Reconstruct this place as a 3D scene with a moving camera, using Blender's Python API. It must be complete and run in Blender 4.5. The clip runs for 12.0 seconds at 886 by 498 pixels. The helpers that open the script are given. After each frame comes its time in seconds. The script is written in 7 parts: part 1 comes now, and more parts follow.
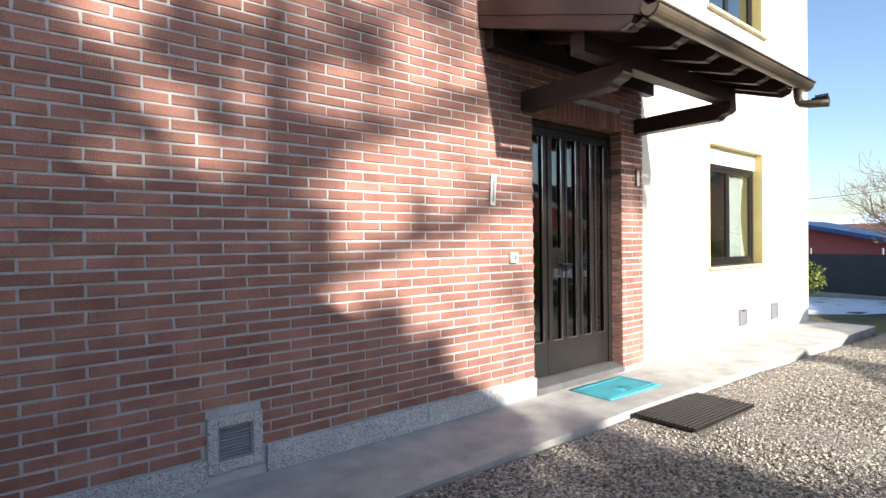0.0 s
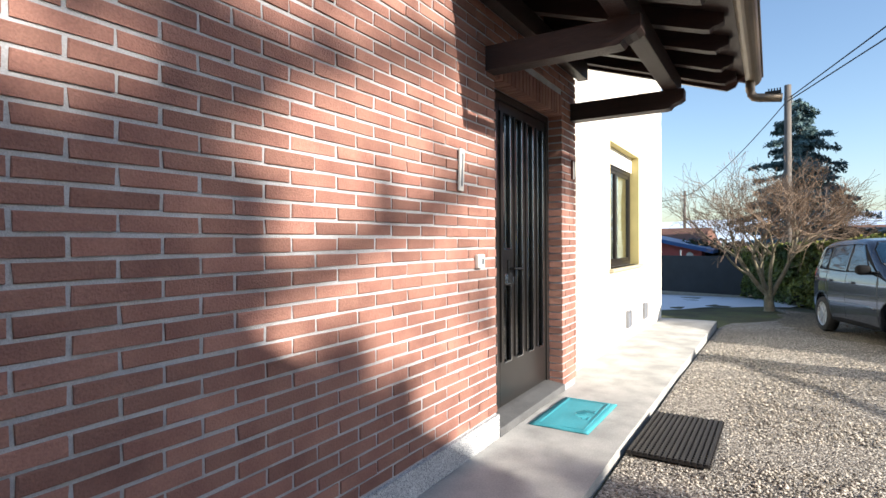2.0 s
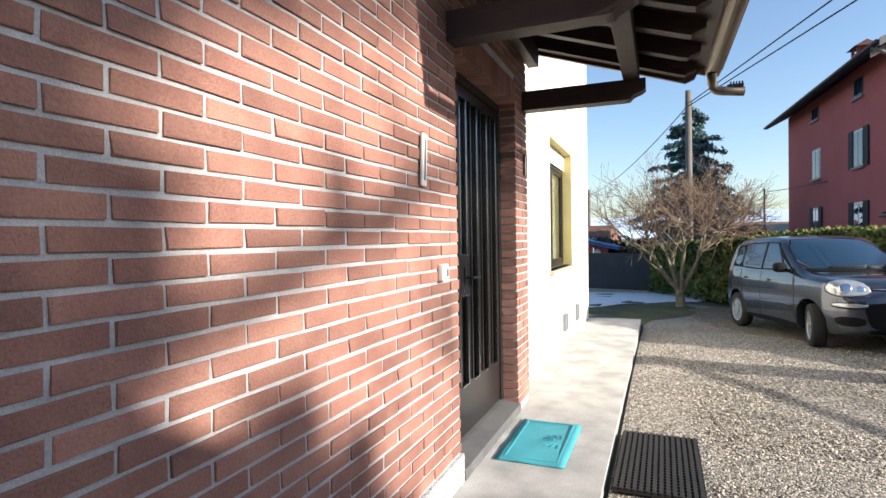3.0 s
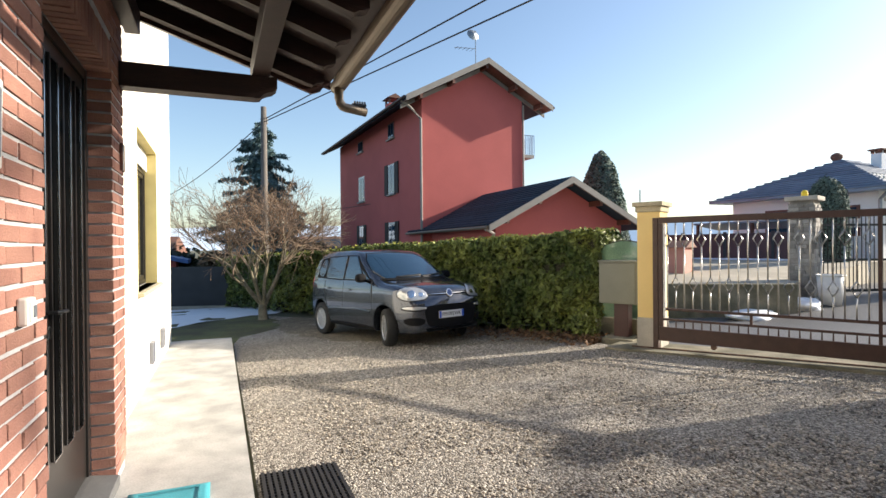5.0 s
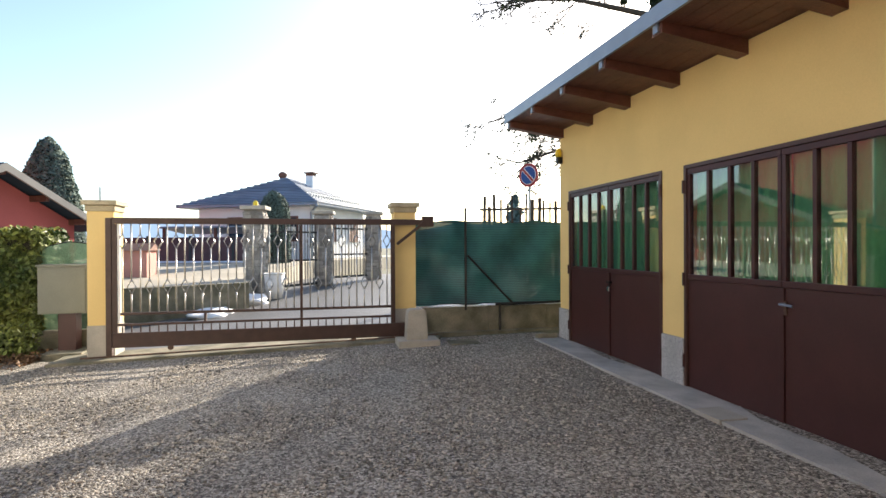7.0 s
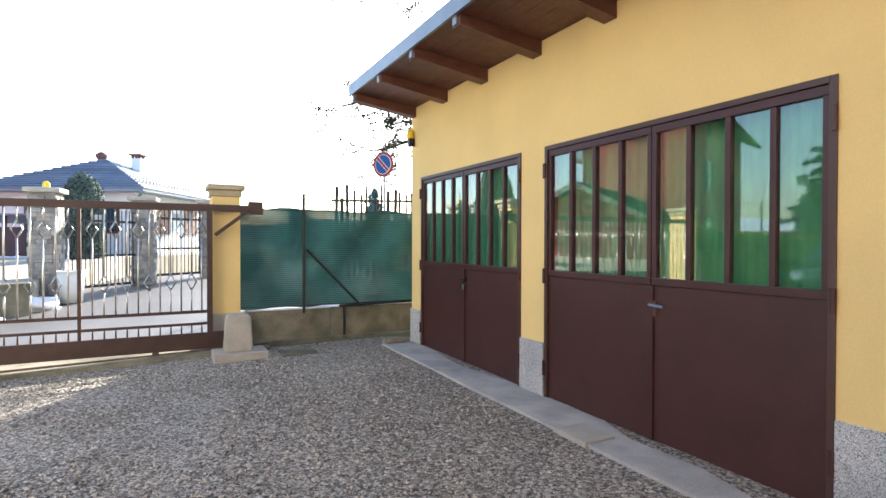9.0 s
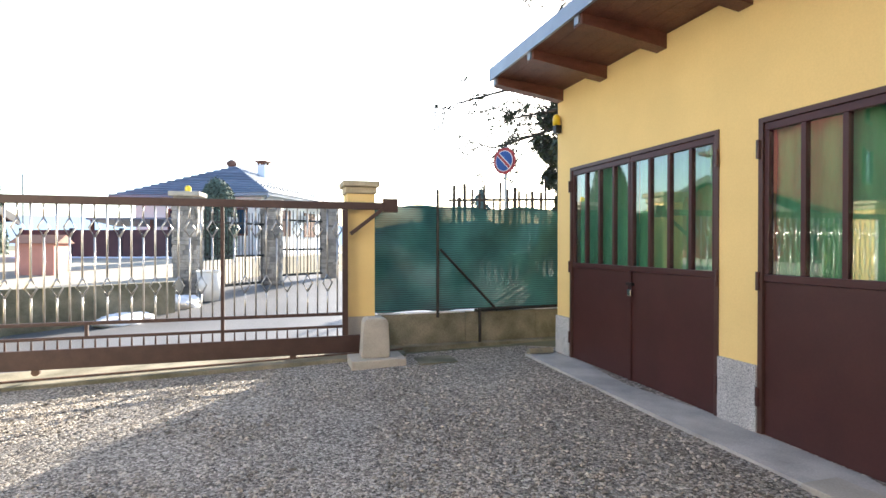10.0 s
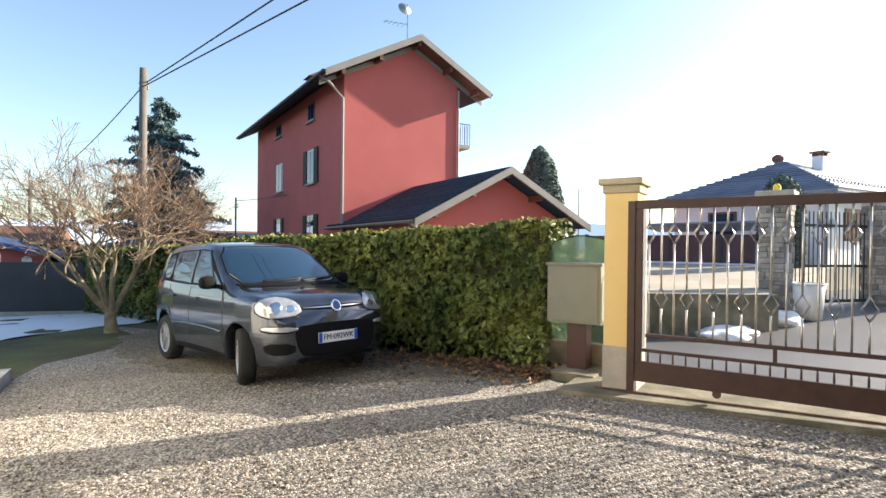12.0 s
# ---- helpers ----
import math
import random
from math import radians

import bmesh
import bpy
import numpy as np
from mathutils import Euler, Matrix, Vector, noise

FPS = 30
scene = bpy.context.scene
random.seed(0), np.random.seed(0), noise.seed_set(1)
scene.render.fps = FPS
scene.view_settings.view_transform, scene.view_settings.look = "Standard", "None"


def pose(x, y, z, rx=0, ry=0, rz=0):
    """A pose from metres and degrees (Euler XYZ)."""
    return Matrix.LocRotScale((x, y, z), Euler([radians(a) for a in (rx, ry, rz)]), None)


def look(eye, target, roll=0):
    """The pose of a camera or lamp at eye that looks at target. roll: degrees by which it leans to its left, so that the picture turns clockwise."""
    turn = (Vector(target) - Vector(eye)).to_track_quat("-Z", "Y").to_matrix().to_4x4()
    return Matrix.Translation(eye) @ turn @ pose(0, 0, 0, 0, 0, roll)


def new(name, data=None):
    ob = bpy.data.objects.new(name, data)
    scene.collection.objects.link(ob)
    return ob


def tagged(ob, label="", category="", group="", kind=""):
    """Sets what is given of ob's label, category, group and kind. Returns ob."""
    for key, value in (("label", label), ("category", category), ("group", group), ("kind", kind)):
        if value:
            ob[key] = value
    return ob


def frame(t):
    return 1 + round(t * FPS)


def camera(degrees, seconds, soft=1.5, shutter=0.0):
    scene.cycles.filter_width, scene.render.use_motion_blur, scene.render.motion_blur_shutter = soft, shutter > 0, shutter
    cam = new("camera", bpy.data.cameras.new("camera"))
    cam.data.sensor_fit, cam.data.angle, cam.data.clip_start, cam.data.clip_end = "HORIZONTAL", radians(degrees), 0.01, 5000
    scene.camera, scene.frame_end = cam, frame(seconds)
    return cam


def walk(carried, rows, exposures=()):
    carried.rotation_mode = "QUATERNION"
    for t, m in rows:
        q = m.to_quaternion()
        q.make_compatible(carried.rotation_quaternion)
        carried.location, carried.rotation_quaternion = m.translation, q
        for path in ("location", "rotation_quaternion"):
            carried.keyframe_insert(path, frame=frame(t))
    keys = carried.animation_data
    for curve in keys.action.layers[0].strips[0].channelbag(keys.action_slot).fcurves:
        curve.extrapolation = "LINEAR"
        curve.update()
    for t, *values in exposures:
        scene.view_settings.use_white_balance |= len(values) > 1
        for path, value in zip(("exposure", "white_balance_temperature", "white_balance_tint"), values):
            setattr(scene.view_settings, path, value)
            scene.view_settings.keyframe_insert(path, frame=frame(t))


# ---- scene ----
from mathutils.bvhtree import BVHTree

cam = camera(79.0, 12.0)
PATH = [
    (0, (-0.066, 0.064, 1.366), (1.196, 1.615, 1.344), -0.7),
    (0.5, (-0.068, 0.398, 1.393), (1.333, 1.825, 1.374), -0.3),
    (1, (0.033, 0.796, 1.387), (1.574, 2.071, 1.353), -0.5),
    (1.5, (0.099, 1.214, 1.353), (1.728, 2.373, 1.32), -0.6),
    (2, (0.187, 1.615, 1.356), (1.894, 2.658, 1.333), -0.4),
    (2.5, (0.412, 1.956, 1.377), (2.195, 2.862, 1.348), -1.1),
    (2.7, (0.499, 2.049, 1.396), (2.31, 2.897, 1.364), -1.0),
    (4.5, (1.143, 2.568, 1.425), (3.127, 2.318, 1.407), -0.9),
    (5, (1.145, 2.642, 1.433), (2.993, 1.875, 1.425), -0.5),
    (5.5, (1.061, 2.667, 1.425), (2.614, 1.407, 1.418), -0.4),
    (6, (1.01, 2.694, 1.414), (2.205, 1.091, 1.406), -0.6),
    (6.5, (0.919, 2.659, 1.424), (1.773, 0.85, 1.414), -0.4),
    (7, (0.905, 2.677, 1.407), (1.423, 0.745, 1.4), -0.3),
    (7.5, (0.759, 2.527, 1.397), (1.004, 0.542, 1.386), -0.4),
    (7.7, (0.711, 2.468, 1.388), (0.869, 0.475, 1.379), -0.3),
    (9.3, (0.939, 1.455, 1.368), (0.95, -0.545, 1.343), 0.1),
    (9.5, (1.031, 1.318, 1.366), (1.102, -0.681, 1.348), 0.0),
    (10, (1.378, 1.102, 1.337), (1.76, -0.861, 1.32), 0.0),
    (10.5, (1.775, 1.017, 1.351), (2.599, -0.806, 1.341), 0.3),
    (11, (2.288, 0.956, 1.338), (3.536, -0.607, 1.33), 0.3),
    (11.5, (2.843, 0.981, 1.324), (4.397, -0.278, 1.314), 0.4),
    (12, (3.283, 1.141, 1.365), (5.028, 0.165, 1.355), 0.6),
]
LIGHT = [(0, 1.13, 5880, 10), (2.5, 1.06, 5880, 10), (5, 1.05, 6250, 10), (6, 1.26, 6350, 10), (6.5, 1.42, 6400, 10), (7, 1.48, 6300, 10), (9.5, 2.3, 6050, 10), (10, 2.2, 6150, 10), (11, 1.68, 6400, 10), (12, 1.5, 6350, 10)]
walk(cam, [(t, look(eye, target, roll)) for t, eye, target, roll in PATH], LIGHT)

# ---- world, sun, exposure ----
SUN = Vector((-0.22, -1.49, 0.60)).normalized()
world = bpy.data.worlds.new("sky_world")
scene.world = world
world.use_nodes = True
wn, wl = world.node_tree.nodes, world.node_tree.links
wn.clear()
sky = wn.new("ShaderNodeTexSky")
sky.sky_type = "NISHITA"
sky.sun_disc = False
sky.sun_elevation = math.asin(SUN.z)
sky.sun_rotation = math.atan2(SUN.x, SUN.y)
sky.air_density, sky.dust_density, sky.ozone_density = 1.0, 1.0, 1.0
bg = wn.new("ShaderNodeBackground")
bg.inputs["Strength"].default_value = 0.106
wo = wn.new("ShaderNodeOutputWorld")
wl.new(sky.outputs[0], bg.inputs["Color"])
wl.new(bg.outputs[0], wo.inputs["Surface"])
sun_data = bpy.data.lights.new("sun", "SUN")
sun_data.energy, sun_data.angle, sun_data.color = 5.0, radians(0.75), (1.0, 0.87, 0.70)
sun = new("sun", sun_data)
sun.matrix_world = look(SUN * 60, (0, 0, 0))

# ---- materials ----


def mat(name, color, rough=0.6, metal=0.0, var=0.0, scale=6.0, grain=0.0, grain_scale=60.0, bump=0.0, bump_scale=80.0, color2=None, rand=0.0, spec=0.5, coat=0.0, transmission=0.0, stretch=(1, 1, 1), island=False, alpha=1.0):
    """A principled material with two scales of colour variation and a fine relief."""
    m = bpy.data.materials.new(name)
    m.use_nodes = True
    n, l = m.node_tree.nodes, m.node_tree.links
    b = n["Principled BSDF"]
    b.inputs["Base Color"].default_value = (*color, 1)
    b.inputs["Roughness"].default_value = rough
    b.inputs["Metallic"].default_value = metal
    b.inputs["Specular IOR Level"].default_value = spec
    b.inputs["Coat Weight"].default_value = coat
    b.inputs["Coat Roughness"].default_value = 0.05
    b.inputs["Transmission Weight"].default_value = transmission
    b.inputs["Alpha"].default_value = alpha
    geo = n.new("ShaderNodeNewGeometry")
    mp = n.new("ShaderNodeMapping")
    mp.inputs["Scale"].default_value = stretch
    l.new(geo.outputs["Position"], mp.inputs["Vector"])
    last = None
    if var or color2 or grain or rand:
        t1 = n.new("ShaderNodeTexNoise")
        t1.inputs["Scale"].default_value, t1.inputs["Detail"].default_value = scale, 6
        l.new(mp.outputs[0], t1.inputs["Vector"])
        ramp = n.new("ShaderNodeValToRGB")
        c2 = color2 or tuple(c * (1 - var) for c in color)
        ramp.color_ramp.elements[0].position, ramp.color_ramp.elements[1].position = 0.35, 0.65
        ramp.color_ramp.elements[0].color, ramp.color_ramp.elements[1].color = (*c2, 1), (*color, 1)
        l.new(t1.outputs["Fac"], ramp.inputs["Fac"])
        last = ramp.outputs[0]
        if grain:
            t2 = n.new("ShaderNodeTexNoise")
            t2.inputs["Scale"].default_value, t2.inputs["Detail"].default_value = grain_scale, 4
            l.new(mp.outputs[0], t2.inputs["Vector"])
            mr = n.new("ShaderNodeMapRange")
            mr.inputs["From Min"].default_value, mr.inputs["From Max"].default_value = 0.3, 0.7
            mr.inputs["To Min"].default_value, mr.inputs["To Max"].default_value = 1 - grain, 1 + grain
            l.new(t2.outputs["Fac"], mr.inputs["Value"])
            mx = n.new("ShaderNodeVectorMath")
            mx.operation = "SCALE"
            l.new(last, mx.inputs[0])
            l.new(mr.outputs[0], mx.inputs["Scale"])
            last = mx.outputs[0]
        if rand:
            if island:
                src = geo.outputs["Random Per Island"]
            else:
                src = n.new("ShaderNodeObjectInfo").outputs["Random"]
            mr = n.new("ShaderNodeMapRange")
            mr.inputs["To Min"].default_value, mr.inputs["To Max"].default_value = 1 - rand, 1 + rand
            l.new(src, mr.inputs["Value"])
            mx = n.new("ShaderNodeVectorMath")
            mx.operation = "SCALE"
            l.new(last, mx.inputs[0])
            l.new(mr.outputs[0], mx.inputs["Scale"])
            last = mx.outputs[0]
        l.new(last, b.inputs["Base Color"])
    if bump:
        t3 = n.new("ShaderNodeTexNoise")
        t3.inputs["Scale"].default_value, t3.inputs["Detail"].default_value = bump_scale, 5
        l.new(mp.outputs[0], t3.inputs["Vector"])
        bp = n.new("ShaderNodeBump")
        bp.inputs["Strength"].default_value, bp.inputs["Distance"].default_value = min(1, bump), 0.01
        l.new(t3.outputs["Fac"], bp.inputs["Height"])
        l.new(bp.outputs[0], b.inputs["Normal"])
    return m


def gravel_mat(name, a, b2, c, cell=70.0, bump=0.9):
    """Loose stones: cells with their own grey, dark gaps, and a broad damp variation."""
    m = bpy.data.materials.new(name)
    m.use_nodes = True
    n, l = m.node_tree.nodes, m.node_tree.links
    b = n["Principled BSDF"]
    b.inputs["Roughness"].default_value = 0.85
    geo = n.new("ShaderNodeNewGeometry")
    v = n.new("ShaderNodeTexVoronoi")
    v.inputs["Scale"].default_value = cell
    l.new(geo.outputs["Position"], v.inputs["Vector"])
    r = n.new("ShaderNodeValToRGB")
    e = r.color_ramp.elements
    e[0].position, e[0].color = 0.0, (*b2, 1)
    e[1].position, e[1].color = 1.0, (*c, 1)
    mid = e.new(0.5)
    mid.color = (*a, 1)
    sep = n.new("ShaderNodeSeparateColor")
    l.new(v.outputs["Color"], sep.inputs[0])
    l.new(sep.outputs[0], r.inputs["Fac"])
    t = n.new("ShaderNodeTexNoise")
    t.inputs["Scale"].default_value, t.inputs["Detail"].default_value = 0.7, 8
    l.new(geo.outputs["Position"], t.inputs["Vector"])
    mr = n.new("ShaderNodeMapRange")
    mr.inputs["From Min"].default_value, mr.inputs["From Max"].default_value = 0.3, 0.7
    mr.inputs["To Min"].default_value, mr.inputs["To Max"].default_value = 0.72, 1.15
    l.new(t.outputs["Fac"], mr.inputs["Value"])
    t2 = n.new("ShaderNodeTexNoise")
    t2.inputs["Scale"].default_value, t2.inputs["Detail"].default_value = 34, 4
    l.new(geo.outputs["Position"], t2.inputs["Vector"])
    mr2 = n.new("ShaderNodeMapRange")
    mr2.inputs["From Min"].default_value, mr2.inputs["From Max"].default_value = 0.3, 0.7
    mr2.inputs["To Min"].default_value, mr2.inputs["To Max"].default_value = 0.72, 1.22
    l.new(t2.outputs["Fac"], mr2.inputs["Value"])
    both = n.new("ShaderNodeMath")
    both.operation = "MULTIPLY"
    l.new(mr.outputs[0], both.inputs[0])
    l.new(mr2.outputs[0], both.inputs[1])
    mx = n.new("ShaderNodeVectorMath")
    mx.operation = "SCALE"
    l.new(r.outputs[0], mx.inputs[0])
    l.new(both.outputs[0], mx.inputs["Scale"])
    l.new(mx.outputs[0], b.inputs["Base Color"])
    bp = n.new("ShaderNodeBump")
    bp.inputs["Strength"].default_value, bp.inputs["Distance"].default_value = bump, 0.02
    bp.invert = True
    l.new(v.outputs["Distance"], bp.inputs["Height"])
    l.new(bp.outputs[0], b.inputs["Normal"])
    return m


def speckle_mat(name, base, dark, light, cell=260.0, rough=0.6):
    """Granite: a fine salt-and-pepper of mineral grains."""
    m = bpy.data.materials.new(name)
    m.use_nodes = True
    n, l = m.node_tree.nodes, m.node_tree.links
    b = n["Principled BSDF"]
    b.inputs["Roughness"].default_value = rough
    geo = n.new("ShaderNodeNewGeometry")
    v = n.new("ShaderNodeTexVoronoi")
    v.inputs["Scale"].default_value = cell
    l.new(geo.outputs["Position"], v.inputs["Vector"])
    sep = n.new("ShaderNodeSeparateColor")
    l.new(v.outputs["Color"], sep.inputs[0])
    r = n.new("ShaderNodeValToRGB")
    r.color_ramp.interpolation = "CONSTANT"
    e = r.color_ramp.elements
    e[0].position, e[0].color = 0.0, (*dark, 1)
    e[1].position, e[1].color = 0.25, (*base, 1)
    k = e.new(0.75)
    k.color = (*light, 1)
    l.new(sep.outputs[0], r.inputs["Fac"])
    t = n.new("ShaderNodeTexNoise")
    t.inputs["Scale"].default_value, t.inputs["Detail"].default_value = 3, 6
    l.new(geo.outputs["Position"], t.inputs["Vector"])
    mr = n.new("ShaderNodeMapRange")
    mr.inputs["From Min"].default_value, mr.inputs["From Max"].default_value = 0.3, 0.7
    mr.inputs["To Min"].default_value, mr.inputs["To Max"].default_value = 0.8, 1.1
    l.new(t.outputs["Fac"], mr.inputs["Value"])
    mx = n.new("ShaderNodeVectorMath")
    mx.operation = "SCALE"
    l.new(r.outputs[0], mx.inputs[0])
    l.new(mr.outputs[0], mx.inputs["Scale"])
    l.new(mx.outputs[0], b.inputs["Base Color"])
    return m


def glass_mat(name, tint=(0.9, 0.95, 0.93), rough=0.02):
    """A clear pane: mostly see-through with a Fresnel-weighted reflection."""
    m = bpy.data.materials.new(name)
    m.use_nodes = True
    n, l = m.node_tree.nodes, m.node_tree.links
    n.remove(n["Principled BSDF"])
    tr = n.new("ShaderNodeBsdfTransparent")
    tr.inputs[0].default_value = (*tint, 1)
    gl = n.new("ShaderNodeBsdfGlossy")
    gl.inputs["Roughness"].default_value = rough
    lw = n.new("ShaderNodeLayerWeight")
    lw.inputs["Blend"].default_value = 0.5
    pw = n.new("ShaderNodeMath")
    pw.operation = "POWER"
    pw.inputs[1].default_value = 2.2
    l.new(lw.outputs["Facing"], pw.inputs[0])
    fr = n.new("ShaderNodeMapRange")
    fr.inputs["To Min"].default_value, fr.inputs["To Max"].default_value = 0.10, 0.9
    l.new(pw.outputs[0], fr.inputs["Value"])
    mix = n.new("ShaderNodeMixShader")
    l.new(fr.outputs[0], mix.inputs[0])
    l.new(tr.outputs[0], mix.inputs[1])
    l.new(gl.outputs[0], mix.inputs[2])
    l.new(mix.outputs[0], n["Material Output"].inputs["Surface"])
    return m


BRICK = mat("brick_clay", (0.345, 0.176, 0.130), 0.85, var=0.3, scale=5, grain=0.13, grain_scale=120, bump=0.6, bump_scale=140, color2=(0.258, 0.122, 0.093), rand=0.22)
BRICK_FAR = mat("brick_clay_joined", (0.345, 0.176, 0.130), 0.85, var=0.3, scale=5, grain=0.13, grain_scale=120, bump=0.6, bump_scale=140, color2=(0.258, 0.122, 0.093), rand=0.22, island=True)
MORTAR = mat("mortar", (0.52, 0.52, 0.53), 0.95, var=0.22, scale=9, grain=0.12, grain_scale=200, bump=0.5, bump_scale=220)
RENDER_WHITE = mat("white_plaster", (0.86, 0.82, 0.72), 0.9, var=0.05, scale=2, grain=0.03, grain_scale=120, bump=0.15, bump_scale=300)
RENDER_YELLOW = mat("yellow_plaster", (0.83, 0.62, 0.26), 0.9, var=0.07, scale=1.6, grain=0.03, grain_scale=90, bump=0.15, bump_scale=260)
RENDER_RED = mat("red_plaster", (0.47, 0.12, 0.11), 0.9, var=0.1, scale=0.8, grain=0.04, grain_scale=30)
GRANITE = speckle_mat("granite", (0.46, 0.47, 0.48), (0.16, 0.17, 0.18), (0.68, 0.68, 0.67))
STEP_STONE = mat("step_stone", (0.135, 0.135, 0.135), 0.75, var=0.25, scale=6, grain=0.2, grain_scale=160, bump=0.3, bump_scale=160)
CONCRETE = mat("walk_concrete", (0.50, 0.49, 0.46), 0.85, var=0.25, scale=3.2, grain=0.12, grain_scale=90, bump=0.3, bump_scale=160, color2=(0.33, 0.325, 0.31))
CONCRETE_OLD = mat("old_concrete", (0.27, 0.245, 0.18), 0.95, var=0.4, scale=3, grain=0.15, grain_scale=60, bump=0.5, bump_scale=90, color2=(0.12, 0.115, 0.075))
CONCRETE_BLOCK = mat("block_concrete", (0.46, 0.43, 0.37), 0.9, var=0.2, scale=5, grain=0.08, grain_scale=80, bump=0.3)
GRAVEL = gravel_mat("gravel", (0.30, 0.267, 0.222), (0.075, 0.064, 0.053), (0.64, 0.595, 0.52), 72.0)
BROWN_GRAVEL = gravel_mat("brown_gravel", (0.205, 0.175, 0.125), (0.055, 0.046, 0.032), (0.45, 0.40, 0.31), 72.0)
WOOD_DARK = mat("dark_stained_wood", (0.036, 0.018, 0.014), 0.55, var=0.35, scale=3, grain=0.2, grain_scale=25, bump=0.3, bump_scale=40, stretch=(4, 0.6, 4))
WOOD_BROWN = mat("brown_stained_wood", (0.16, 0.065, 0.045), 0.5, var=0.3, scale=3, grain=0.2, grain_scale=25, bump=0.3, bump_scale=40, stretch=(2, 2, 6))
SHEET_METAL = mat("brown_sheet_metal", (0.060, 0.028, 0.021), 0.38, metal=0.0, var=0.12, scale=3, coat=0.2)
GUTTER = mat("gutter_metal", (0.17, 0.135, 0.095), 0.42, metal=0.35, var=0.2, scale=6)
GREY_METAL = mat("grey_flashing", (0.30, 0.33, 0.36), 0.4, metal=0.6, var=0.15, scale=4)
STEEL_BROWN = mat("brown_painted_steel", (0.060, 0.021, 0.019), 0.42, var=0.18, scale=4, grain=0.06, grain_scale=60)
FRAME_BROWN = mat("brown_frame_paint", (0.075, 0.038, 0.030), 0.4, var=0.1, scale=8)
DOOR_BLACK = mat("dark_door_metal", (0.018, 0.016, 0.015), 0.3, var=0.1, scale=6)
GLASS = glass_mat("window_glass")
GLASS_DARK = glass_mat("dark_glass", (0.5, 0.53, 0.5))
CURTAIN_GREEN = mat("green_curtain", (0.15, 0.43, 0.21), 0.8, var=0.2, scale=4, grain=0.1, grain_scale=60, stretch=(6, 6, 1))
CURTAIN_WHITE = mat("white_curtain", (0.86, 0.85, 0.83), 0.9, var=0.1, scale=6)
GRASS_SOIL = mat("winter_grass_ground", (0.13, 0.14, 0.045), 0.95, var=0.4, scale=1.2, grain=0.3, grain_scale=40, bump=0.8, bump_scale=60, color2=(0.085, 0.072, 0.038))
FAR_FIELD = mat("far_field", (0.13, 0.13, 0.075), 0.95, var=0.3, scale=0.05, grain=0.15, grain_scale=2)
ASPHALT = mat("asphalt", (0.15, 0.147, 0.145), 0.5, var=0.25, scale=0.6, grain=0.15, grain_scale=60, bump=0.4, bump_scale=150)
SNOW = mat("snow", (0.86, 0.88, 0.92), 0.7, var=0.06, scale=4, bump=0.5, bump_scale=14)
GATE_PAINT = mat("gate_brown_paint", (0.065, 0.034, 0.026), 0.5, var=0.25, scale=9, grain=0.1)
# Pale shiny bars: the sun's highlights are put into the metal colour.
BAR_METAL = mat("pale_glint_bar", (0.62, 0.61, 0.59), 0.28, metal=0.85, var=0.25, scale=14)
CAP_STONE = mat("cap_stone", (0.50, 0.44, 0.30), 0.9, var=0.2, scale=6, grain=0.1, bump=0.3)

# ---- geometry helpers ----


def box(bm, x0, x1, y0, y1, z0, z1, bevel=0.0, m=None):
    geom = bmesh.ops.create_cube(bm, size=1.0)["verts"]
    t = Matrix.Translation(((x0 + x1) / 2, (y0 + y1) / 2, (z0 + z1) / 2)) @ Matrix.Diagonal((x1 - x0, y1 - y0, z1 - z0, 1))
    bmesh.ops.transform(bm, matrix=(m @ t) if m else t, verts=geom)
    if bevel:
        edges = list({e for v in geom for e in v.link_edges})
        bmesh.ops.bevel(bm, geom=edges, offset=bevel, segments=2, affect="EDGES", profile=0.6)
    return bm


def boxes(*lst, bevel=0.0):
    bm = bmesh.new()
    for b in lst:
        box(bm, *b, bevel=bevel)
    return bm


def prism(bm, pts, axis, a, b):
    """Extrude a closed outline of (p, q) pairs along axis from a to b."""
    def place(p, q, k):
        return {"x": (k, p, q), "y": (p, k, q), "z": (p, q, k)}[axis]
    lo = [bm.verts.new(place(p, q, a)) for p, q in pts]
    hi = [bm.verts.new(place(p, q, b)) for p, q in pts]
    n = len(pts)
    bm.faces.new(lo[::-1])
    bm.faces.new(hi)
    for i in range(n):
        bm.faces.new((lo[i], lo[(i + 1) % n], hi[(i + 1) % n], hi[i]))
    bmesh.ops.recalc_face_normals(bm, faces=bm.faces)
    return bm


def tube(bm, pts, radii, sides=8, caps=True):
    """A round tube through points, with a radius at each."""
    rings = []
    pts = [Vector(p) for p in pts]
    for i, p in enumerate(pts):
        d = (pts[min(i + 1, len(pts) - 1)] - pts[max(i - 1, 0)])
        if d.length < 1e-9:
            d = Vector((0, 0, 1))
        d.normalize()
        ref = Vector((0, 0, 1)) if abs(d.z) < 0.9 else Vector((1, 0, 0))
        a = d.cross(ref).normalized()
        b = d.cross(a)
        r = radii[i] if hasattr(radii, "__len__") else radii
        rings.append([bm.verts.new(p + a * (r * math.cos(2 * math.pi * k / sides)) + b * (r * math.sin(2 * math.pi * k / sides))) for k in range(sides)])
    for r0, r1 in zip(rings, rings[1:]):
        for k in range(sides):
            bm.faces.new((r0[k], r0[(k + 1) % sides], r1[(k + 1) % sides], r1[k]))
    if caps:
        bm.faces.new(rings[0][::-1])
        bm.faces.new(rings[-1])
    return bm


def cyl(bm, p, q, r, sides=12):
    return tube(bm, [p, q], [r, r], sides)


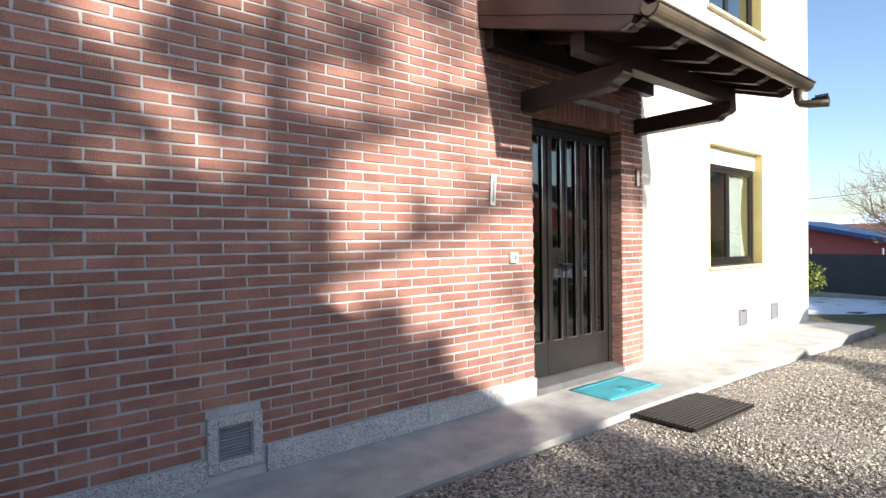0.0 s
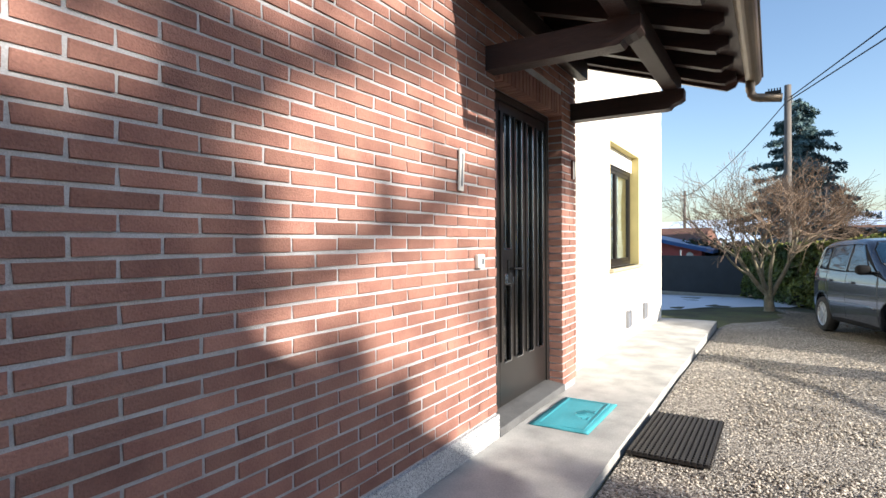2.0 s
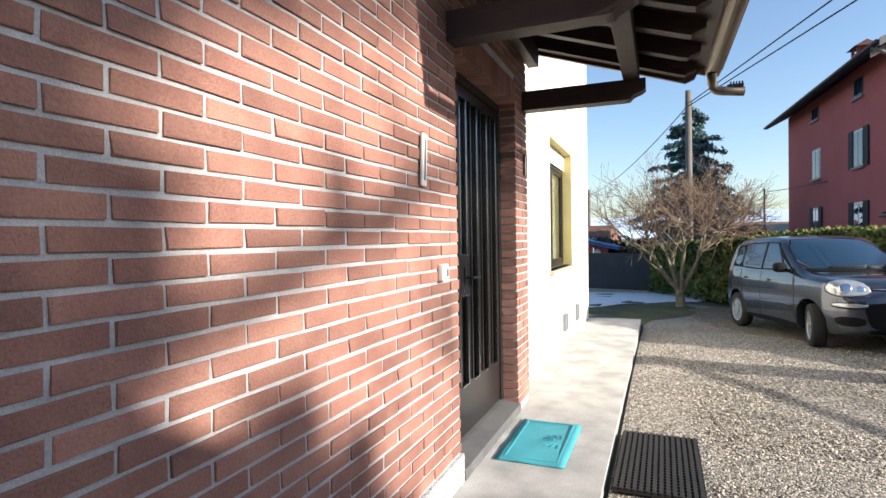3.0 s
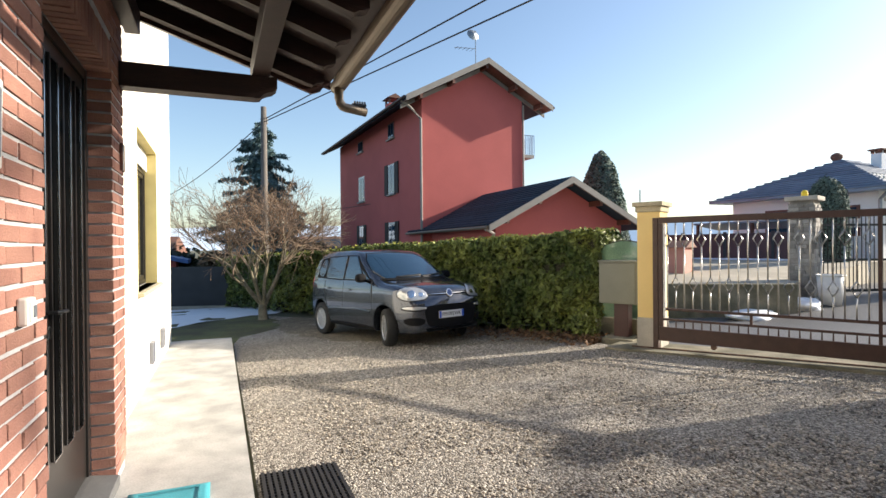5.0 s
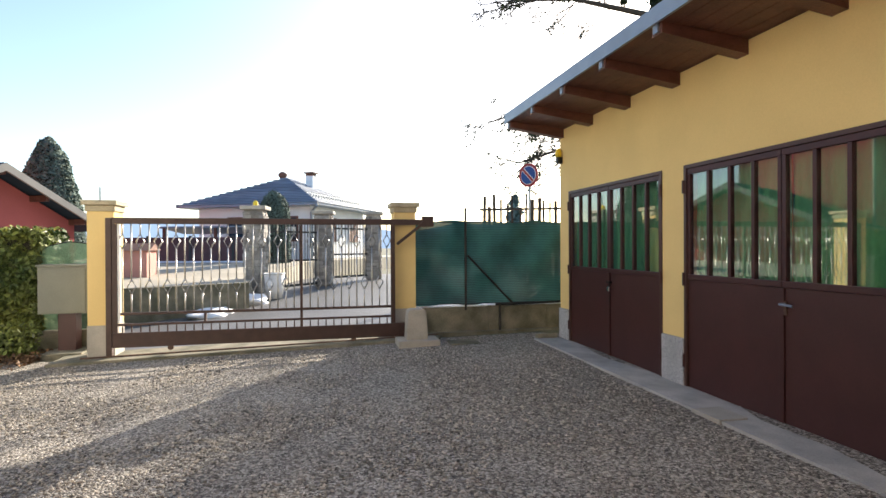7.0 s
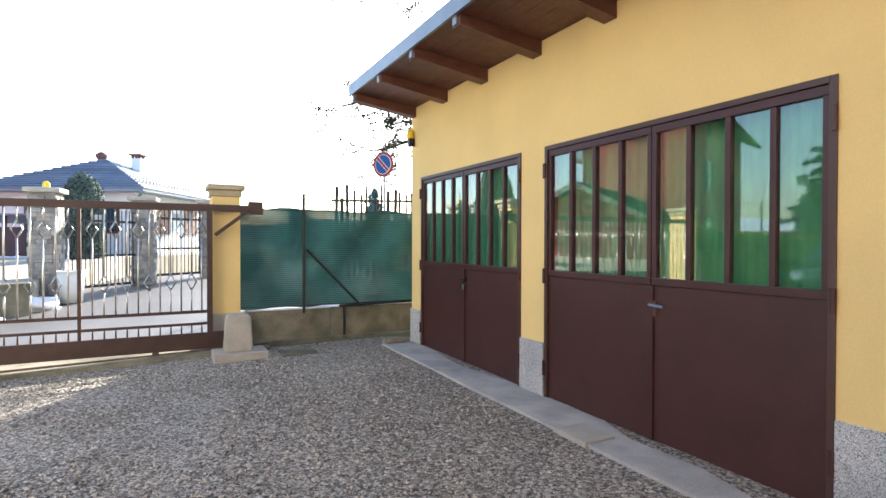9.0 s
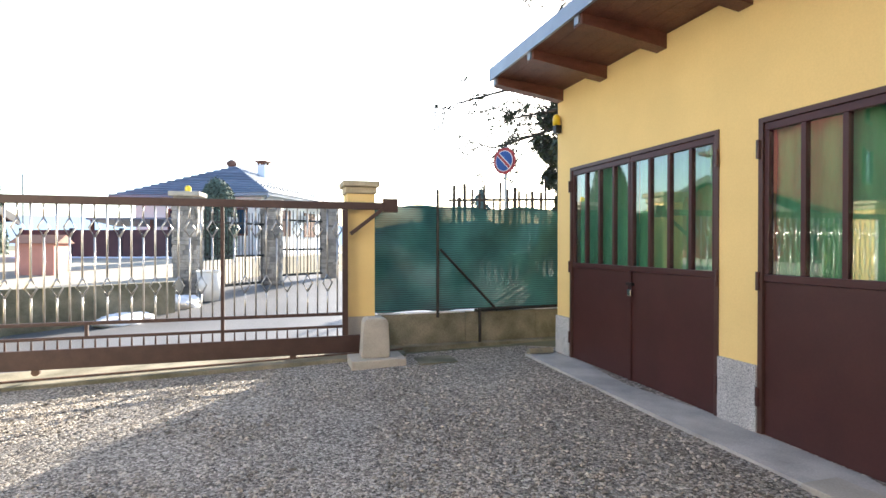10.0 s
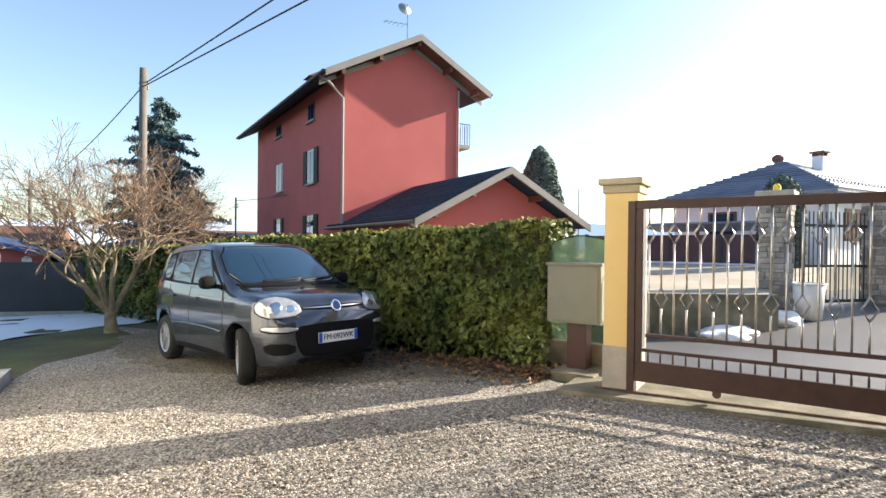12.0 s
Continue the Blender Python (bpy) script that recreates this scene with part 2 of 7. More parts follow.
def finish(name, bm, material, smooth=False):
    me = bpy.data.meshes.new(name)
    bmesh.ops.recalc_face_normals(bm, faces=bm.faces)
    bm.to_mesh(me)
    bm.free()
    if smooth:
        me.polygons.foreach_set("use_smooth", [True] * len(me.polygons))
    if material:
        me.materials.append(material)
    return me


def part(name, bm, material, parent, label="", smooth=False):
    """One mesh object, in its parent's own coordinates."""
    ob = new(name, finish(name, bm, material, smooth))
    ob.parent = parent
    if label:
        ob["label"] = label
    return ob


def solid(name, bm, material, m=None, label="", category="", kind="", smooth=False, group=""):
    """A top-level thing that is one mesh."""
    ob = new(name, finish(name, bm, material, smooth))
    if m:
        ob.matrix_world = m
    return tagged(ob, label, category, group, kind)


def thing(name, m=None, label="", category="", group="", kind=""):
    """A top-level Empty at a thing's base."""
    ob = new(name)
    ob.empty_display_size = 0.1
    if m:
        ob.matrix_world = m
    return tagged(ob, label, category, group, kind)


def raw(name, verts, faces, material, smooth=False):
    me = bpy.data.meshes.new(name)
    me.from_pydata(verts, [], faces)
    me.update()
    if smooth:
        me.polygons.foreach_set("use_smooth", [True] * len(me.polygons))
    me.materials.append(material)
    return me


YARD_TURN = 27.9
YARD = pose(0, 0, 0, 0, 0, YARD_TURN)


def yard(u, v, z=0.0, rz=0.0):
    """A pose in the yard's own axes: u along the gate, v towards the house."""
    return YARD @ pose(u, v, z, 0, 0, rz)


def yard_xy(u, v):
    p = YARD @ Vector((u, v, 0))
    return p.x, p.y


def ground_z(x, y):
    """The yard falls gently away from the gate and towards the garden."""
    rise = 0.05 * min(max(-6.0 - y, 0), 7)
    x, y = min(max(x, -10), 24), min(max(y, -6), 8)
    return rise - 0.06 - 0.018 * (min(x, 7) - 4) - 0.03 * max(x - 7, 0) - 0.02 * (y - 2.4)


def walk_z(x):
    return -0.016 * max(x - 4, 0)


# ---- ground ----


def sheet(name, xs, ys, lift, material, label, wob=0.0):
    verts, faces = [], []
    for y in ys:
        for x in xs:
            verts.append((x, y, ground_z(x, y) + lift + wob * noise.noise((x * 0.9, y * 0.9, 3.1))))
    w = len(xs)
    for j in range(len(ys) - 1):
        for i in range(w - 1):
            a = j * w + i
            faces.append((a, a + 1, a + 1 + w, a + w))
    ob = new(name, raw(name, verts, faces, material, True))
    return tagged(ob, label, "ground", kind="structure")


far = [-900, -300, -120, -60, -30, -15]
sheet("ground", far + [-10, -5, 0, 4, 7, 10, 14, 18, 24, 30, 45, 70, 120, 300, 900], far[:4] + [-40, -30, -20, -12, -6, -3, 0, 3, 8, 20, 60, 120, 300, 900], -0.03, FAR_FIELD, "one sheet of winter ground out to the horizon")


def patch(name, outline, lift, material, label, category="ground", step=0.0, m=None, wob=0.0):
    """A flat area of the ground with its own outline, following the fall of the yard."""
    bm = bmesh.new()
    vs = [bm.verts.new((x, y, 0)) for x, y in outline]
    bm.faces.new(vs)
    if step:
        lo = [min(p[k] for p in outline) for k in (0, 1)]
        hi = [max(p[k] for p in outline) for k in (0, 1)]
        for k in (0, 1):
            c = lo[k] + step
            while c < hi[k]:
                co, no = Vector((0, 0, 0)), Vector((0, 0, 0))
                co[k], no[k] = c, 1
                bmesh.ops.bisect_plane(bm, geom=bm.verts[:] + bm.edges[:] + bm.faces[:], plane_co=co, plane_no=no)
                c += step
    for v in bm.verts:
        v.co.z = ground_z(v.co.x, v.co.y) + lift + wob * noise.noise((v.co.x * 1.3, v.co.y * 1.3, 0.7))
    ob = new(name, finish(name, bm, material, True))
    for p in ob.data.polygons:
        if p.normal.z < 0:
            ob.data.flip_normals()
            break
    return tagged(ob, label, category, kind="structure")


GATE_V = -5.66
patch("gravel_yard", [(-8, 2.44), (-8, -4), yard_xy(-1.0, -5.5), yard_xy(5.3, -5.8), yard_xy(6.4, -6.3), yard_xy(16, -6.3), (13.8, 1.0), (12.2, 2.3), (11.2, 2.44)], 0.0, GRAVEL, "loose grey and beige gravel of the yard", step=0.8, wob=0.02)
patch("lawn", [(11.2, 2.44), (12.2, 2.3), (13.8, 1.0), yard_xy(16, -6.3), (24, 3.0), (24, 16), (11.3, 16), (11.3, 2.5)], 0.0, GRASS_SOIL, "mossy winter lawn beyond the gravel", step=0.8, wob=0.03)
patch("road", [yard_xy(-14, -6.15), yard_xy(5.2, -6.15), yard_xy(7.5, -7.2), yard_xy(9, -9.5), yard_xy(5.5, -19), yard_xy(-1.5, -20), yard_xy(-14, -13)], -0.02, ASPHALT, "worn asphalt lane beyond the gate", "road", step=2.0)

# darker, browner gravel with a ragged outline, laid over the yard gravel
patch_line = [(5.7, -6.5), (5.9, -5.75), (6.6, -5.2), (7.6, -4.75), (8.9, -4.35), (10.2, -4.2), (11.4, -4.35), (12.4, -4.9), (13.6, -5.6), (13.9, -6.5)]
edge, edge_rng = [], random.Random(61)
for (a, b), (c, d) in zip(patch_line, patch_line[1:]):
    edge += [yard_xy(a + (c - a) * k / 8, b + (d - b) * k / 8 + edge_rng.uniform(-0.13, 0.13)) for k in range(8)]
patch("brown_gravel", edge, 0.007, BROWN_GRAVEL, "darker brown gravel along the hedge foot", step=0.4, wob=0.02)

# ---- house: brick front, white wing ----
FRONT = 3.24
WING = 3.40
DX0, DX1, DZ0, DZ1 = 3.56, 4.93, 0.09, 2.50


def wall_with_holes(x0, x1, z0, z1, y0, y1, holes):
    """A wall along x as boxes round its openings (x0, x1, z0, z1)."""
    bm = bmesh.new()
    xs = sorted({x0, x1, *[h[0] for h in holes], *[h[1] for h in holes]})
    for a, b in zip(xs, xs[1:]):
        spans = sorted((h[2], h[3]) for h in holes if h[0] <= a and h[1] >= b)
        z = z0
        for s, e in spans:
            if s > z:
                box(bm, a, b, y0, y1, z, s)
            z = e
        if z1 > z:
            box(bm, a, b, y0, y1, z, z1)
    return bm


WIN = (7.27, 9.05, 1.0, 2.68)
WIN2 = (7.27, 9.05, 4.5, 5.9)
wall_brick = solid("wall_brick_front", wall_with_holes(-7, 5.30, -0.2, 6.2, FRONT + 0.007, FRONT + 0.4, [(DX0 - 0.012, DX1 + 0.012, DZ0 - 0.1, DZ1 + 0.012)]), MORTAR, None, "red brick house front with pale grey mortar joints", "wall", "structure")
wall_white = solid("wall_white_wing", wall_with_holes(5.302, 11.07, -0.5, 6.2, WING, WING + 0.4, [WIN, WIN2]), RENDER_WHITE, None, "white plastered wing of the house in full sun", "wall", "structure")
solid("wall_house_side", boxes((10.67, 11.07, WING + 0.402, 12, -0.5, 6.2), (-7, -6.6, FRONT + 0.402, 12, -0.2, 6.2)), RENDER_WHITE, None, "plain plastered side walls of the house", "wall", "structure")
solid("wall_house_back", boxes((-7, 11.07, 12.0, 12.4, -0.5, 6.2)), RENDER_WHITE, None, "plain plastered back wall of the house", "wall", "structure")
solid("ceiling", boxes((-6.6, 10.6, FRONT + 0.42, 12, 2.9, 3.1)), RENDER_WHITE, None, "plain ceiling inside the house", "ceiling", "structure")
bm = bmesh.new()
prism(bm, [(FRONT - 0.7, 6.2), (FRONT - 0.7, 6.35), (7.8, 8.2), (12.9, 6.35), (12.9, 6.2)], "x", -7.6, 11.7)
solid("house_roof", bm, WOOD_DARK, None, "dark roof of the house above the walls", "roof", "structure")

# ---- walkway, sill, base, mats ----
bm = bmesh.new()
prism(bm, [(-7, -0.3), (-7, 0.0), (4, 0.0), (11.22, walk_z(11.22)), (11.22, -0.5)], "y", 2.47, FRONT + 0.02)
prism(bm, [(5.33, -0.3), (5.33, walk_z(5.33)), (11.07, walk_z(11.07)), (11.07, -0.5)], "y", FRONT + 0.02, WING + 0.01)
solid("pavement", bm, CONCRETE, None, "pale concrete walkway along the house front", "pavement", "structure")
bm = bmesh.new()
prism(bm, [(11.075, -0.6), (11.075, walk_z(11.1) - 0.004), (11.22, walk_z(11.22) - 0.004), (11.22, -0.6)], "y", FRONT + 0.03, 12)
solid("pavement_side", bm, CONCRETE, None, "concrete strip round the corner of the house", "pavement", "structure")
baseboard = thing("baseboard", None, "speckled grey granite skirting along the brick front", "skirting", kind="structure")
xs = [-7, -5.4, -3.8, -2.2, -0.6, 0.80]
for a, b in zip(xs, xs[1:]):
    part("slab", boxes((a + 0.002, b - 0.002, FRONT - 0.018, FRONT + 0.02, 0.002, 0.165), bevel=0.003), GRANITE, baseboard)
for a, b in ((1.13, 2.35), (2.35, DX0)):
    part("slab", boxes((a + 0.002, b - 0.002, FRONT - 0.018, FRONT + 0.02, 0.002, 0.165), bevel=0.003), GRANITE, baseboard)
bm = bmesh.new()
prism(bm, [(FRONT - 0.022, 0.002), (FRONT - 0.022, 0.052), (FRONT - 0.016, 0.060), (FRONT + 0.12, DZ0 - 0.012), (FRONT + 0.5, DZ0), (FRONT + 0.5, 0.002)], "x", DX0 + 0.003, DX1 + 0.002)
sill = solid("door_step", bm, STEP_STONE, None, "worn grey stone step under the entrance door", "step", "structure")

# ---- garage ----
GU, GV0, GV1, GZ = -1.24, -5.05, 1.30, 3.025
GD = [(-4.77, -2.74), (-2.41, -0.27)]
GB, GT = 0.10, 2.15


def garage_walls():
    bm = bmesh.new()
    ys = sorted({GV0, GV1, *[c for d in GD for c in d]})
    for a, b in zip(ys, ys[1:]):
        if (a, b) in GD:
            box(bm, GU - 0.3, GU, a, b, GT, GZ)
            box(bm, GU - 0.3, GU, a, b, -0.4, GB - 0.01)
        else:
            box(bm, GU - 0.3, GU, a, b, -0.4, GZ)
    return bm


garage_front = solid("wall_garage_front", garage_walls(), RENDER_YELLOW, YARD, "warm yellow plastered garage front", "wall", "structure")


def garage_top(u):
    """Underside of the garage roof, which falls gently to the back."""
    return 3.035 + (u + 1.24) * 0.09


bm = bmesh.new()
for a, b in ((GV1 - 0.3, GV1), (GV0, GV0 + 0.3)):
    prism(bm, [(-6.5, -0.4), (GU - 0.302, -0.4), (GU - 0.302, garage_top(GU - 0.3) - 0.005), (-6.5, garage_top(-6.5) - 0.005)], "y", a, b)
box(bm, -6.5, -6.2, GV0 + 0.302, GV1 - 0.302, -0.4, garage_top(-6.5) - 0.01)
solid("wall_garage_side", bm, RENDER_YELLOW, YARD, "yellow plastered end walls of the garage", "wall", "structure")
bm = bmesh.new()
prism(bm, [(-0.46, garage_top(-0.46) + 0.022), (-0.46, garage_top(-0.46) + 0.10), (-7.0, garage_top(-7.0) + 0.10), (-7.0, garage_top(-7.0) + 0.022)], "y", GV0 - 0.02, GV1 + 0.31)
solid("garage_roof", bm, WOOD_BROWN, YARD, "boarded garage roof with a deep eave", "roof", "structure")
solid("floor_garage", boxes((-6.2, GU - 0.31, GV0 + 0.31, GV1 - 0.31, 0.0, 0.08)), CONCRETE_OLD, YARD, "dusty concrete garage floor", "floor", "structure")

# ---- more materials ----
CAR_PAINT = mat("grey_car_paint", (0.060, 0.069, 0.090), 0.24, metal=0.75, coat=1.0, var=0.04, scale=2)
# Blue of the reflected sky is partly put into the base colour.
CAR_GLASS = mat("sky_blue_car_glass", (0.010, 0.030, 0.060), 0.02, spec=1.0, coat=0.0, var=0.05)
CAR_BLACK = mat("black_car_plastic", (0.008, 0.008, 0.009), 0.75, spec=0.15, var=0.15, scale=20)
RUBBER = mat("tyre_rubber", (0.02, 0.02, 0.02), 0.85, var=0.25, scale=20)
RIM = mat("silver_wheel_cover", (0.55, 0.56, 0.58), 0.32, metal=0.8, var=0.1, scale=10)
LENS = mat("headlamp_lens", (0.50, 0.52, 0.54), 0.08, metal=0.45, coat=1.0, var=0.2, scale=22)
CHROME = mat("chrome", (0.75, 0.75, 0.76), 0.15, metal=1.0, var=0.05)
PLATE_WHITE = mat("white_plate", (0.8, 0.8, 0.8), 0.4, var=0.05)
PLATE_BLUE = mat("blue_plate", (0.02, 0.09, 0.55), 0.4, var=0.05)
BLACK = mat("black_paint", (0.01, 0.01, 0.01), 0.5, var=0.1)
BARK = mat("pale_bark", (0.30, 0.26, 0.18), 0.95, var=0.4, scale=7, grain=0.25, grain_scale=60, bump=0.8, bump_scale=60, color2=(0.19, 0.16, 0.10))
TWIG = mat("twig_bark", (0.30, 0.215, 0.15), 0.95, var=0.3, scale=6)
BARK_DARK = mat("dark_bark", (0.075, 0.06, 0.048), 0.95, var=0.35, scale=6, bump=0.7)
LEAF = mat("hedge_leaf", (0.175, 0.20, 0.046), 0.55, spec=0.3, var=0.45, scale=1.4, rand=0.55, island=True, color2=(0.05, 0.08, 0.02))
LEAF_TIP = mat("yellow_hedge_tip", (0.34, 0.34, 0.05), 0.5, var=0.3, scale=3, rand=0.35, island=True)
LEAF_DRY = mat("dry_leaf", (0.20, 0.11, 0.05), 0.8, var=0.4, scale=4, rand=0.4, island=True)
# Near-black solid core: the shade inside the foliage is put into its colour.
HEDGE_CORE = mat("shaded_hedge_core", (0.028, 0.026, 0.016), 1.0, var=0.4, scale=20)
FIR = mat("fir_needles", (0.13, 0.21, 0.21), 0.8, var=0.35, scale=0.8, rand=0.4, island=True)
CYPRESS = mat("cypress_needles", (0.13, 0.185, 0.15), 0.85, var=0.3, scale=0.8, rand=0.35, island=True)
IVY = mat("ivy_leaves", (0.04, 0.055, 0.022), 0.5, var=0.4, scale=1.5, rand=0.5, island=True)
BUSH = mat("winter_bush", (0.10, 0.075, 0.04), 0.9, var=0.4, scale=1, rand=0.4, island=True)
ROOF_DARK = mat("dark_roof_tile", (0.022, 0.044, 0.070), 0.75, spec=0.25, var=0.3, scale=2, rand=0.25)
ROOF_BLUE = mat("blue_roof_sheet", (0.045, 0.12, 0.33), 0.4, var=0.2, scale=1)
ROOF_SLATE = mat("blue_grey_roof_tile", (0.20, 0.25, 0.33), 0.4, var=0.25, scale=1, rand=0.2)
ROOF_BROWN = mat("brown_roof_tile", (0.20, 0.10, 0.07), 0.8, var=0.3, scale=1)
SHUTTER = mat("dark_shutter_paint", (0.022, 0.016, 0.015), 0.7, var=0.2, scale=4)
BARGE = mat("grey_bargeboard", (0.25, 0.235, 0.215), 0.6, var=0.15, scale=2)
VILLA_WALL = mat("pale_villa_plaster", (0.86, 0.87, 0.88), 0.9, var=0.08, scale=0.8)
STONE = mat("rubble_stone", (0.36, 0.34, 0.31), 0.9, var=0.3, scale=5, grain=0.2, rand=0.35, bump=0.5)
BOX_GREY = mat("grey_green_cabinet_paint", (0.20, 0.205, 0.165), 0.5, var=0.12, scale=3, grain=0.05)
POLE_CONC = mat("grey_pole", (0.15, 0.135, 0.12), 0.85, var=0.25, scale=2)
WHITE_PAINT = mat("white_paint", (0.78, 0.77, 0.74), 0.5, var=0.08, scale=6)
VENT_GREY = mat("vent_grey_paint", (0.24, 0.25, 0.28), 0.5, var=0.08, scale=20)
IVORY = mat("ivory_plastic", (0.72, 0.70, 0.64), 0.45, var=0.06, scale=20)
TURQ = mat("turquoise_mat", (0.07, 0.37, 0.44), 0.75, var=0.12, scale=5, grain=0.12, grain_scale=140, bump=0.5, bump_scale=120)
RUBBER_MAT = mat("black_rubber_mat", (0.018, 0.015, 0.013), 0.6, var=0.3, scale=9)
OCHRE = mat("ochre_trim_paint", (0.62, 0.52, 0.22), 0.8, var=0.1, scale=5)
YELLOW_LAMP = mat("yellow_lamp_plastic", (0.85, 0.60, 0.02), 0.3, var=0.05)
SIGN_RED = mat("sign_red", (0.30, 0.022, 0.025), 0.35, var=0.05)
SIGN_BLUE = mat("sign_blue", (0.006, 0.055, 0.24), 0.35, var=0.05)
RUST = mat("rusty_iron", (0.13, 0.075, 0.05), 0.8, var=0.4, scale=12, grain=0.2)
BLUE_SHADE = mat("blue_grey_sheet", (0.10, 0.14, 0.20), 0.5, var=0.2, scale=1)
DARK_SCREEN = mat("dark_fence_screen", (0.055, 0.06, 0.065), 0.85, var=0.2, scale=2)
FENCE_MAROON = mat("maroon_fence_panel", (0.10, 0.055, 0.06), 0.7, var=0.25, scale=2)
PATH_PALE = mat("pale_forecourt", (0.42, 0.38, 0.30), 0.9, var=0.25, scale=0.8, grain=0.1)
# Distance haze is put into the hills as pale blue colour and glow.
HILL = mat("haze_painted_hill", (0.42, 0.50, 0.60), 1.0, var=0.12, scale=0.01)
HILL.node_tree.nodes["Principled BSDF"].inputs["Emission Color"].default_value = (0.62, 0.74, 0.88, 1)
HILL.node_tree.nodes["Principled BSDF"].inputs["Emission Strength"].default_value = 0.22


def net_mat():
    """Woven green shade cloth: fine threads with small holes between."""
    m = bpy.data.materials.new("green_shade_net")
    m.use_nodes = True
    n, l = m.node_tree.nodes, m.node_tree.links
    b = n["Principled BSDF"]
    b.inputs["Roughness"].default_value = 0.7
    tc = n.new("ShaderNodeNewGeometry")
    t = n.new("ShaderNodeTexNoise")
    t.inputs["Scale"].default_value, t.inputs["Detail"].default_value = 2.2, 6
    l.new(tc.outputs["Position"], t.inputs["Vector"])
    r = n.new("ShaderNodeValToRGB")
    r.color_ramp.elements[0].color, r.color_ramp.elements[1].color = (0.016, 0.080, 0.084, 1), (0.036, 0.155, 0.150, 1)
    r.color_ramp.elements[0].position, r.color_ramp.elements[1].position = 0.38, 0.66
    l.new(t.outputs["Fac"], r.inputs["Fac"])
    w = n.new("ShaderNodeTexWave")
    w.bands_direction = "Z"
    w.inputs["Scale"].default_value, w.inputs["Distortion"].default_value, w.inputs["Detail"].default_value = 12, 2.6, 4
    l.new(tc.outputs["Position"], w.inputs["Vector"])
    mr = n.new("ShaderNodeMapRange")
    mr.inputs["To Min"].default_value, mr.inputs["To Max"].default_value = 0.55, 1.35
    l.new(w.outputs["Fac"], mr.inputs["Value"])
    sc = n.new("ShaderNodeVectorMath")
    sc.operation = "SCALE"
    l.new(r.outputs[0], sc.inputs[0])
    l.new(mr.outputs[0], sc.inputs["Scale"])
    l.new(sc.outputs[0], b.inputs["Base Color"])
    tl = n.new("ShaderNodeBsdfTranslucent")
    l.new(sc.outputs[0], tl.inputs[0])
    mx = n.new("ShaderNodeMixShader")
    mx.inputs[0].default_value = 0.08
    l.new(b.outputs[0], mx.inputs[1])
    l.new(tl.outputs[0], mx.inputs[2])
    # open weave between the threads, wider in worn patches
    w2 = n.new("ShaderNodeTexWave")
    w2.bands_direction = "Z"
    w2.inputs["Scale"].default_value, w2.inputs["Distortion"].default_value, w2.inputs["Detail"].default_value = 17, 1.2, 2
    l.new(tc.outputs["Position"], w2.inputs["Vector"])
    t3 = n.new("ShaderNodeTexNoise")
    t3.inputs["Scale"].default_value, t3.inputs["Detail"].default_value = 1.7, 3
    l.new(tc.outputs["Position"], t3.inputs["Vector"])
    op = n.new("ShaderNodeMapRange")
    op.inputs["From Min"].default_value, op.inputs["From Max"].default_value = 0.42, 0.68
    op.inputs["To Min"].default_value, op.inputs["To Max"].default_value = 0.0, 0.07
    l.new(t3.outputs["Fac"], op.inputs["Value"])
    ml = n.new("ShaderNodeMath")
    ml.operation = "MULTIPLY"
    l.new(op.outputs[0], ml.inputs[0])
    l.new(w2.outputs["Fac"], ml.inputs[1])
    tp = n.new("ShaderNodeBsdfTransparent")
    m2 = n.new("ShaderNodeMixShader")
    l.new(ml.outputs[0], m2.inputs[0])
    l.new(mx.outputs[0], m2.inputs[1])
    l.new(tp.outputs[0], m2.inputs[2])
    l.new(m2.outputs[0], n["Material Output"].inputs["Surface"])
    return m


NET = net_mat()
rng = random.Random(7)

# ---- canopy over the door ----


def deck_z(y):
    return 2.86 + 0.33 * (y - 1.77)


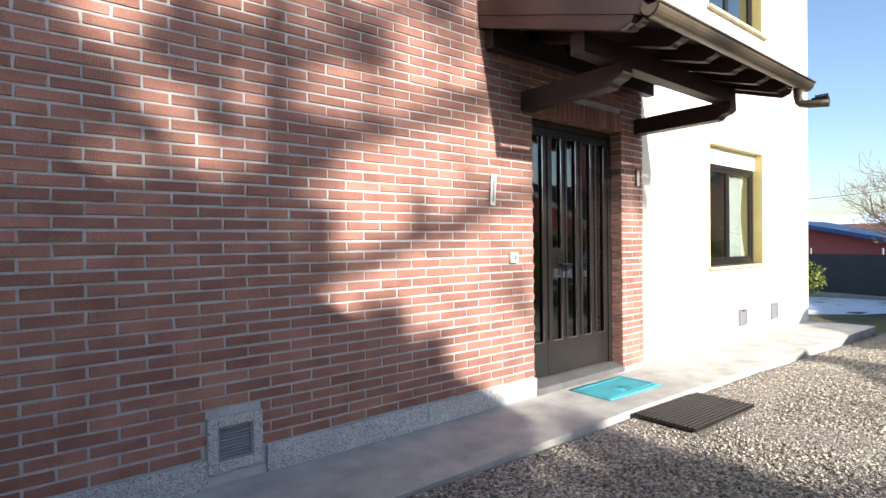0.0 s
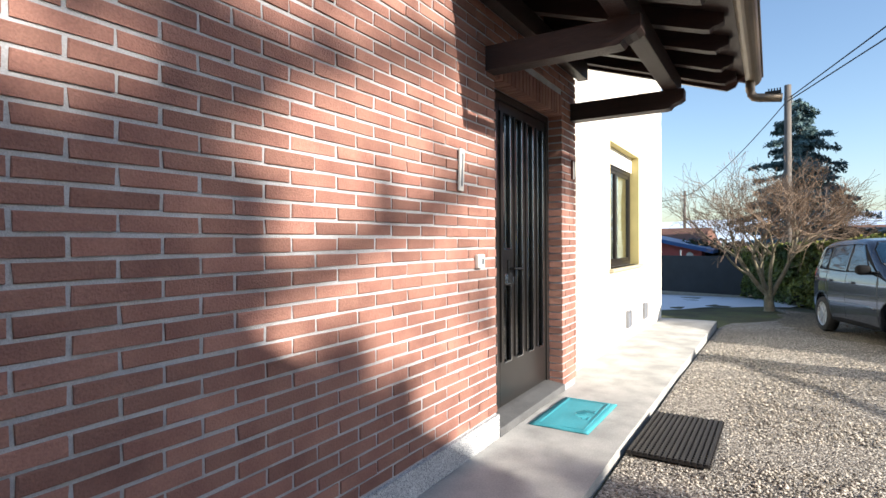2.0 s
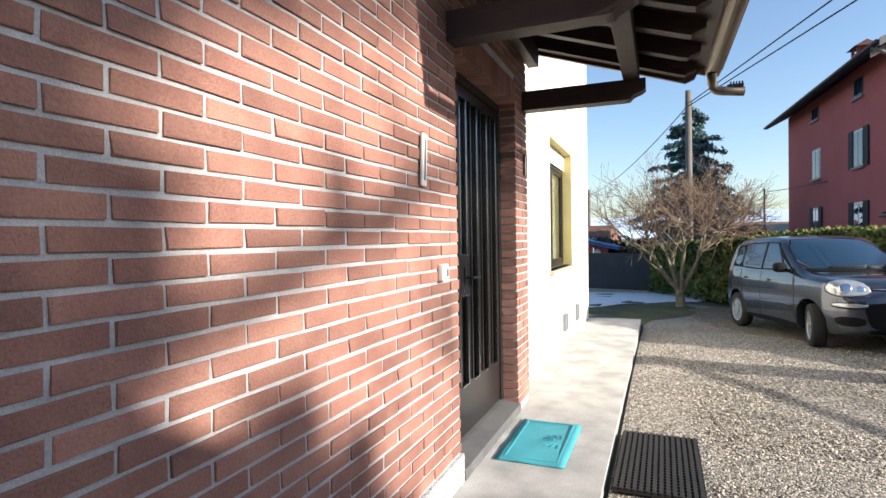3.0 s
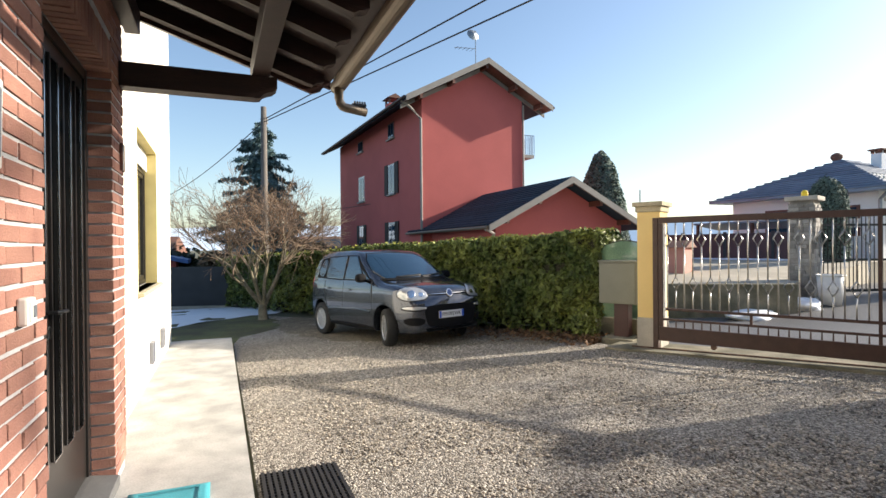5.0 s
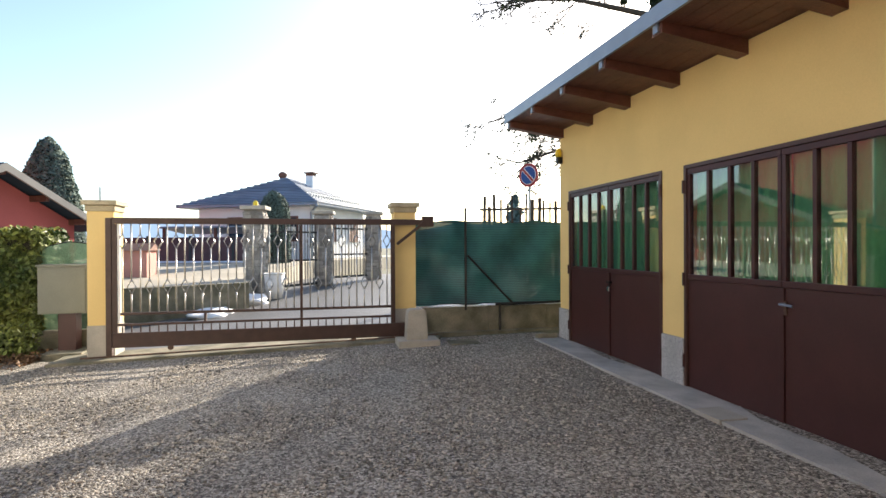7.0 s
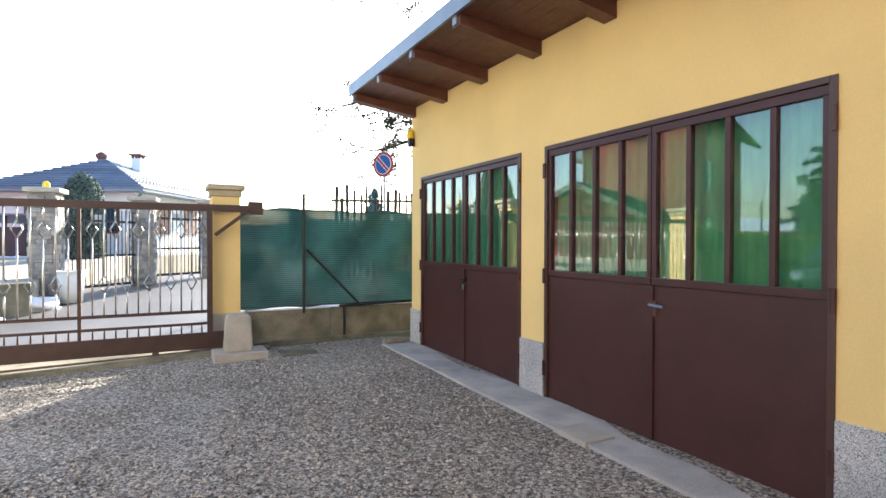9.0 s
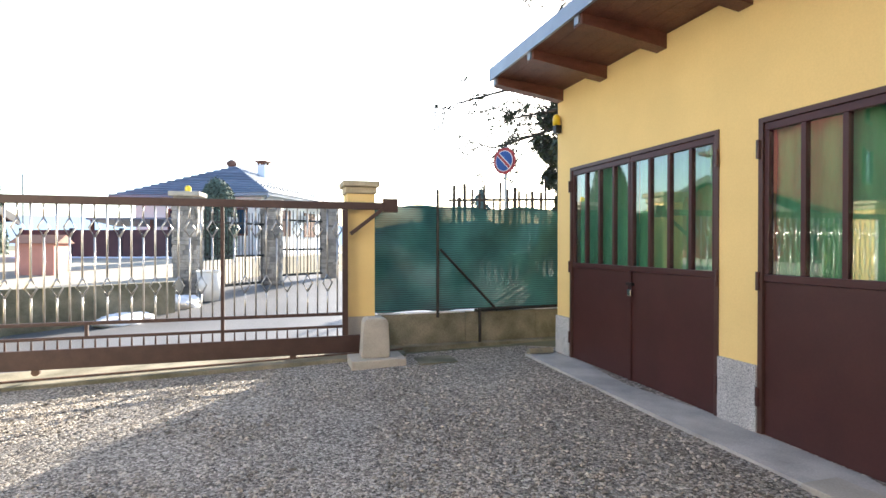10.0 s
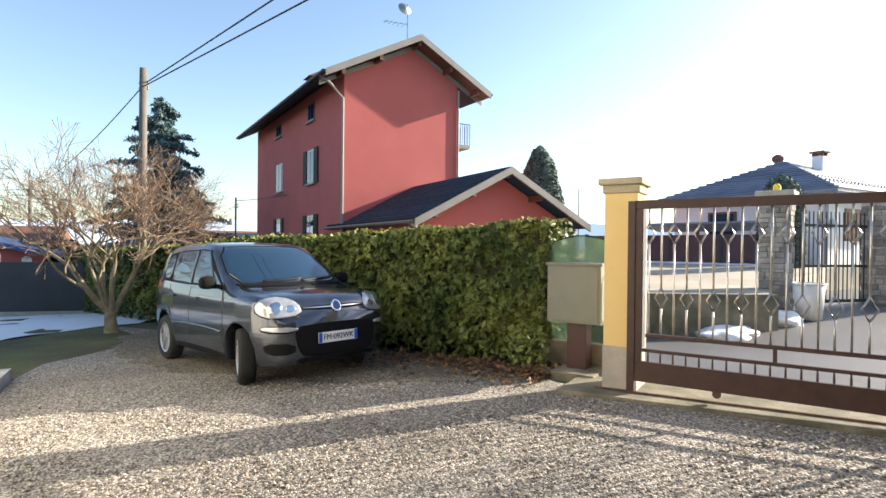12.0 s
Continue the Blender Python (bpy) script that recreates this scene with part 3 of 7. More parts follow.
def canopy():
    c = thing("canopy", pose(0, 0, -0.05), "dark timber canopy over the entrance with a metal gutter", "canopy")
    bm = bmesh.new()
    prism(bm, [(1.80, deck_z(1.80)), (FRONT - 0.002, deck_z(FRONT)), (FRONT - 0.002, deck_z(FRONT) - 0.045), (1.80, deck_z(1.80) - 0.045)], "x", 2.95, 5.52)
    part("deck", bm, WOOD_DARK, c, "dark boarded roof deck")
    bm = bmesh.new()
    prism(bm, [(1.76, deck_z(1.76) + 0.02), (FRONT - 0.002, deck_z(FRONT) + 0.02), (FRONT - 0.002, deck_z(FRONT) + 0.003), (1.76, deck_z(1.76) + 0.003)], "x", 2.91, 5.56)
    part("covering", bm, SHEET_METAL, c, "brown sheet metal covering")
    for x in (2.905, 5.52):
        bm = bmesh.new()
        prism(bm, [(1.80, deck_z(1.80) + 0.002), (FRONT - 0.002, deck_z(FRONT) + 0.002), (FRONT - 0.002, deck_z(FRONT) - 0.10), (1.80, deck_z(1.80) - 0.10)], "x", x, x + 0.04)
        part("bargeboard", bm, SHEET_METAL, c, "brown clad edge board")
        o = 0.004 if x < 3 else -0.004
        bm = bmesh.new()
        prism(bm, [(1.86, deck_z(1.86) - 0.104), (FRONT - 0.002, deck_z(FRONT) - 0.104), (FRONT - 0.002, deck_z(FRONT) - 0.20), (1.95, deck_z(1.95) - 0.20), (1.88, deck_z(1.88) - 0.15)], "x", x + o, x + 0.036 + o)
        part("lower_board", bm, SHEET_METAL, c)
    for x in (3.02, 3.52, 4.02, 4.48, 4.96, 5.41):
        o = [(FRONT - 0.002, deck_z(FRONT) - 0.046), (FRONT - 0.002, deck_z(FRONT) - 0.17)]
        o += [(2.0, deck_z(2.0) - 0.17), (1.955, deck_z(1.955) - 0.165), (1.93, deck_z(1.93) - 0.14), (1.90, deck_z(1.90) - 0.125), (1.87, deck_z(1.87) - 0.10), (1.87, deck_z(1.87) - 0.046)]
        bm = bmesh.new()
        prism(bm, o, "x", x, x + 0.085)
        part("rafter", bm, WOOD_DARK, c)
    bm = bmesh.new()
    box(bm, 3.02, 5.42, 2.30, 2.42, 2.712, deck_z(2.30) - 0.172, bevel=0.006)
    part("purlin", bm, WOOD_DARK, c)
    bm = bmesh.new()
    box(bm, 2.98, 5.42, FRONT - 0.10, FRONT - 0.004, 2.98, deck_z(FRONT - 0.1) - 0.172, bevel=0.006)
    part("wall_plate", bm, WOOD_DARK, c)
    for x in (3.40, 5.17):
        o = [(FRONT - 0.002, 2.71), (FRONT - 0.002, 2.55), (2.40, 2.55), (2.365, 2.555), (2.345, 2.58), (2.315, 2.595), (2.28, 2.605), (2.25, 2.63), (2.25, 2.71)]
        bm = bmesh.new()
        prism(bm, o, "x", x, x + 0.13)
        part("bracket_beam", bm, WOOD_DARK, c, "heavy beam with a carved end")
    # half-round gutter
    prof_o = [(1.745 + 0.062 * math.cos(a), 2.80 + 0.07 * math.sin(a)) for a in [math.pi + k * math.pi / 10 for k in range(11)]]
    prof_i = [(1.745 + 0.055 * math.cos(a), 2.80 + 0.063 * math.sin(a)) for a in [2 * math.pi - k * math.pi / 10 for k in range(11)]]
    bm = bmesh.new()
    prism(bm, prof_o + prof_i, "x", 2.88, 5.53)
    for x in (2.88, 5.522):
        prism(bm, prof_o, "x", x, x + 0.008)
    g = part("gutter", bm, GUTTER, c, "bronze half-round metal gutter")
    bm = bmesh.new()
    cyl(bm, (2.88, 1.68, 2.803), (5.53, 1.68, 2.803), 0.009, 8)
    part("lip", bm, GUTTER, g)
    bm = bmesh.new()
    tube(bm, [(5.37, 1.765, 2.74), (5.37, 1.765, 2.66), (5.37, 1.755, 2.625), (5.375, 1.735, 2.60), (5.38, 1.70, 2.592), (5.40, 1.54, 2.575)], 0.036, 12)
    p = part("downpipe", bm, GUTTER, c, "cut-off bronze downpipe elbow", smooth=True)
    bm = bmesh.new()
    box(bm, 5.365, 5.425, 1.545, 1.66, 2.612, 2.632)
    for k in range(5):
        box(bm, 5.38, 5.41, 1.548 + k * 0.02, 1.558 + k * 0.02, 2.63, 2.655)
    part("bracket", bm, BLACK, p)
    return c


canopy()

# ---- entrance door ----


def entrance_door():
    y0 = FRONT + 0.13
    d = thing("door_1", None, "tall dark metal entrance door with narrow glass strips", "door", kind="structure")
    f = boxes((DX0, DX0 + 0.05, y0, y0 + 0.07, DZ0, DZ1), (DX1 - 0.05, DX1, y0, y0 + 0.07, DZ0, DZ1), (DX0 + 0.05, DX1 - 0.05, y0, y0 + 0.07, DZ1 - 0.06, DZ1), bevel=0.004)
    part("door_frame", f, DOOR_BLACK, d)
    side = (DX0 + 0.05, 3.90)
    leaf = (3.905, DX1 - 0.055)
    strips = [(3.98, 4.11), (4.21, 4.34), (4.45, 4.58), (4.69, 4.81)]

    def pane_panel(x0, x1, holes, z0, z1):
        bm = bmesh.new()
        xs = sorted({x0, x1, *[c for h in holes for c in h[:2]]})
        for a, b in zip(xs, xs[1:]):
            spans = sorted((h[2], h[3]) for h in holes if h[0] <= a + 1e-6 and h[1] >= b - 1e-6)
            z = z0
            for s, e in spans:
                if s > z:
                    box(bm, a, b, y0 + 0.012, y0 + 0.055, z, s)
                z = e
            if z1 > z:
                box(bm, a, b, y0 + 0.012, y0 + 0.055, z, z1)
        return bm
    holes = [(a, b, 0.42, 2.36) for a, b in strips[1:]] + [(strips[0][0], strips[0][1], 0.42, 1.02), (strips[0][0], strips[0][1], 1.30, 2.36)]
    lf = part("door_leaf", pane_panel(*leaf, holes, DZ0 + 0.006, DZ1 - 0.065), DOOR_BLACK, d)
    sh = [(3.68, 3.84, 0.42, 2.36)]
    part("side_panel", pane_panel(*side, sh, DZ0 + 0.006, DZ1 - 0.065), DOOR_BLACK, d)
    for a, b, s, e in holes + sh:
        part("pane", boxes((a + 0.001, b - 0.001, y0 + 0.03, y0 + 0.036, s + 0.001, e - 0.001)), GLASS_DARK, d)
        t = boxes((b - 0.008, b, y0 + 0.004, y0 + 0.013, s, e), (a, b - 0.008, y0 + 0.004, y0 + 0.013, s, s + 0.008), bevel=0.001)
        part("glazing_bead", t, CHROME, d, "bright metal glazing bead")
    for x in (3.9, 4.16, 4.395, 4.635):
        part("moulding", boxes((x + 0.006, x + 0.022, y0 - 0.002, y0 + 0.012, 0.44, 2.36), bevel=0.002), DOOR_BLACK, lf)
    bm = bmesh.new()
    tube(bm, [(4.07, y0 + 0.01, 1.15), (4.07, y0 - 0.045, 1.15), (4.10, y0 - 0.055, 1.15), (4.19, y0 - 0.055, 1.145)], 0.009, 8)
    box(bm, 4.045, 4.095, y0 + 0.002, y0 + 0.0115, 1.04, 1.22, bevel=0.002)
    part("door_handle", bm, BLACK, lf, "black lever handle")
    part("lock_plate", boxes((3.985, 4.105, y0 + 0.004, y0 + 0.0115, 1.03, 1.11), bevel=0.002), CHROME, lf)
    part("letter_slot", boxes((4.13, 4.20, y0 + 0.004, y0 + 0.0115, 1.02, 1.08), bevel=0.002), CHROME, lf)


entrance_door()
solid("hallway_wall", boxes((3.0, 5.6, 5.6, 5.7, 0, 2.9), (2.9, 3.0, FRONT + 0.42, 5.6, 0, 2.9), (5.6, 5.7, FRONT + 0.42, 5.6, 0, 2.9)), RENDER_WHITE, None, "plain hallway walls behind the door", "wall", "structure")
solid("floor", boxes((-6.5, 10.6, FRONT + 0.51, 11.9, -0.1, 0.11)), CONCRETE_OLD, None, "plain floor inside the house", "floor", "structure")

# ---- windows ----


def window(name, w, curtain, shutter_box):
    x0, x1, z0, z1 = w
    y = WING + 0.13
    t = thing(name, None, "dark framed window with white curtains and ochre reveals" if curtain else "dark framed upper window with ochre reveals", "window", kind="structure")
    part("reveal", boxes((x0, x0 + 0.012, WING - 0.002, y + 0.2, z0, z1), (x1 - 0.012, x1, WING - 0.002, y + 0.2, z0, z1), (x0 + 0.012, x1 - 0.012, WING - 0.002, y + 0.2, z1 - 0.012, z1)), OCHRE, t, "ochre painted reveal")
    part("window_sill", boxes((x0 - 0.06, x1 + 0.12, WING - 0.06, y, z0 - 0.045, z0), bevel=0.006), CAP_STONE, t, "pale stone sill")
    top = z1 - 0.012
    if shutter_box:
        bm = bmesh.new()
        for k in range(6):
            box(bm, x0 + 0.02, x1 - 0.02, y - 0.025, y - 0.01, top - 0.24 + k * 0.04, top - 0.203 + k * 0.04, bevel=0.004)
        part("roller_shutter", bm, WHITE_PAINT, t, "white rolled-down shutter slats")
        top -= 0.24
    xm = (x0 + x1) / 2
    part("window_frame", boxes((x0 + 0.012, x0 + 0.07, y, y + 0.06, z0, top), (x1 - 0.07, x1 - 0.012, y, y + 0.06, z0, top), (x0 + 0.07, x1 - 0.07, y, y + 0.06, z0, z0 + 0.06), (x0 + 0.07, x1 - 0.07, y, y + 0.06, top - 0.05, top), bevel=0.004), DOOR_BLACK, t)
    for a, b in ((x0 + 0.07, xm), (xm, x1 - 0.07)):
        part("sash", boxes((a + 0.003, a + 0.05, y + 0.01, y + 0.05, z0 + 0.063, top - 0.053), (b - 0.05, b - 0.003, y + 0.01, y + 0.05, z0 + 0.063, top - 0.053), (a + 0.05, b - 0.05, y + 0.01, y + 0.05, z0 + 0.063, z0 + 0.11), (a + 0.05, b - 0.05, y + 0.01, y + 0.05, top - 0.1, top - 0.053), bevel=0.003), DOOR_BLACK, t)
        part("pane", boxes((a + 0.05, b - 0.05, y + 0.028, y + 0.034, z0 + 0.11, top - 0.1)), GLASS, t)
    if curtain:
        for a, b, n in ((x0 + 0.1, x0 + 0.42, 9), (xm + 0.05, x1 - 0.12, 11)):
            verts, faces = [], []
            rows = 12
            for j in range(rows + 1):
                f = j / rows
                pinch = 1 - 0.35 * math.sin(f * math.pi) * (0.6 if b - a > 0.4 else 1)
                for i in range(4 * n + 1):
                    g = i / (4 * n)
                    verts.append((a + (b - a) * g * pinch, y + 0.09 + 0.014 * math.sin(g * n * 2 * math.pi), z0 + 0.05 + (top - z0) * f))
            w2 = 4 * n + 1
            for j in range(rows):
                for i in range(w2 - 1):
                    q = j * w2 + i
                    faces.append((q, q + 1, q + 1 + w2, q + w2))
            c = new("curtain", raw("curtain", verts, faces, CURTAIN_WHITE, True))
            tagged(c, "white gathered lace curtain behind the window", "curtain", "window curtains")


window("window_1", WIN, True, True)
window("window_2", WIN2, False, False)
solid("room_wall", boxes((6.2, 10.6, 5.4, 5.5, 0.12, 2.89)), RENDER_WHITE, None, "plain room wall behind the window", "wall", "structure")


def vent(m, w, h, frame_w, label):
    t = thing("vent_grille", m, label, "vent")
    if frame_w:
        part("stone_frame", boxes((0, frame_w, -0.03, 0.02, 0, h), (w - frame_w, w, -0.03, 0.02, 0, h), (frame_w, w - frame_w, -0.03, 0.02, 0, frame_w), (frame_w, w - frame_w, -0.03, 0.02, h - frame_w, h), bevel=0.003), GRANITE, t, "granite surround")
    a = frame_w
    part("frame", boxes((a, a + 0.015, -0.02, 0.02, a, h - a), (w - a - 0.015, w - a, -0.02, 0.02, a, h - a), (a + 0.015, w - a - 0.015, -0.02, 0.02, a, a + 0.015), (a + 0.015, w - a - 0.015, -0.02, 0.02, h - a - 0.015, h - a)), VENT_GREY, t)
    n = int((h - 2 * a - 0.03) / 0.018)
    for k in range(n):
        z = a + 0.02 + k * 0.018
        bm = bmesh.new()
        box(bm, a + 0.012, w - a - 0.012, -0.006, 0.006, -0.007, 0.007, m=pose(0, -0.004, z, 35))
        part("slat", bm, VENT_GREY, t)
    part("backing", boxes((a, w - a, 0.014, 0.0199, a, h - a)), BLACK, t)
    return t


vent(pose(0.79, FRONT - 0.002, 0.085), 0.31, 0.31, 0.055, "grey louvred vent in a granite surround at the wall base")
vent(pose(8.14, WING - 0.021, 0.11), 0.21, 0.245, 0.0, "small grey louvred vent in the white wall")
vent(pose(9.33, WING - 0.021, 0.095), 0.21, 0.255, 0.0, "small grey louvred vent in the white wall")

b = thing("doorbell", pose(3.28, FRONT, 1.235), "white plastic doorbell push on the brick wall", "doorbell")
part("housing", boxes((-0.045, 0.045, -0.03, 0, -0.045, 0.045), bevel=0.008), IVORY, b)
part("plate", boxes((-0.03, 0.03, -0.036, -0.029, -0.032, 0.032), bevel=0.003), WHITE_PAINT, b)
part("button", boxes((-0.012, 0.012, -0.041, -0.035, -0.02, 0.02), bevel=0.002), GREY_METAL, b)
b = thing("thermometer", pose(3.045, FRONT, 1.80, 0, 4, 0), "slim white wall thermometer hung on the brick", "thermometer")
part("board", boxes((-0.03, 0.03, -0.02, -0.006, -0.13, 0.13), bevel=0.006), IVORY, b)
part("scale", boxes((-0.006, 0.006, -0.024, -0.019, -0.10, 0.10)), GREY_METAL, b)
part("hook", boxes((-0.004, 0.004, -0.008, 0.0, 0.125, 0.14)), BLACK, b)
b = thing("house_number", pose(5.23, FRONT, 2.04), "small brown and ivory wall plaque on the brick pier", "plaque")
part("plate", boxes((-0.03, 0.03, -0.014, 0, -0.085, 0.085), bevel=0.004), IVORY, b)
part("rim", boxes((-0.04, -0.03, -0.018, 0, -0.09, 0.09), (0.03, 0.04, -0.018, 0, -0.09, 0.09)), WOOD_BROWN, b)

# ---- mats ----


def turquoise_mat():
    t = thing("doormat", pose(4.33, 2.93, 0.0), "turquoise embossed doormat on the walkway", "doormat")
    w, d = 0.83, 0.44
    verts, faces = [], []
    nx, ny = 22, 12
    for j in range(ny + 1):
        for i in range(nx + 1):
            x, y = (i / nx - 0.5) * w, (j / ny - 0.5) * d
            verts.append((x, y, walk_z(4.33 + x) + 0.012 + 0.004 * noise.noise((x * 7, y * 7, 1))))
    for j in range(ny):
        for i in range(nx):
            a = j * (nx + 1) + i
            faces.append((a, a + 1, a + nx + 2, a + nx + 1))
    me = raw("sheet", verts, faces, TURQ, True)
    ob = new("sheet", me)
    ob.parent = t
    so = ob.modifiers.new("thick", "SOLIDIFY")
    so.thickness, so.offset = 0.011, -1
    part("border", boxes((-w / 2 + 0.05, w / 2 - 0.05, -d / 2 + 0.045, -d / 2 + 0.057, 0.010, 0.0145), (-w / 2 + 0.05, w / 2 - 0.05, d / 2 - 0.057, d / 2 - 0.045, 0.010, 0.0145), (-w / 2 + 0.05, -w / 2 + 0.062, -d / 2 + 0.057, d / 2 - 0.057, 0.010, 0.0145), (w / 2 - 0.062, w / 2 - 0.05, -d / 2 + 0.057, d / 2 - 0.057, 0.010, 0.0145)), TURQ, t)
    for k in range(9):
        a = math.pi * k / 8
        bm = bmesh.new()
        box(bm, 0.05, 0.13, -0.005, 0.005, 0.010, 0.0145, m=pose(0, -0.13, 0, 0, 0, math.degrees(a)))
        part("ray", bm, TURQ, t)


turquoise_mat()


def rubber_mat():
    x0, y0, w, d = 3.80, 1.93, 1.02, 0.50
    m = pose(x0, y0, ground_z(x0, y0) + 0.012, 0, 1.0, -0.5)
    t = thing("rubber_mat", m, "black ribbed rubber scraper mat lying on the gravel", "doormat")
    part("base", boxes((0, w, 0, d, 0, 0.012), bevel=0.003), RUBBER_MAT, t)
    me = finish("rib", boxes((0.0, w, -0.011, 0.011, 0.0, 0.016), bevel=0.004), RUBBER_MAT)
    for k in range(14):
        ob = new("rib", me)
        ob.parent = t
        ob.location = (0, 0.02 + k * (d - 0.04) / 13, 0.011)
    me = finish("stud", boxes((-0.007, 0.007, 0.0, d, 0.0, 0.01), bevel=0.003), RUBBER_MAT)
    for k in range(24):
        ob = new("stud", me)
        ob.parent = t
        ob.location = (0.015 + k * (w - 0.03) / 23, 0, 0.0115)


rubber_mat()

# ---- garage doors and eave ----


def garage_door(v0, v1, name, label, padlock):
    d = thing(name, YARD @ pose(GU, (v0 + v1) / 2, GB), label, "garage door", kind="structure")
    h, w = GT - GB, v1 - v0
    X = 0.0
    part("door_frame", boxes((X - 0.06, X + 0.012, -w / 2, -w / 2 + 0.035, 0, h), (X - 0.06, X + 0.012, w / 2 - 0.035, w / 2, 0, h), (X - 0.06, X + 0.012, -w / 2 + 0.035, w / 2 - 0.035, h - 0.035, h), bevel=0.003), FRAME_BROWN, d)
    zr = 1.0
    for s in (-1, 1):
        a, b = (-w / 2 + 0.037, -0.004) if s < 0 else (0.004, w / 2 - 0.037)
        lf = part("door_leaf", boxes((X - 0.04, X - 0.012, a, b, 0.004, zr - 0.002), bevel=0.003), STEEL_BROWN, d, "dark brown steel leaf")
        part("rail", boxes((X - 0.045, X + 0.0, a, b, zr, zr + 0.045), (X - 0.045, X + 0.0, a, b, h - 0.085, h - 0.037), bevel=0.003), STEEL_BROWN, lf)
        n = 4
        for k in range(n + 1):
            y = a + (b - a - 0.032) * k / n
            part("glazing_bar", boxes((X - 0.043, X - 0.002, y, y + 0.032, zr + 0.046, h - 0.086), bevel=0.003), STEEL_BROWN, lf)
        for k in range(n):
            y0 = a + (b - a - 0.032) * k / n + 0.032
            y1 = a + (b - a - 0.032) * (k + 1) / n
            part("pane", boxes((X - 0.026, X - 0.021, y0, y1, zr + 0.046, h - 0.086)), GLASS, lf)
        verts, faces = [], []
        cols, rows = 60, 6
        for j in range(rows + 1):
            for i in range(cols + 1):
                g = i / cols
                verts.append((X - 0.10 + 0.012 * math.sin(g * 46 + 0.6 * math.sin(j)) + 0.01 * math.sin(g * 17), a + (b - a) * g, zr + 0.02 + (h - 0.08 - zr) * j / rows))
        for j in range(rows):
            for i in range(cols):
                q = j * (cols + 1) + i
                faces.append((q, q + 1, q + cols + 2, q + cols + 1))
        cu = new("curtain", raw("curtain", verts, faces, CURTAIN_GREEN, True))
        cu.matrix_world = d.matrix_world
        tagged(cu, "green cloth curtain hung behind the garage panes", "curtain", "garage curtains")
        for z in (0.25, 1.0, 1.85):
            y = a - 0.03 if s < 0 else b + 0.03
            bm = bmesh.new()
            cyl(bm, (X + 0.018, y, z - 0.06), (X + 0.018, y, z + 0.06), 0.014, 8)
            part("hinge", bm, STEEL_BROWN, d)
    part("cover_strip", boxes((X - 0.011, X + 0.004, -0.02, 0.02, 0.01, zr - 0.004), bevel=0.002), STEEL_BROWN, d)
    if padlock:
        bm = bmesh.new()
        box(bm, X + 0.005, X + 0.03, 0.0, 0.05, 0.78, 0.84, bevel=0.006)
        part("padlock", bm, CHROME, d, "hanging steel padlock")
        bm = bmesh.new()
        tube(bm, [(X + 0.017, 0.01, 0.835), (X + 0.017, 0.01, 0.87), (X + 0.017, 0.025, 0.885), (X + 0.017, 0.04, 0.87), (X + 0.017, 0.04, 0.835)], 0.004, 6)
        box(bm, X - 0.01, X + 0.02, -0.03, 0.05, 0.875, 0.90)
        part("hasp", bm, BLACK, d)
    else:
        bm = bmesh.new()
        tube(bm, [(X - 0.01, 0.03, 0.88), (X + 0.05, 0.03, 0.88), (X + 0.06, 0.05, 0.88), (X + 0.06, 0.15, 0.875)], 0.01, 8)
        part("door_handle", bm, GREY_METAL, d, "dull metal lever handle")
        part("lock_plate", boxes((X - 0.011, X + 0.003, 0.018, 0.042, 0.80, 0.90), bevel=0.002), RUST, d)


garage_door(*GD[0], "door_2", "brown steel garage door with green curtained panes and a padlock", True)
garage_door(*GD[1], "door_3", "brown steel garage door with green curtained panes and a lever", False)

plinth = thing("garage_plinth", None, "speckled granite plinth slabs at the garage corners", "plinth", kind="structure")
for a, b in ((GV0 - 0.012, GD[0][0] - 0.004), (GD[0][1] + 0.004, GD[1][0] - 0.004), (GD[1][1] + 0.004, GV1 + 0.012)):
    ob = part("slab", boxes((GU - 0.02, GU + 0.02, a, b, 0.02, 0.55), bevel=0.004), GRANITE, plinth)
    ob.matrix_basis = YARD
ob = part("slab", boxes((-6.5, GU - 0.022, GV1 - 0.01, GV1 + 0.02, -0.1, 0.55), bevel=0.004), GRANITE, plinth)
ob.matrix_basis = YARD
bm = bmesh.new()
box(bm, GU, -0.82, -5.0, GV1 + 0.1, -0.3, 0.135)
for v in bm.verts:
    x, y = yard_xy(v.co.x, v.co.y)
    if v.co.z > 0:
        v.co.z = ground_z(x, y) + (0.02 if v.co.x > -1 else 0.0)
solid("garage_apron", bm, CONCRETE, YARD, "narrow concrete strip before the garage doors", "pavement", "structure")
bm = bmesh.new()
box(bm, -1.05, -0.80, -1.75, -1.45, 0.06, 0.125, bevel=0.008)
solid("loose_slab", bm, CONCRETE_BLOCK, YARD, "short concrete slab lying on the garage strip", "slab")


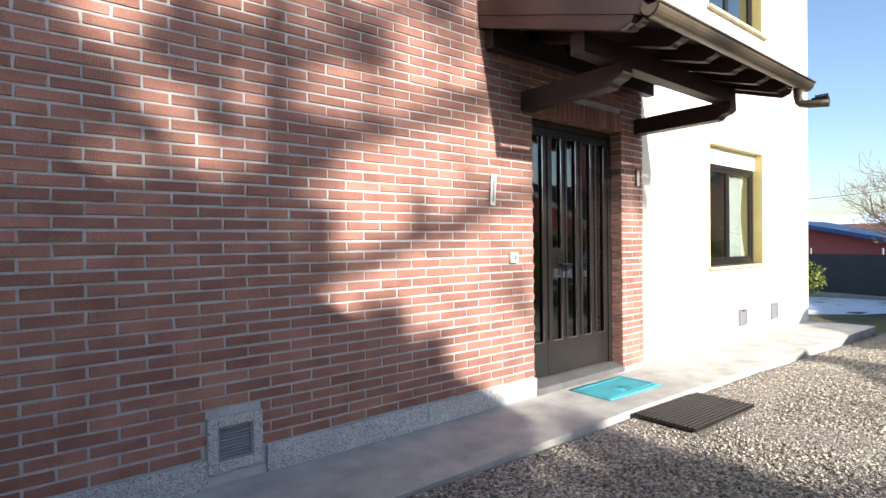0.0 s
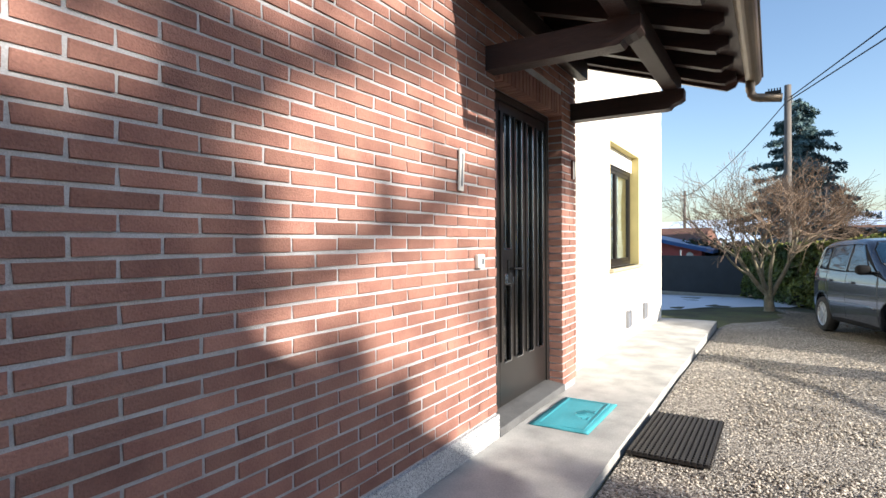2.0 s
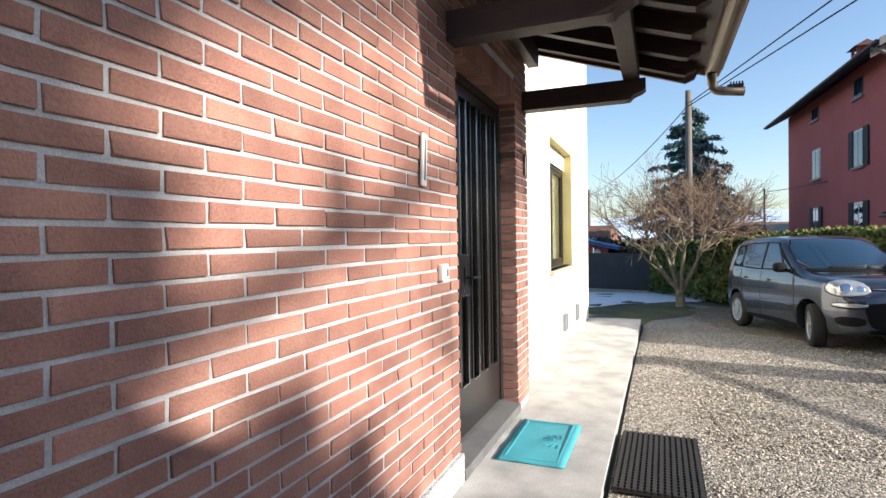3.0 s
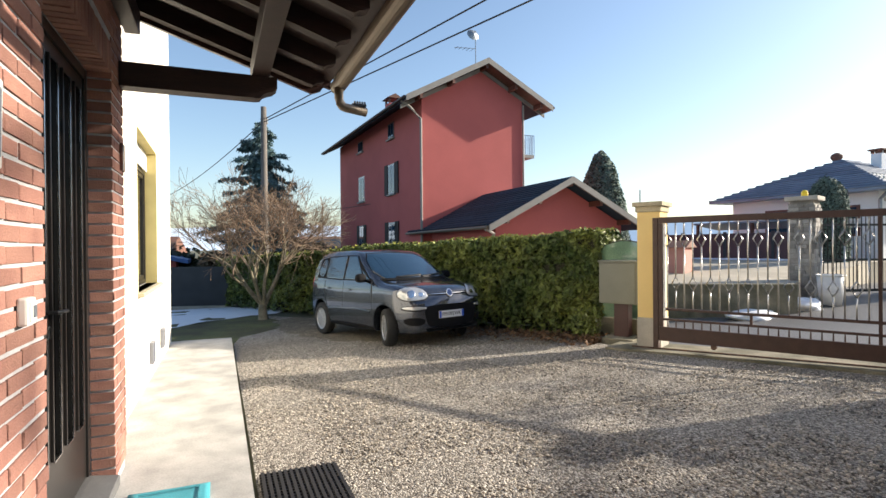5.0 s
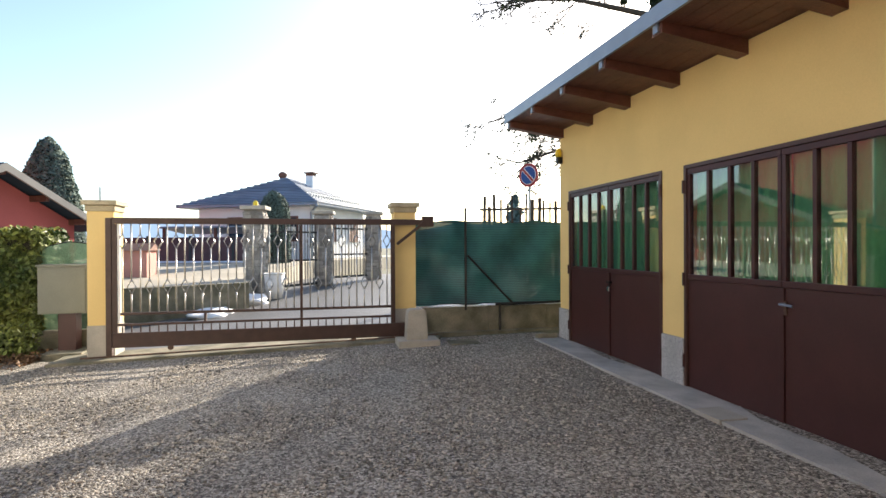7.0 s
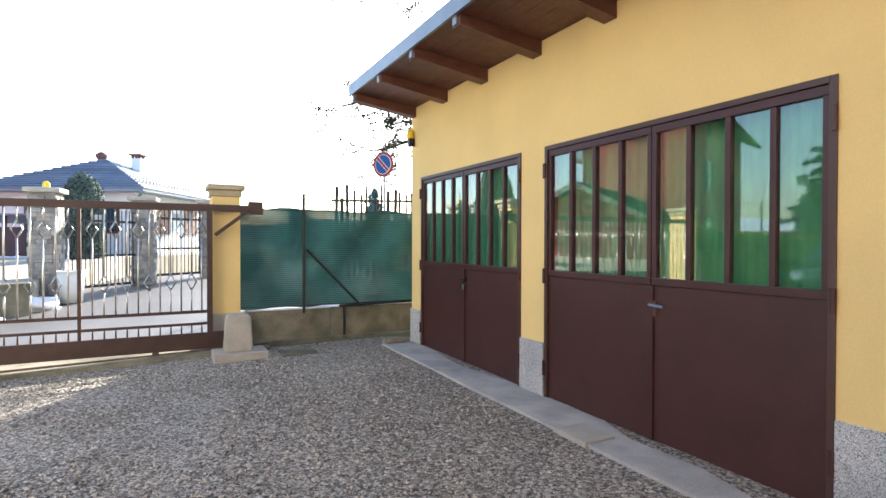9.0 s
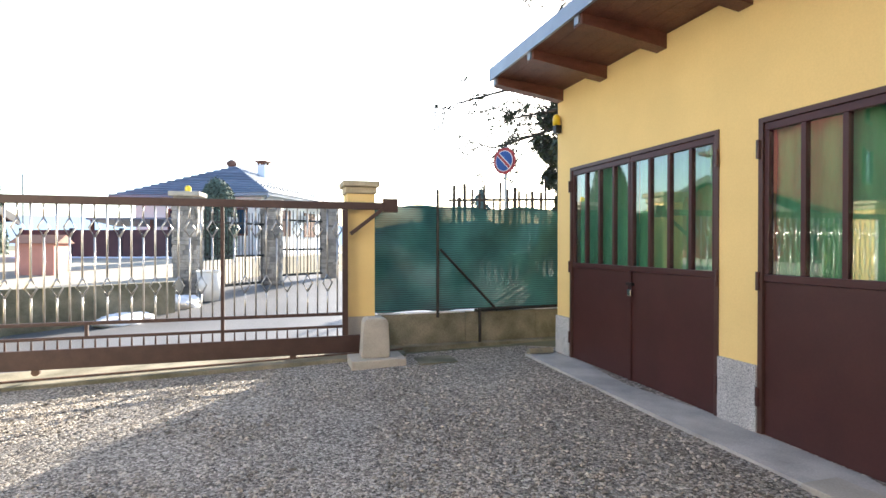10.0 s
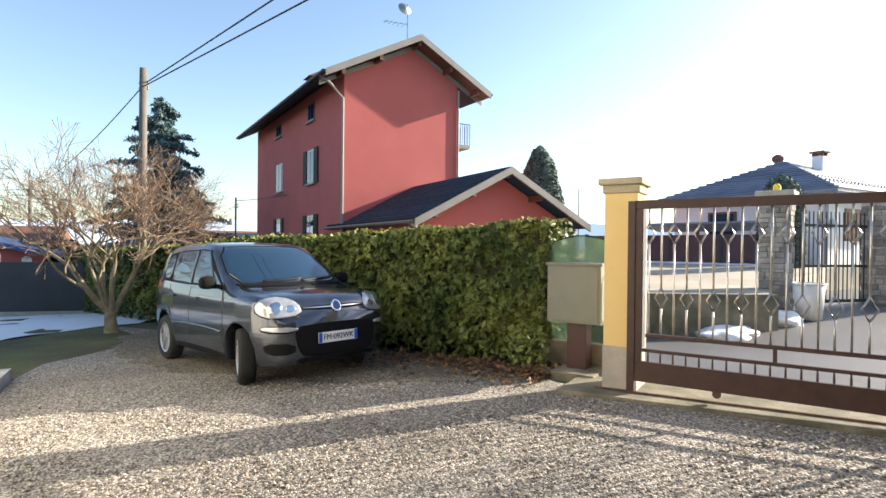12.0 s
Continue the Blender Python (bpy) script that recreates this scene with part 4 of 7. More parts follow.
def garage_eave():
    t = thing("eave", YARD, "dark stained timber eave with metal edge flashing", "eave", kind="structure")
    for k in range(8):
        v = -5.05 + 0.822 * k
        bm = bmesh.new()
        prism(bm, [(GU - 0.28, garage_top(GU - 0.28) - 0.002), (GU - 0.28, 2.87), (-0.47, 3.02), (-0.47, garage_top(-0.47) - 0.002)], "y", v, v + 0.12)
        r = part("rafter", bm, WOOD_BROWN, t, "thick brown rafter tail")
        part("end_clip", boxes((-0.472, -0.452, v + 0.03, v + 0.09, 3.03, 3.095), bevel=0.002), GREY_METAL, r, "small metal plate")
    for j in range(6):
        a, b = -0.455 - j * 0.135, -0.455 - (j + 1) * 0.135 + 0.005
        bm = bmesh.new()
        prism(bm, [(a, garage_top(a)), (b, garage_top(b)), (b, garage_top(b) + 0.02), (a, garage_top(a) + 0.02)], "y", GV0 - 0.02, GV1 + 0.31)
        part("board", bm, WOOD_BROWN, t)
    bm = bmesh.new()
    prism(bm, [(-0.455, 3.095), (-0.43, 3.095), (-0.43, 3.225), (-0.9, 3.20), (-0.9, 3.185), (-0.455, 3.205)], "y", GV0 - 0.03, GV1 + 0.34)
    part("flashing", bm, GREY_METAL, t, "grey folded metal edge")


garage_eave()
b = thing("warning_lamp", YARD @ pose(GU + 0.005, GV0 + 0.06, 2.62), "yellow flashing lamp on a black wall bracket", "lamp")
part("bracket", boxes((0.0, 0.07, -0.035, 0.035, -0.06, 0.03), bevel=0.008), BLACK, b)
bm = bmesh.new()
tube(bm, [(0.045, 0, 0.03), (0.045, 0, 0.10), (0.045, 0, 0.135), (0.045, 0, 0.15)], [0.042, 0.042, 0.034, 0.01], 12)
part("lens", bm, YELLOW_LAMP, b, "yellow plastic lens", smooth=True)

# ---- gate, pillars, kerb ----


def gate():
    g = thing("sliding_gate", YARD @ pose(0, GATE_V, 0), "brown iron sliding gate with diamond bars, closed", "gate")
    T = 0.022
    part("top_rail", boxes((0.52, 4.63, -T, T, 1.725, 1.805), bevel=0.004), GATE_PAINT, g)
    for u in (1.045, 4.60):
        part("stile", boxes((u - 0.03, u + 0.03, -T, T, 0.335, 1.723), bevel=0.003), GATE_PAINT, g)
    # added post that keeps sun from passing between stile and pillar
    part("gap_post", boxes((4.632, 4.70, -0.05, 0.03, 0.05, 1.80), bevel=0.004), GATE_PAINT, g, "brown post filling the gap beside the pillar")
    part("mid_rail", boxes((1.077, 4.568, -0.015, 0.015, 0.555, 0.59), bevel=0.003), GATE_PAINT, g)
    part("lower_rail", boxes((1.077, 4.568, -0.015, 0.015, 0.42, 0.45), bevel=0.003), GATE_PAINT, g)
    part("centre_post", boxes((2.285, 2.32, -0.021, 0.021, 0.335, 1.723), bevel=0.003), GATE_PAINT, g)
    part("short_post", boxes((3.515, 3.545, -0.014, 0.014, 0.4505, 0.5545)), GATE_PAINT, g)
    part("bottom_panel", boxes((0.75, 4.63, -T, T, 0.145, 0.333), bevel=0.004), GATE_PAINT, g, "solid brown bottom panel")
    r = 0.0095
    dz, dx = 0.092, 0.05
    n = 33
    us = [1.077 + (4.568 - 1.077) * (k + 0.5) / n for k in range(n)]

    def bar(zs):
        """A round bar with a diamond-shaped loop at the heights zs."""
        bm = bmesh.new()
        z = 0.59
        for c in zs:
            cyl(bm, (0, 0, z), (0, 0, c - dz), r, 6)
            for s in (-1, 1):
                tube(bm, [(0, 0, c - dz), (s * dx, 0, c), (0, 0, c + dz)], r, 6)
            z = c + dz
        cyl(bm, (0, 0, z), (0, 0, 1.728), r, 6)
        return finish("bar", bm, BAR_METAL, True)
    kinds = [bar([1.50]), bar([0.92])]
    low = bmesh.new()
    tube(low, [(0, 0, 0.335), (0, 0, 0.39), (0, 0, 0.422)], [0.010, 0.009, 0.006], 6)
    low = finish("spike", low, GATE_PAINT)
    for k, u in enumerate(us):
        if abs(u - 2.30) < 0.03:
            continue
        ob = new("bar", kinds[k % 2])
        ob.parent, ob.location = g, (u, 0, 0)
        ob = new("spike", low)
        ob.parent, ob.location = g, (u, 0, 0)
    for u in (1.6, 3.95):
        bm = bmesh.new()
        cyl(bm, (u, -0.02, 0.125), (u, 0.02, 0.125), 0.035, 12)
        part("roller", bm, RUST, g)
    bm = bmesh.new()
    box(bm, -0.02, 0.02, 0.024, 0.05, -0.24, 0.24, m=pose(0.80, 0, 1.60, 0, -52, 0))
    part("stay", bm, GATE_PAINT, g, "diagonal stay")
    part("guide", boxes((0.46, 0.62, -0.05, 0.05, 1.70, 1.85), bevel=0.004), GATE_PAINT, g)
    part("rubber_strip", boxes((4.538, 4.566, -0.018, 0.018, 0.46, 1.722), bevel=0.003), WHITE_PAINT, g, "white strip along the stile")
    return g


gate()


def pillar(u0, u1, z1, label):
    w = u1 - u0
    z0 = ground_z(*yard_xy((u0 + u1) / 2, -5.9)) + 0.03
    p = thing("gate_pillar", YARD @ pose((u0 + u1) / 2, -5.92, z0), label, "pillar", "gate pillars")
    h = z1 - z0
    a = w / 2
    part("shaft", boxes((-a, a, -0.17, 0.17, 0.40, h - 0.14), bevel=0.004), RENDER_YELLOW, p, "yellow plastered shaft")
    part("base", boxes((-a - 0.006, a + 0.006, -0.176, 0.176, -0.2, 0.40), bevel=0.004), CONCRETE_BLOCK, p, "bare cement base")
    part("neck", boxes((-a - 0.02, a + 0.02, -0.19, 0.19, h - 0.14, h - 0.06), bevel=0.012), CAP_STONE, p)
    part("cap", boxes((-a - 0.05, a + 0.05, -0.23, 0.23, h - 0.06, h), bevel=0.008), CAP_STONE, p, "overhanging stone cap")
    return p


pillar(4.64, 4.95, 2.03, "yellow plastered gate pillar with a stone cap")
pillar(0.70, 1.01, 2.05, "yellow plastered gate pillar with a stone cap")
bm = bmesh.new()
box(bm, 0.4, 5.3, -6.15, -5.45, -0.3, 0.07)
for v in bm.verts:
    if v.co.z > 0:
        v.co.z = ground_z(*yard_xy(v.co.x, v.co.y)) + 0.035
solid("gate_kerb", bm, CONCRETE_OLD, YARD, "worn concrete threshold under the gate", "kerb", "structure")
part_rail = boxes((0.4, 5.0, GATE_V - 0.012, GATE_V + 0.012, 0.0, 0.105))
for v in part_rail.verts:
    if v.co.z > 0.05:
        v.co.z = ground_z(*yard_xy(v.co.x, v.co.y)) + 0.05
solid("gate_track", part_rail, RUST, YARD, "rusty steel gate track on the threshold", "rail", "structure")

b = thing("gate_motor", YARD @ pose(0.79, -5.25, 0.04), "grey gate motor housing on a concrete footing", "gate motor")
part("footing", boxes((-0.30, 0.26, -0.2, 0.2, -0.12, 0.13), bevel=0.015), CONCRETE_BLOCK, b, "chipped concrete footing")
bm = bmesh.new()
prism(bm, [(-0.15, 0.13), (0.145, 0.13), (0.12, 0.50), (0.09, 0.535), (-0.10, 0.535), (-0.13, 0.50)], "y", -0.11, 0.11)
bmesh.ops.bevel(bm, geom=bm.edges[:], offset=0.012, segments=2, affect="EDGES")
part("housing", bm, CONCRETE_BLOCK, b, "grey rounded housing")
bm = bmesh.new()
box(bm, -0.2, 0.2, -0.16, 0.16, -0.02, 0.018, bevel=0.004)
solid("drain_cover", bm, CONCRETE_OLD, YARD @ pose(0.15, -5.15, ground_z(*yard_xy(0.15, -5.15)) - 0.004), "square cement inspection cover in the gravel", "cover")

# ---- low wall and net fence beside the garage ----
bm = bmesh.new()
for a, b, o in ((-3.2, -1.4, 0.0), (-1.4, -0.45, 0.006), (-0.45, 0.69, -0.004)):
    box(bm, a, b - 0.006, -6.12, -5.93 + o, -0.3, 0.50 + o)
box(bm, -2.6, 0.5, -5.92, -5.78, -0.3, 0.14)
solid("wall_low_boundary", bm, CONCRETE_OLD, YARD, "stained low concrete boundary wall", "wall", "structure")
solid("wall_snow", boxes((-2.2, 0.6, -6.10, -5.96, 0.497, 0.52), bevel=0.008), SNOW, YARD, "thin line of old snow on the low wall", "snow")


def net_fence():
    f = thing("net_fence", YARD @ pose(0, -5.98, 0.5), "green shade net on iron posts above the low wall", "fence")
    verts, faces = [], []
    cols, rows = 64, 16
    for j in range(rows + 1):
        for i in range(cols + 1):
            u = 0.68 - 3.7 * i / cols
            z = 0.03 + 1.28 * j / rows
            z += 0.012 * math.sin(u * 9) * (1 if j in (0, rows) else 0.5) - (0.012 * (1 - math.cos((u + 0.1) * 5)) if j == rows else 0)
            verts.append((u, 0.02 * math.sin(u * 7 + j * 0.5) + 0.025 * noise.noise((u * 3, z * 3, 5)), z))
    for j in range(rows):
        for i in range(cols):
            q = j * (cols + 1) + i
            faces.append((q, q + 1, q + cols + 2, q + cols + 1))
    ob = new("net", raw("net", verts, faces, NET, True))
    ob.parent = f
    ob["label"] = "sagging green shade cloth"
    for u in (-0.10, -1.9):
        bm = bmesh.new()
        cyl(bm, (u, 0.05, -0.05), (u, 0.05, 1.50), 0.018, 8)
        part("post", bm, BLACK, f)
    bm = bmesh.new()
    cyl(bm, (-0.13, 0.055, 0.78), (-0.85, 0.12, 0.02), 0.016, 8)
    part("brace", bm, BLACK, f)
    bm = bmesh.new()
    cyl(bm, (-0.55, 0.12, 0.03), (-2.4, 0.10, 0.06), 0.018, 8)
    part("tube", bm, BLACK, f)
    bm = bmesh.new()
    cyl(bm, (-0.62, 0.12, 0.05), (-0.62, 0.12, -0.42), 0.02, 8)
    part("post", bm, BLACK, f)
    for z in (0.06, 1.29):
        bm = bmesh.new()
        tube(bm, [(0.66, 0.03, z), (-0.1, 0.045, z - 0.015), (-1.9, 0.045, z - 0.01), (-3.0, 0.03, z)], 0.005, 5)
        part("wire", bm, BLACK, f)


net_fence()
b = thing("wood_offcut", YARD @ pose(-1.0, -5.0, ground_z(*yard_xy(-1.0, -5.0)) + 0.01, 12), "short weathered timber offcut at the garage corner", "timber")
part("piece", boxes((-0.14, 0.14, -0.05, 0.05, 0, 0.06), bevel=0.006), CONCRETE_OLD, b)

# ---- utility cabinet ----
b = thing("utility_cabinet", YARD @ pose(5.41, -6.38, 0), "grey green metal cabinet on a brown post", "cabinet")
part("body", boxes((-0.30, 0.30, -0.18, 0.18, 0.54, 1.17), bevel=0.01), BOX_GREY, b)
part("lid", boxes((-0.315, 0.315, -0.195, 0.195, 1.171, 1.20), bevel=0.006), BOX_GREY, b)
part("door", boxes((-0.27, 0.27, 0.181, 0.192, 0.57, 1.14), bevel=0.003), BOX_GREY, b)
part("post", boxes((-0.12, 0.10, -0.09, 0.09, -0.02, 0.54), bevel=0.006), STEEL_BROWN, b, "brown steel post")
part("footing", boxes((-0.28, 0.26, -0.24, 0.34, -0.16, 0.035), bevel=0.015), CONCRETE_OLD, b, "rough concrete footing")
bm = bmesh.new()
tube(bm, [(-0.305, 0.1, 1.05), (-0.34, 0.1, 1.0), (-0.34, 0.1, 0.6), (-0.305, 0.1, 0.56)], 0.012, 8)
part("conduit", bm, BOX_GREY, b)

def mesh_mat():
    """Pale green wire mesh: thin strands with open holes."""
    m = mat("pale_green_mesh", (0.16, 0.30, 0.20), 0.7, var=0.3, scale=5)
    n, l = m.node_tree.nodes, m.node_tree.links
    tp = n.new("ShaderNodeBsdfTransparent")
    mx = n.new("ShaderNodeMixShader")
    ck = n.new("ShaderNodeTexNoise")
    ck.inputs["Scale"].default_value, ck.inputs["Detail"].default_value = 60, 2
    mr = n.new("ShaderNodeMapRange")
    mr.inputs["From Min"].default_value, mr.inputs["From Max"].default_value = 0.35, 0.65
    mr.inputs["To Min"].default_value, mr.inputs["To Max"].default_value = 0.04, 0.34
    l.new(ck.outputs["Fac"], mr.inputs["Value"])
    l.new(mr.outputs[0], mx.inputs[0])
    l.new(n["Principled BSDF"].outputs[0], mx.inputs[1])
    l.new(tp.outputs[0], mx.inputs[2])
    l.new(mx.outputs[0], n["Material Output"].inputs["Surface"])
    return m


def mesh_screen():
    f = thing("mesh_screen", YARD @ pose(4.97, -6.66, 0), "pale green mesh screen between pillar and hedge", "fence")
    part("footing_wall", boxes((-0.1, 0.95, -0.09, 0.09, -0.3, 0.27), bevel=0.01), CONCRETE_OLD, f, "mossy low wall")
    verts, faces = [], []
    for j in range(9):
        for i in range(13):
            u = 0.92 * i / 12
            top = 1.50 - 0.25 * (abs(u - 0.5) * 1.6) ** 2
            verts.append((u, 0.03 * noise.noise((u * 4, j * 0.4, 2)), 0.27 + (top - 0.27) * j / 8))
    for j in range(8):
        for i in range(12):
            q = j * 13 + i
            faces.append((q, q + 1, q + 14, q + 13))
    ob = new("mesh_sheet", raw("mesh_sheet", verts, faces, mesh_mat(), True))
    ob.parent = f
    bm = bmesh.new()
    tube(bm, [(0.92 * i / 12, 0, 1.505 - 0.25 * (abs(0.92 * i / 12 - 0.5) * 1.6) ** 2) for i in range(13)], 0.01, 6)
    part("top_wire", bm, BLACK, f)


mesh_screen()

# ---- foliage makers ----


def leaf_cloud(name, points, normals, size, material, jitter=0.9, seed=1, ratio=0.55):
    """Many small folded leaves at the points, roughly facing outwards."""
    r = np.random.default_rng(seed)
    n = len(points)
    p = np.asarray(points, float)
    nn = np.asarray(normals, float) + r.normal(0, jitter, (n, 3))
    nn /= np.linalg.norm(nn, axis=1, keepdims=True) + 1e-9
    ref = r.normal(0, 1, (n, 3))
    a = np.cross(nn, ref)
    a /= np.linalg.norm(a, axis=1, keepdims=True) + 1e-9
    b = np.cross(nn, a)
    s = size * r.uniform(0.6, 1.3, (n, 1))
    q = np.stack([p - a * s, p - b * s * ratio + nn * s * 0.15, p + a * s, p + b * s * ratio + nn * s * 0.15], 1).reshape(-1, 3)
    me = bpy.data.meshes.new(name)
    me.vertices.add(4 * n)
    me.vertices.foreach_set("co", q.ravel())
    me.loops.add(4 * n)
    me.loops.foreach_set("vertex_index", np.arange(4 * n))
    me.polygons.add(n)
    me.polygons.foreach_set("loop_start", np.arange(0, 4 * n, 4))
    me.update(calc_edges=True)
    me.materials.append(material)
    return me


def hedge():
    h = thing("hedge", YARD @ pose(5.9, -7.05, 0), "clipped evergreen hedge with yellow-green tips", "hedge")
    L = 14.2
    bot = lambda u: ground_z(*yard_xy(5.9 + u, -6.5)) - 0.02
    top = lambda u: 1.60 - 0.042 * u + 0.05 * noise.noise((u * 1.1, 0.3, 0))
    bend = lambda u: 0.11 * max(0, u - 5.5)
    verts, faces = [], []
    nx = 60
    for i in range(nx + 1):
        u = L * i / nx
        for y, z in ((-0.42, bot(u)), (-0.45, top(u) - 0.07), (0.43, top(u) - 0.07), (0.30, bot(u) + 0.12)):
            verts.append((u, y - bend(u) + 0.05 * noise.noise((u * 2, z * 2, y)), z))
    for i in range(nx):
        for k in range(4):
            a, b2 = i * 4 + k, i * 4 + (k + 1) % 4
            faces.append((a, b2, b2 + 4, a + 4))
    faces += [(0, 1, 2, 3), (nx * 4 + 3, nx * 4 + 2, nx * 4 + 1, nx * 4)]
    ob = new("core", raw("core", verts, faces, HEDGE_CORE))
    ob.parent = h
    r = np.random.default_rng(3)
    pts, nor, tips, tn = [], [], [], []
    for _ in range(52000):
        u = L * r.random() ** 1.35
        f = r.random()
        if f < 0.66:
            z = bot(u) + 0.05 + (top(u) - bot(u)) * r.random() ** 0.9
            bul = 0.13 * noise.noise((u * 2.1, z * 2.4, 1)) + 0.10 * noise.noise((u * 6, z * 6, 2))
            if r.random() < 0.9 * max(0, 1 - (z - bot(u)) / 0.42):
                continue
            pts.append((u, 0.50 + bul - 0.10 * r.random() ** 2 - bend(u), z))
            nor.append((0, 1, 0.4))
        elif f < 0.94:
            y = -0.5 + 1.0 * r.random()
            y -= bend(u)
            pts.append((u, y, top(u) + 0.04 * r.normal()))
            nor.append((0, 0.2, 1))
            if r.random() < 0.10:
                tips.append((u, y, top(u) + 0.05 + 0.08 * r.random()))
                tn.append((0, 0.3, 1))
        else:
            z = bot(0) + 0.05 + (top(0) - bot(0)) * r.random()
            pts.append((-0.02 + 0.025 * r.normal(), -0.47 + 0.94 * r.random(), z - 0.05))
            nor.append((-1, 0, 0.4))
    ob = new("foliage", leaf_cloud("foliage", pts, nor, 0.056, LEAF, 0.85, 4))
    ob.parent = h
    ob["kind"] = "stuff"
    ob = new("tip_growth", leaf_cloud("tip_growth", tips, tn, 0.04, LEAF_TIP, 0.6, 5))
    ob.parent = h
    ob["label"] = "fresh yellow-green tips"
    ob["kind"] = "stuff"


hedge()
r = np.random.default_rng(12)
pts = []
for _ in range(2600):
    u, v = 5.6 + 5.5 * r.random() ** 1.6, -6.42 + 0.5 * abs(r.normal()) * 0.8
    x, y = yard_xy(u, v)
    pts.append((x, y, ground_z(x, y) + 0.015 + 0.07 * r.random() ** 3))
tagged(new("dead_leaves", leaf_cloud("dead_leaves", pts, [(0, 0, 1)] * len(pts), 0.035, LEAF_DRY, 0.5, 6)), "brown fallen leaves along the hedge foot", "leaves", kind="stuff")
pts = []
for _ in range(420):
    u, v = 5.75 + 0.5 * r.random(), -6.45 + 0.25 * r.random()
    x, y = yard_xy(u, v)
    pts.append((x, y, ground_z(x, y) + 0.03 + 0.45 * r.random() ** 2))
tagged(new("weeds", leaf_cloud("weeds", pts, [(0, 1, 1)] * len(pts), 0.035, LEAF, 0.7, 8)), "green weeds beside the utility cabinet", "plant", kind="stuff")


def branchy(bm_list, p, d, length, radius, depth, rnd, spread=0.6, up=0.12, wob=0.25, min_r=0.004, kids=(2, 3), keep=None):
    """Grow a limb and its children as tapered tubes: thick ones in the first bmesh, thin in the second."""
    pts, n = [Vector(p)], 4
    d = Vector(d).normalized()
    for i in range(n):
        d = (d + Vector((rnd.gauss(0, wob), rnd.gauss(0, wob), rnd.gauss(0, wob) + up)) * 0.5).normalized()
        pts.append(pts[-1] + d * (length / n))
    end = max(min_r, radius * 0.62)
    tube(bm_list[0] if radius > 0.022 else bm_list[1], pts, [radius + (end - radius) * i / n for i in range(n + 1)], 7 if radius > 0.03 else 4 if radius > 0.01 else 3, caps=False)
    if keep is not None and depth <= 1:
        keep.extend(pts[1:])
    if depth == 0:
        return
    for k in range(rnd.randint(*kids)):
        ax = Vector((rnd.gauss(0, 1), rnd.gauss(0, 1), rnd.gauss(0, 0.6))).normalized()
        nd = (d + ax * spread * rnd.uniform(0.7, 1.4)).normalized()
        at = pts[-1] if k < 1 or rnd.random() < 0.4 else pts[rnd.randint(2, n)]
        branchy(bm_list, at, nd, length * rnd.uniform(0.62, 0.85), end * rnd.uniform(0.72, 0.95), depth - 1, rnd, spread, up, wob, min_r, kids, keep)


def garden_tree():
    rnd = random.Random(21)
    x, y = 15.35, 1.65
    t = thing("garden_tree", pose(x, y, ground_z(x, y) - 0.05), "bare spreading garden tree with several pale limbs", "tree")
    bm = bmesh.new()
    tube(bm, [(0, 0, -0.1), (0.02, 0, 0.08), (0.0, 0.02, 0.30), (0.02, 0, 0.52)], [0.20, 0.125, 0.10, 0.105], 10)
    part("trunk", bm, BARK, t, "short mossy trunk", True)
    for a, lean, ln, rad in ((95, 0.62, 0.98, 0.062), (265, 0.60, 0.98, 0.062), (20, 0.5, 0.9, 0.055), (190, 0.45, 0.9, 0.055), (310, 0.75, 0.95, 0.05), (140, 0.8, 0.95, 0.05)):
        l = [bmesh.new(), bmesh.new()]
        d = Vector((math.cos(radians(a)) * lean, math.sin(radians(a)) * lean, 1))
        branchy(l, (0.05 * math.cos(radians(a)), 0.05 * math.sin(radians(a)), 0.45), d, ln * 1.12, rad, 5, rnd, 0.66, 0.05, 0.24, 0.0036, (3, 4))
        limb = part("limb", l[0], BARK, t, smooth=True)
        part("twig_spray", l[1], TWIG, limb, "fine brown twigs")["kind"] = "stuff"


garden_tree()


def conifer(name, x, y, h, w, label, material, seed, base=0.06, n=9000, size=0.22, droop=0.35, power=1.0, z0=None):
    r = np.random.default_rng(seed)
    rnd = random.Random(seed)
    g = ground_z(x, y) if z0 is None else z0
    t = thing(name, pose(x, y, g), label, "tree")
    bm = bmesh.new()
    tube(bm, [(0, 0, -0.3), (0, 0, h * 0.5), (0.03, 0, h * 0.97)], [0.02 * h + 0.05, 0.012 * h + 0.03, 0.02], 8)
    part("trunk", bm, BARK_DARK, t)
    pts, nor = [], []
    tiers = int(h * (4.2 if power > 0.5 else 6))
    boughs = []
    for k in range(tiers):
        f = base + (0.98 - base) * k / tiers
        rad = w * ((1 - f) ** power) * (0.6 + 0.6 * rnd.random())
        for j in range(rnd.randint(5, 8)):
            boughs.append((f * h + rnd.uniform(-0.3, 0.3), rad * rnd.uniform(0.5, 1.2) + 0.08, rnd.random() * 2 * math.pi))
    tot = sum(b[1] for b in boughs)
    for z, rad, a in boughs:
        for _ in range(max(5, int(n * rad / tot))):
            s = r.random() ** 0.6
            side = r.normal() * 0.16 * rad * (1 - 0.4 * s)
            pts.append((math.cos(a) * rad * s - math.sin(a) * side, math.sin(a) * rad * s + math.cos(a) * side, z - droop * rad * s * s + 0.12 * rad * s + r.normal() * 0.07))
            nor.append((math.cos(a) * 0.6, math.sin(a) * 0.6, 0.8))
    ob = new("crown", leaf_cloud("crown", pts, nor, size, material, 0.7, seed, 0.38))
    ob.parent = t
    ob["label"] = "dark needle crown"
    return t


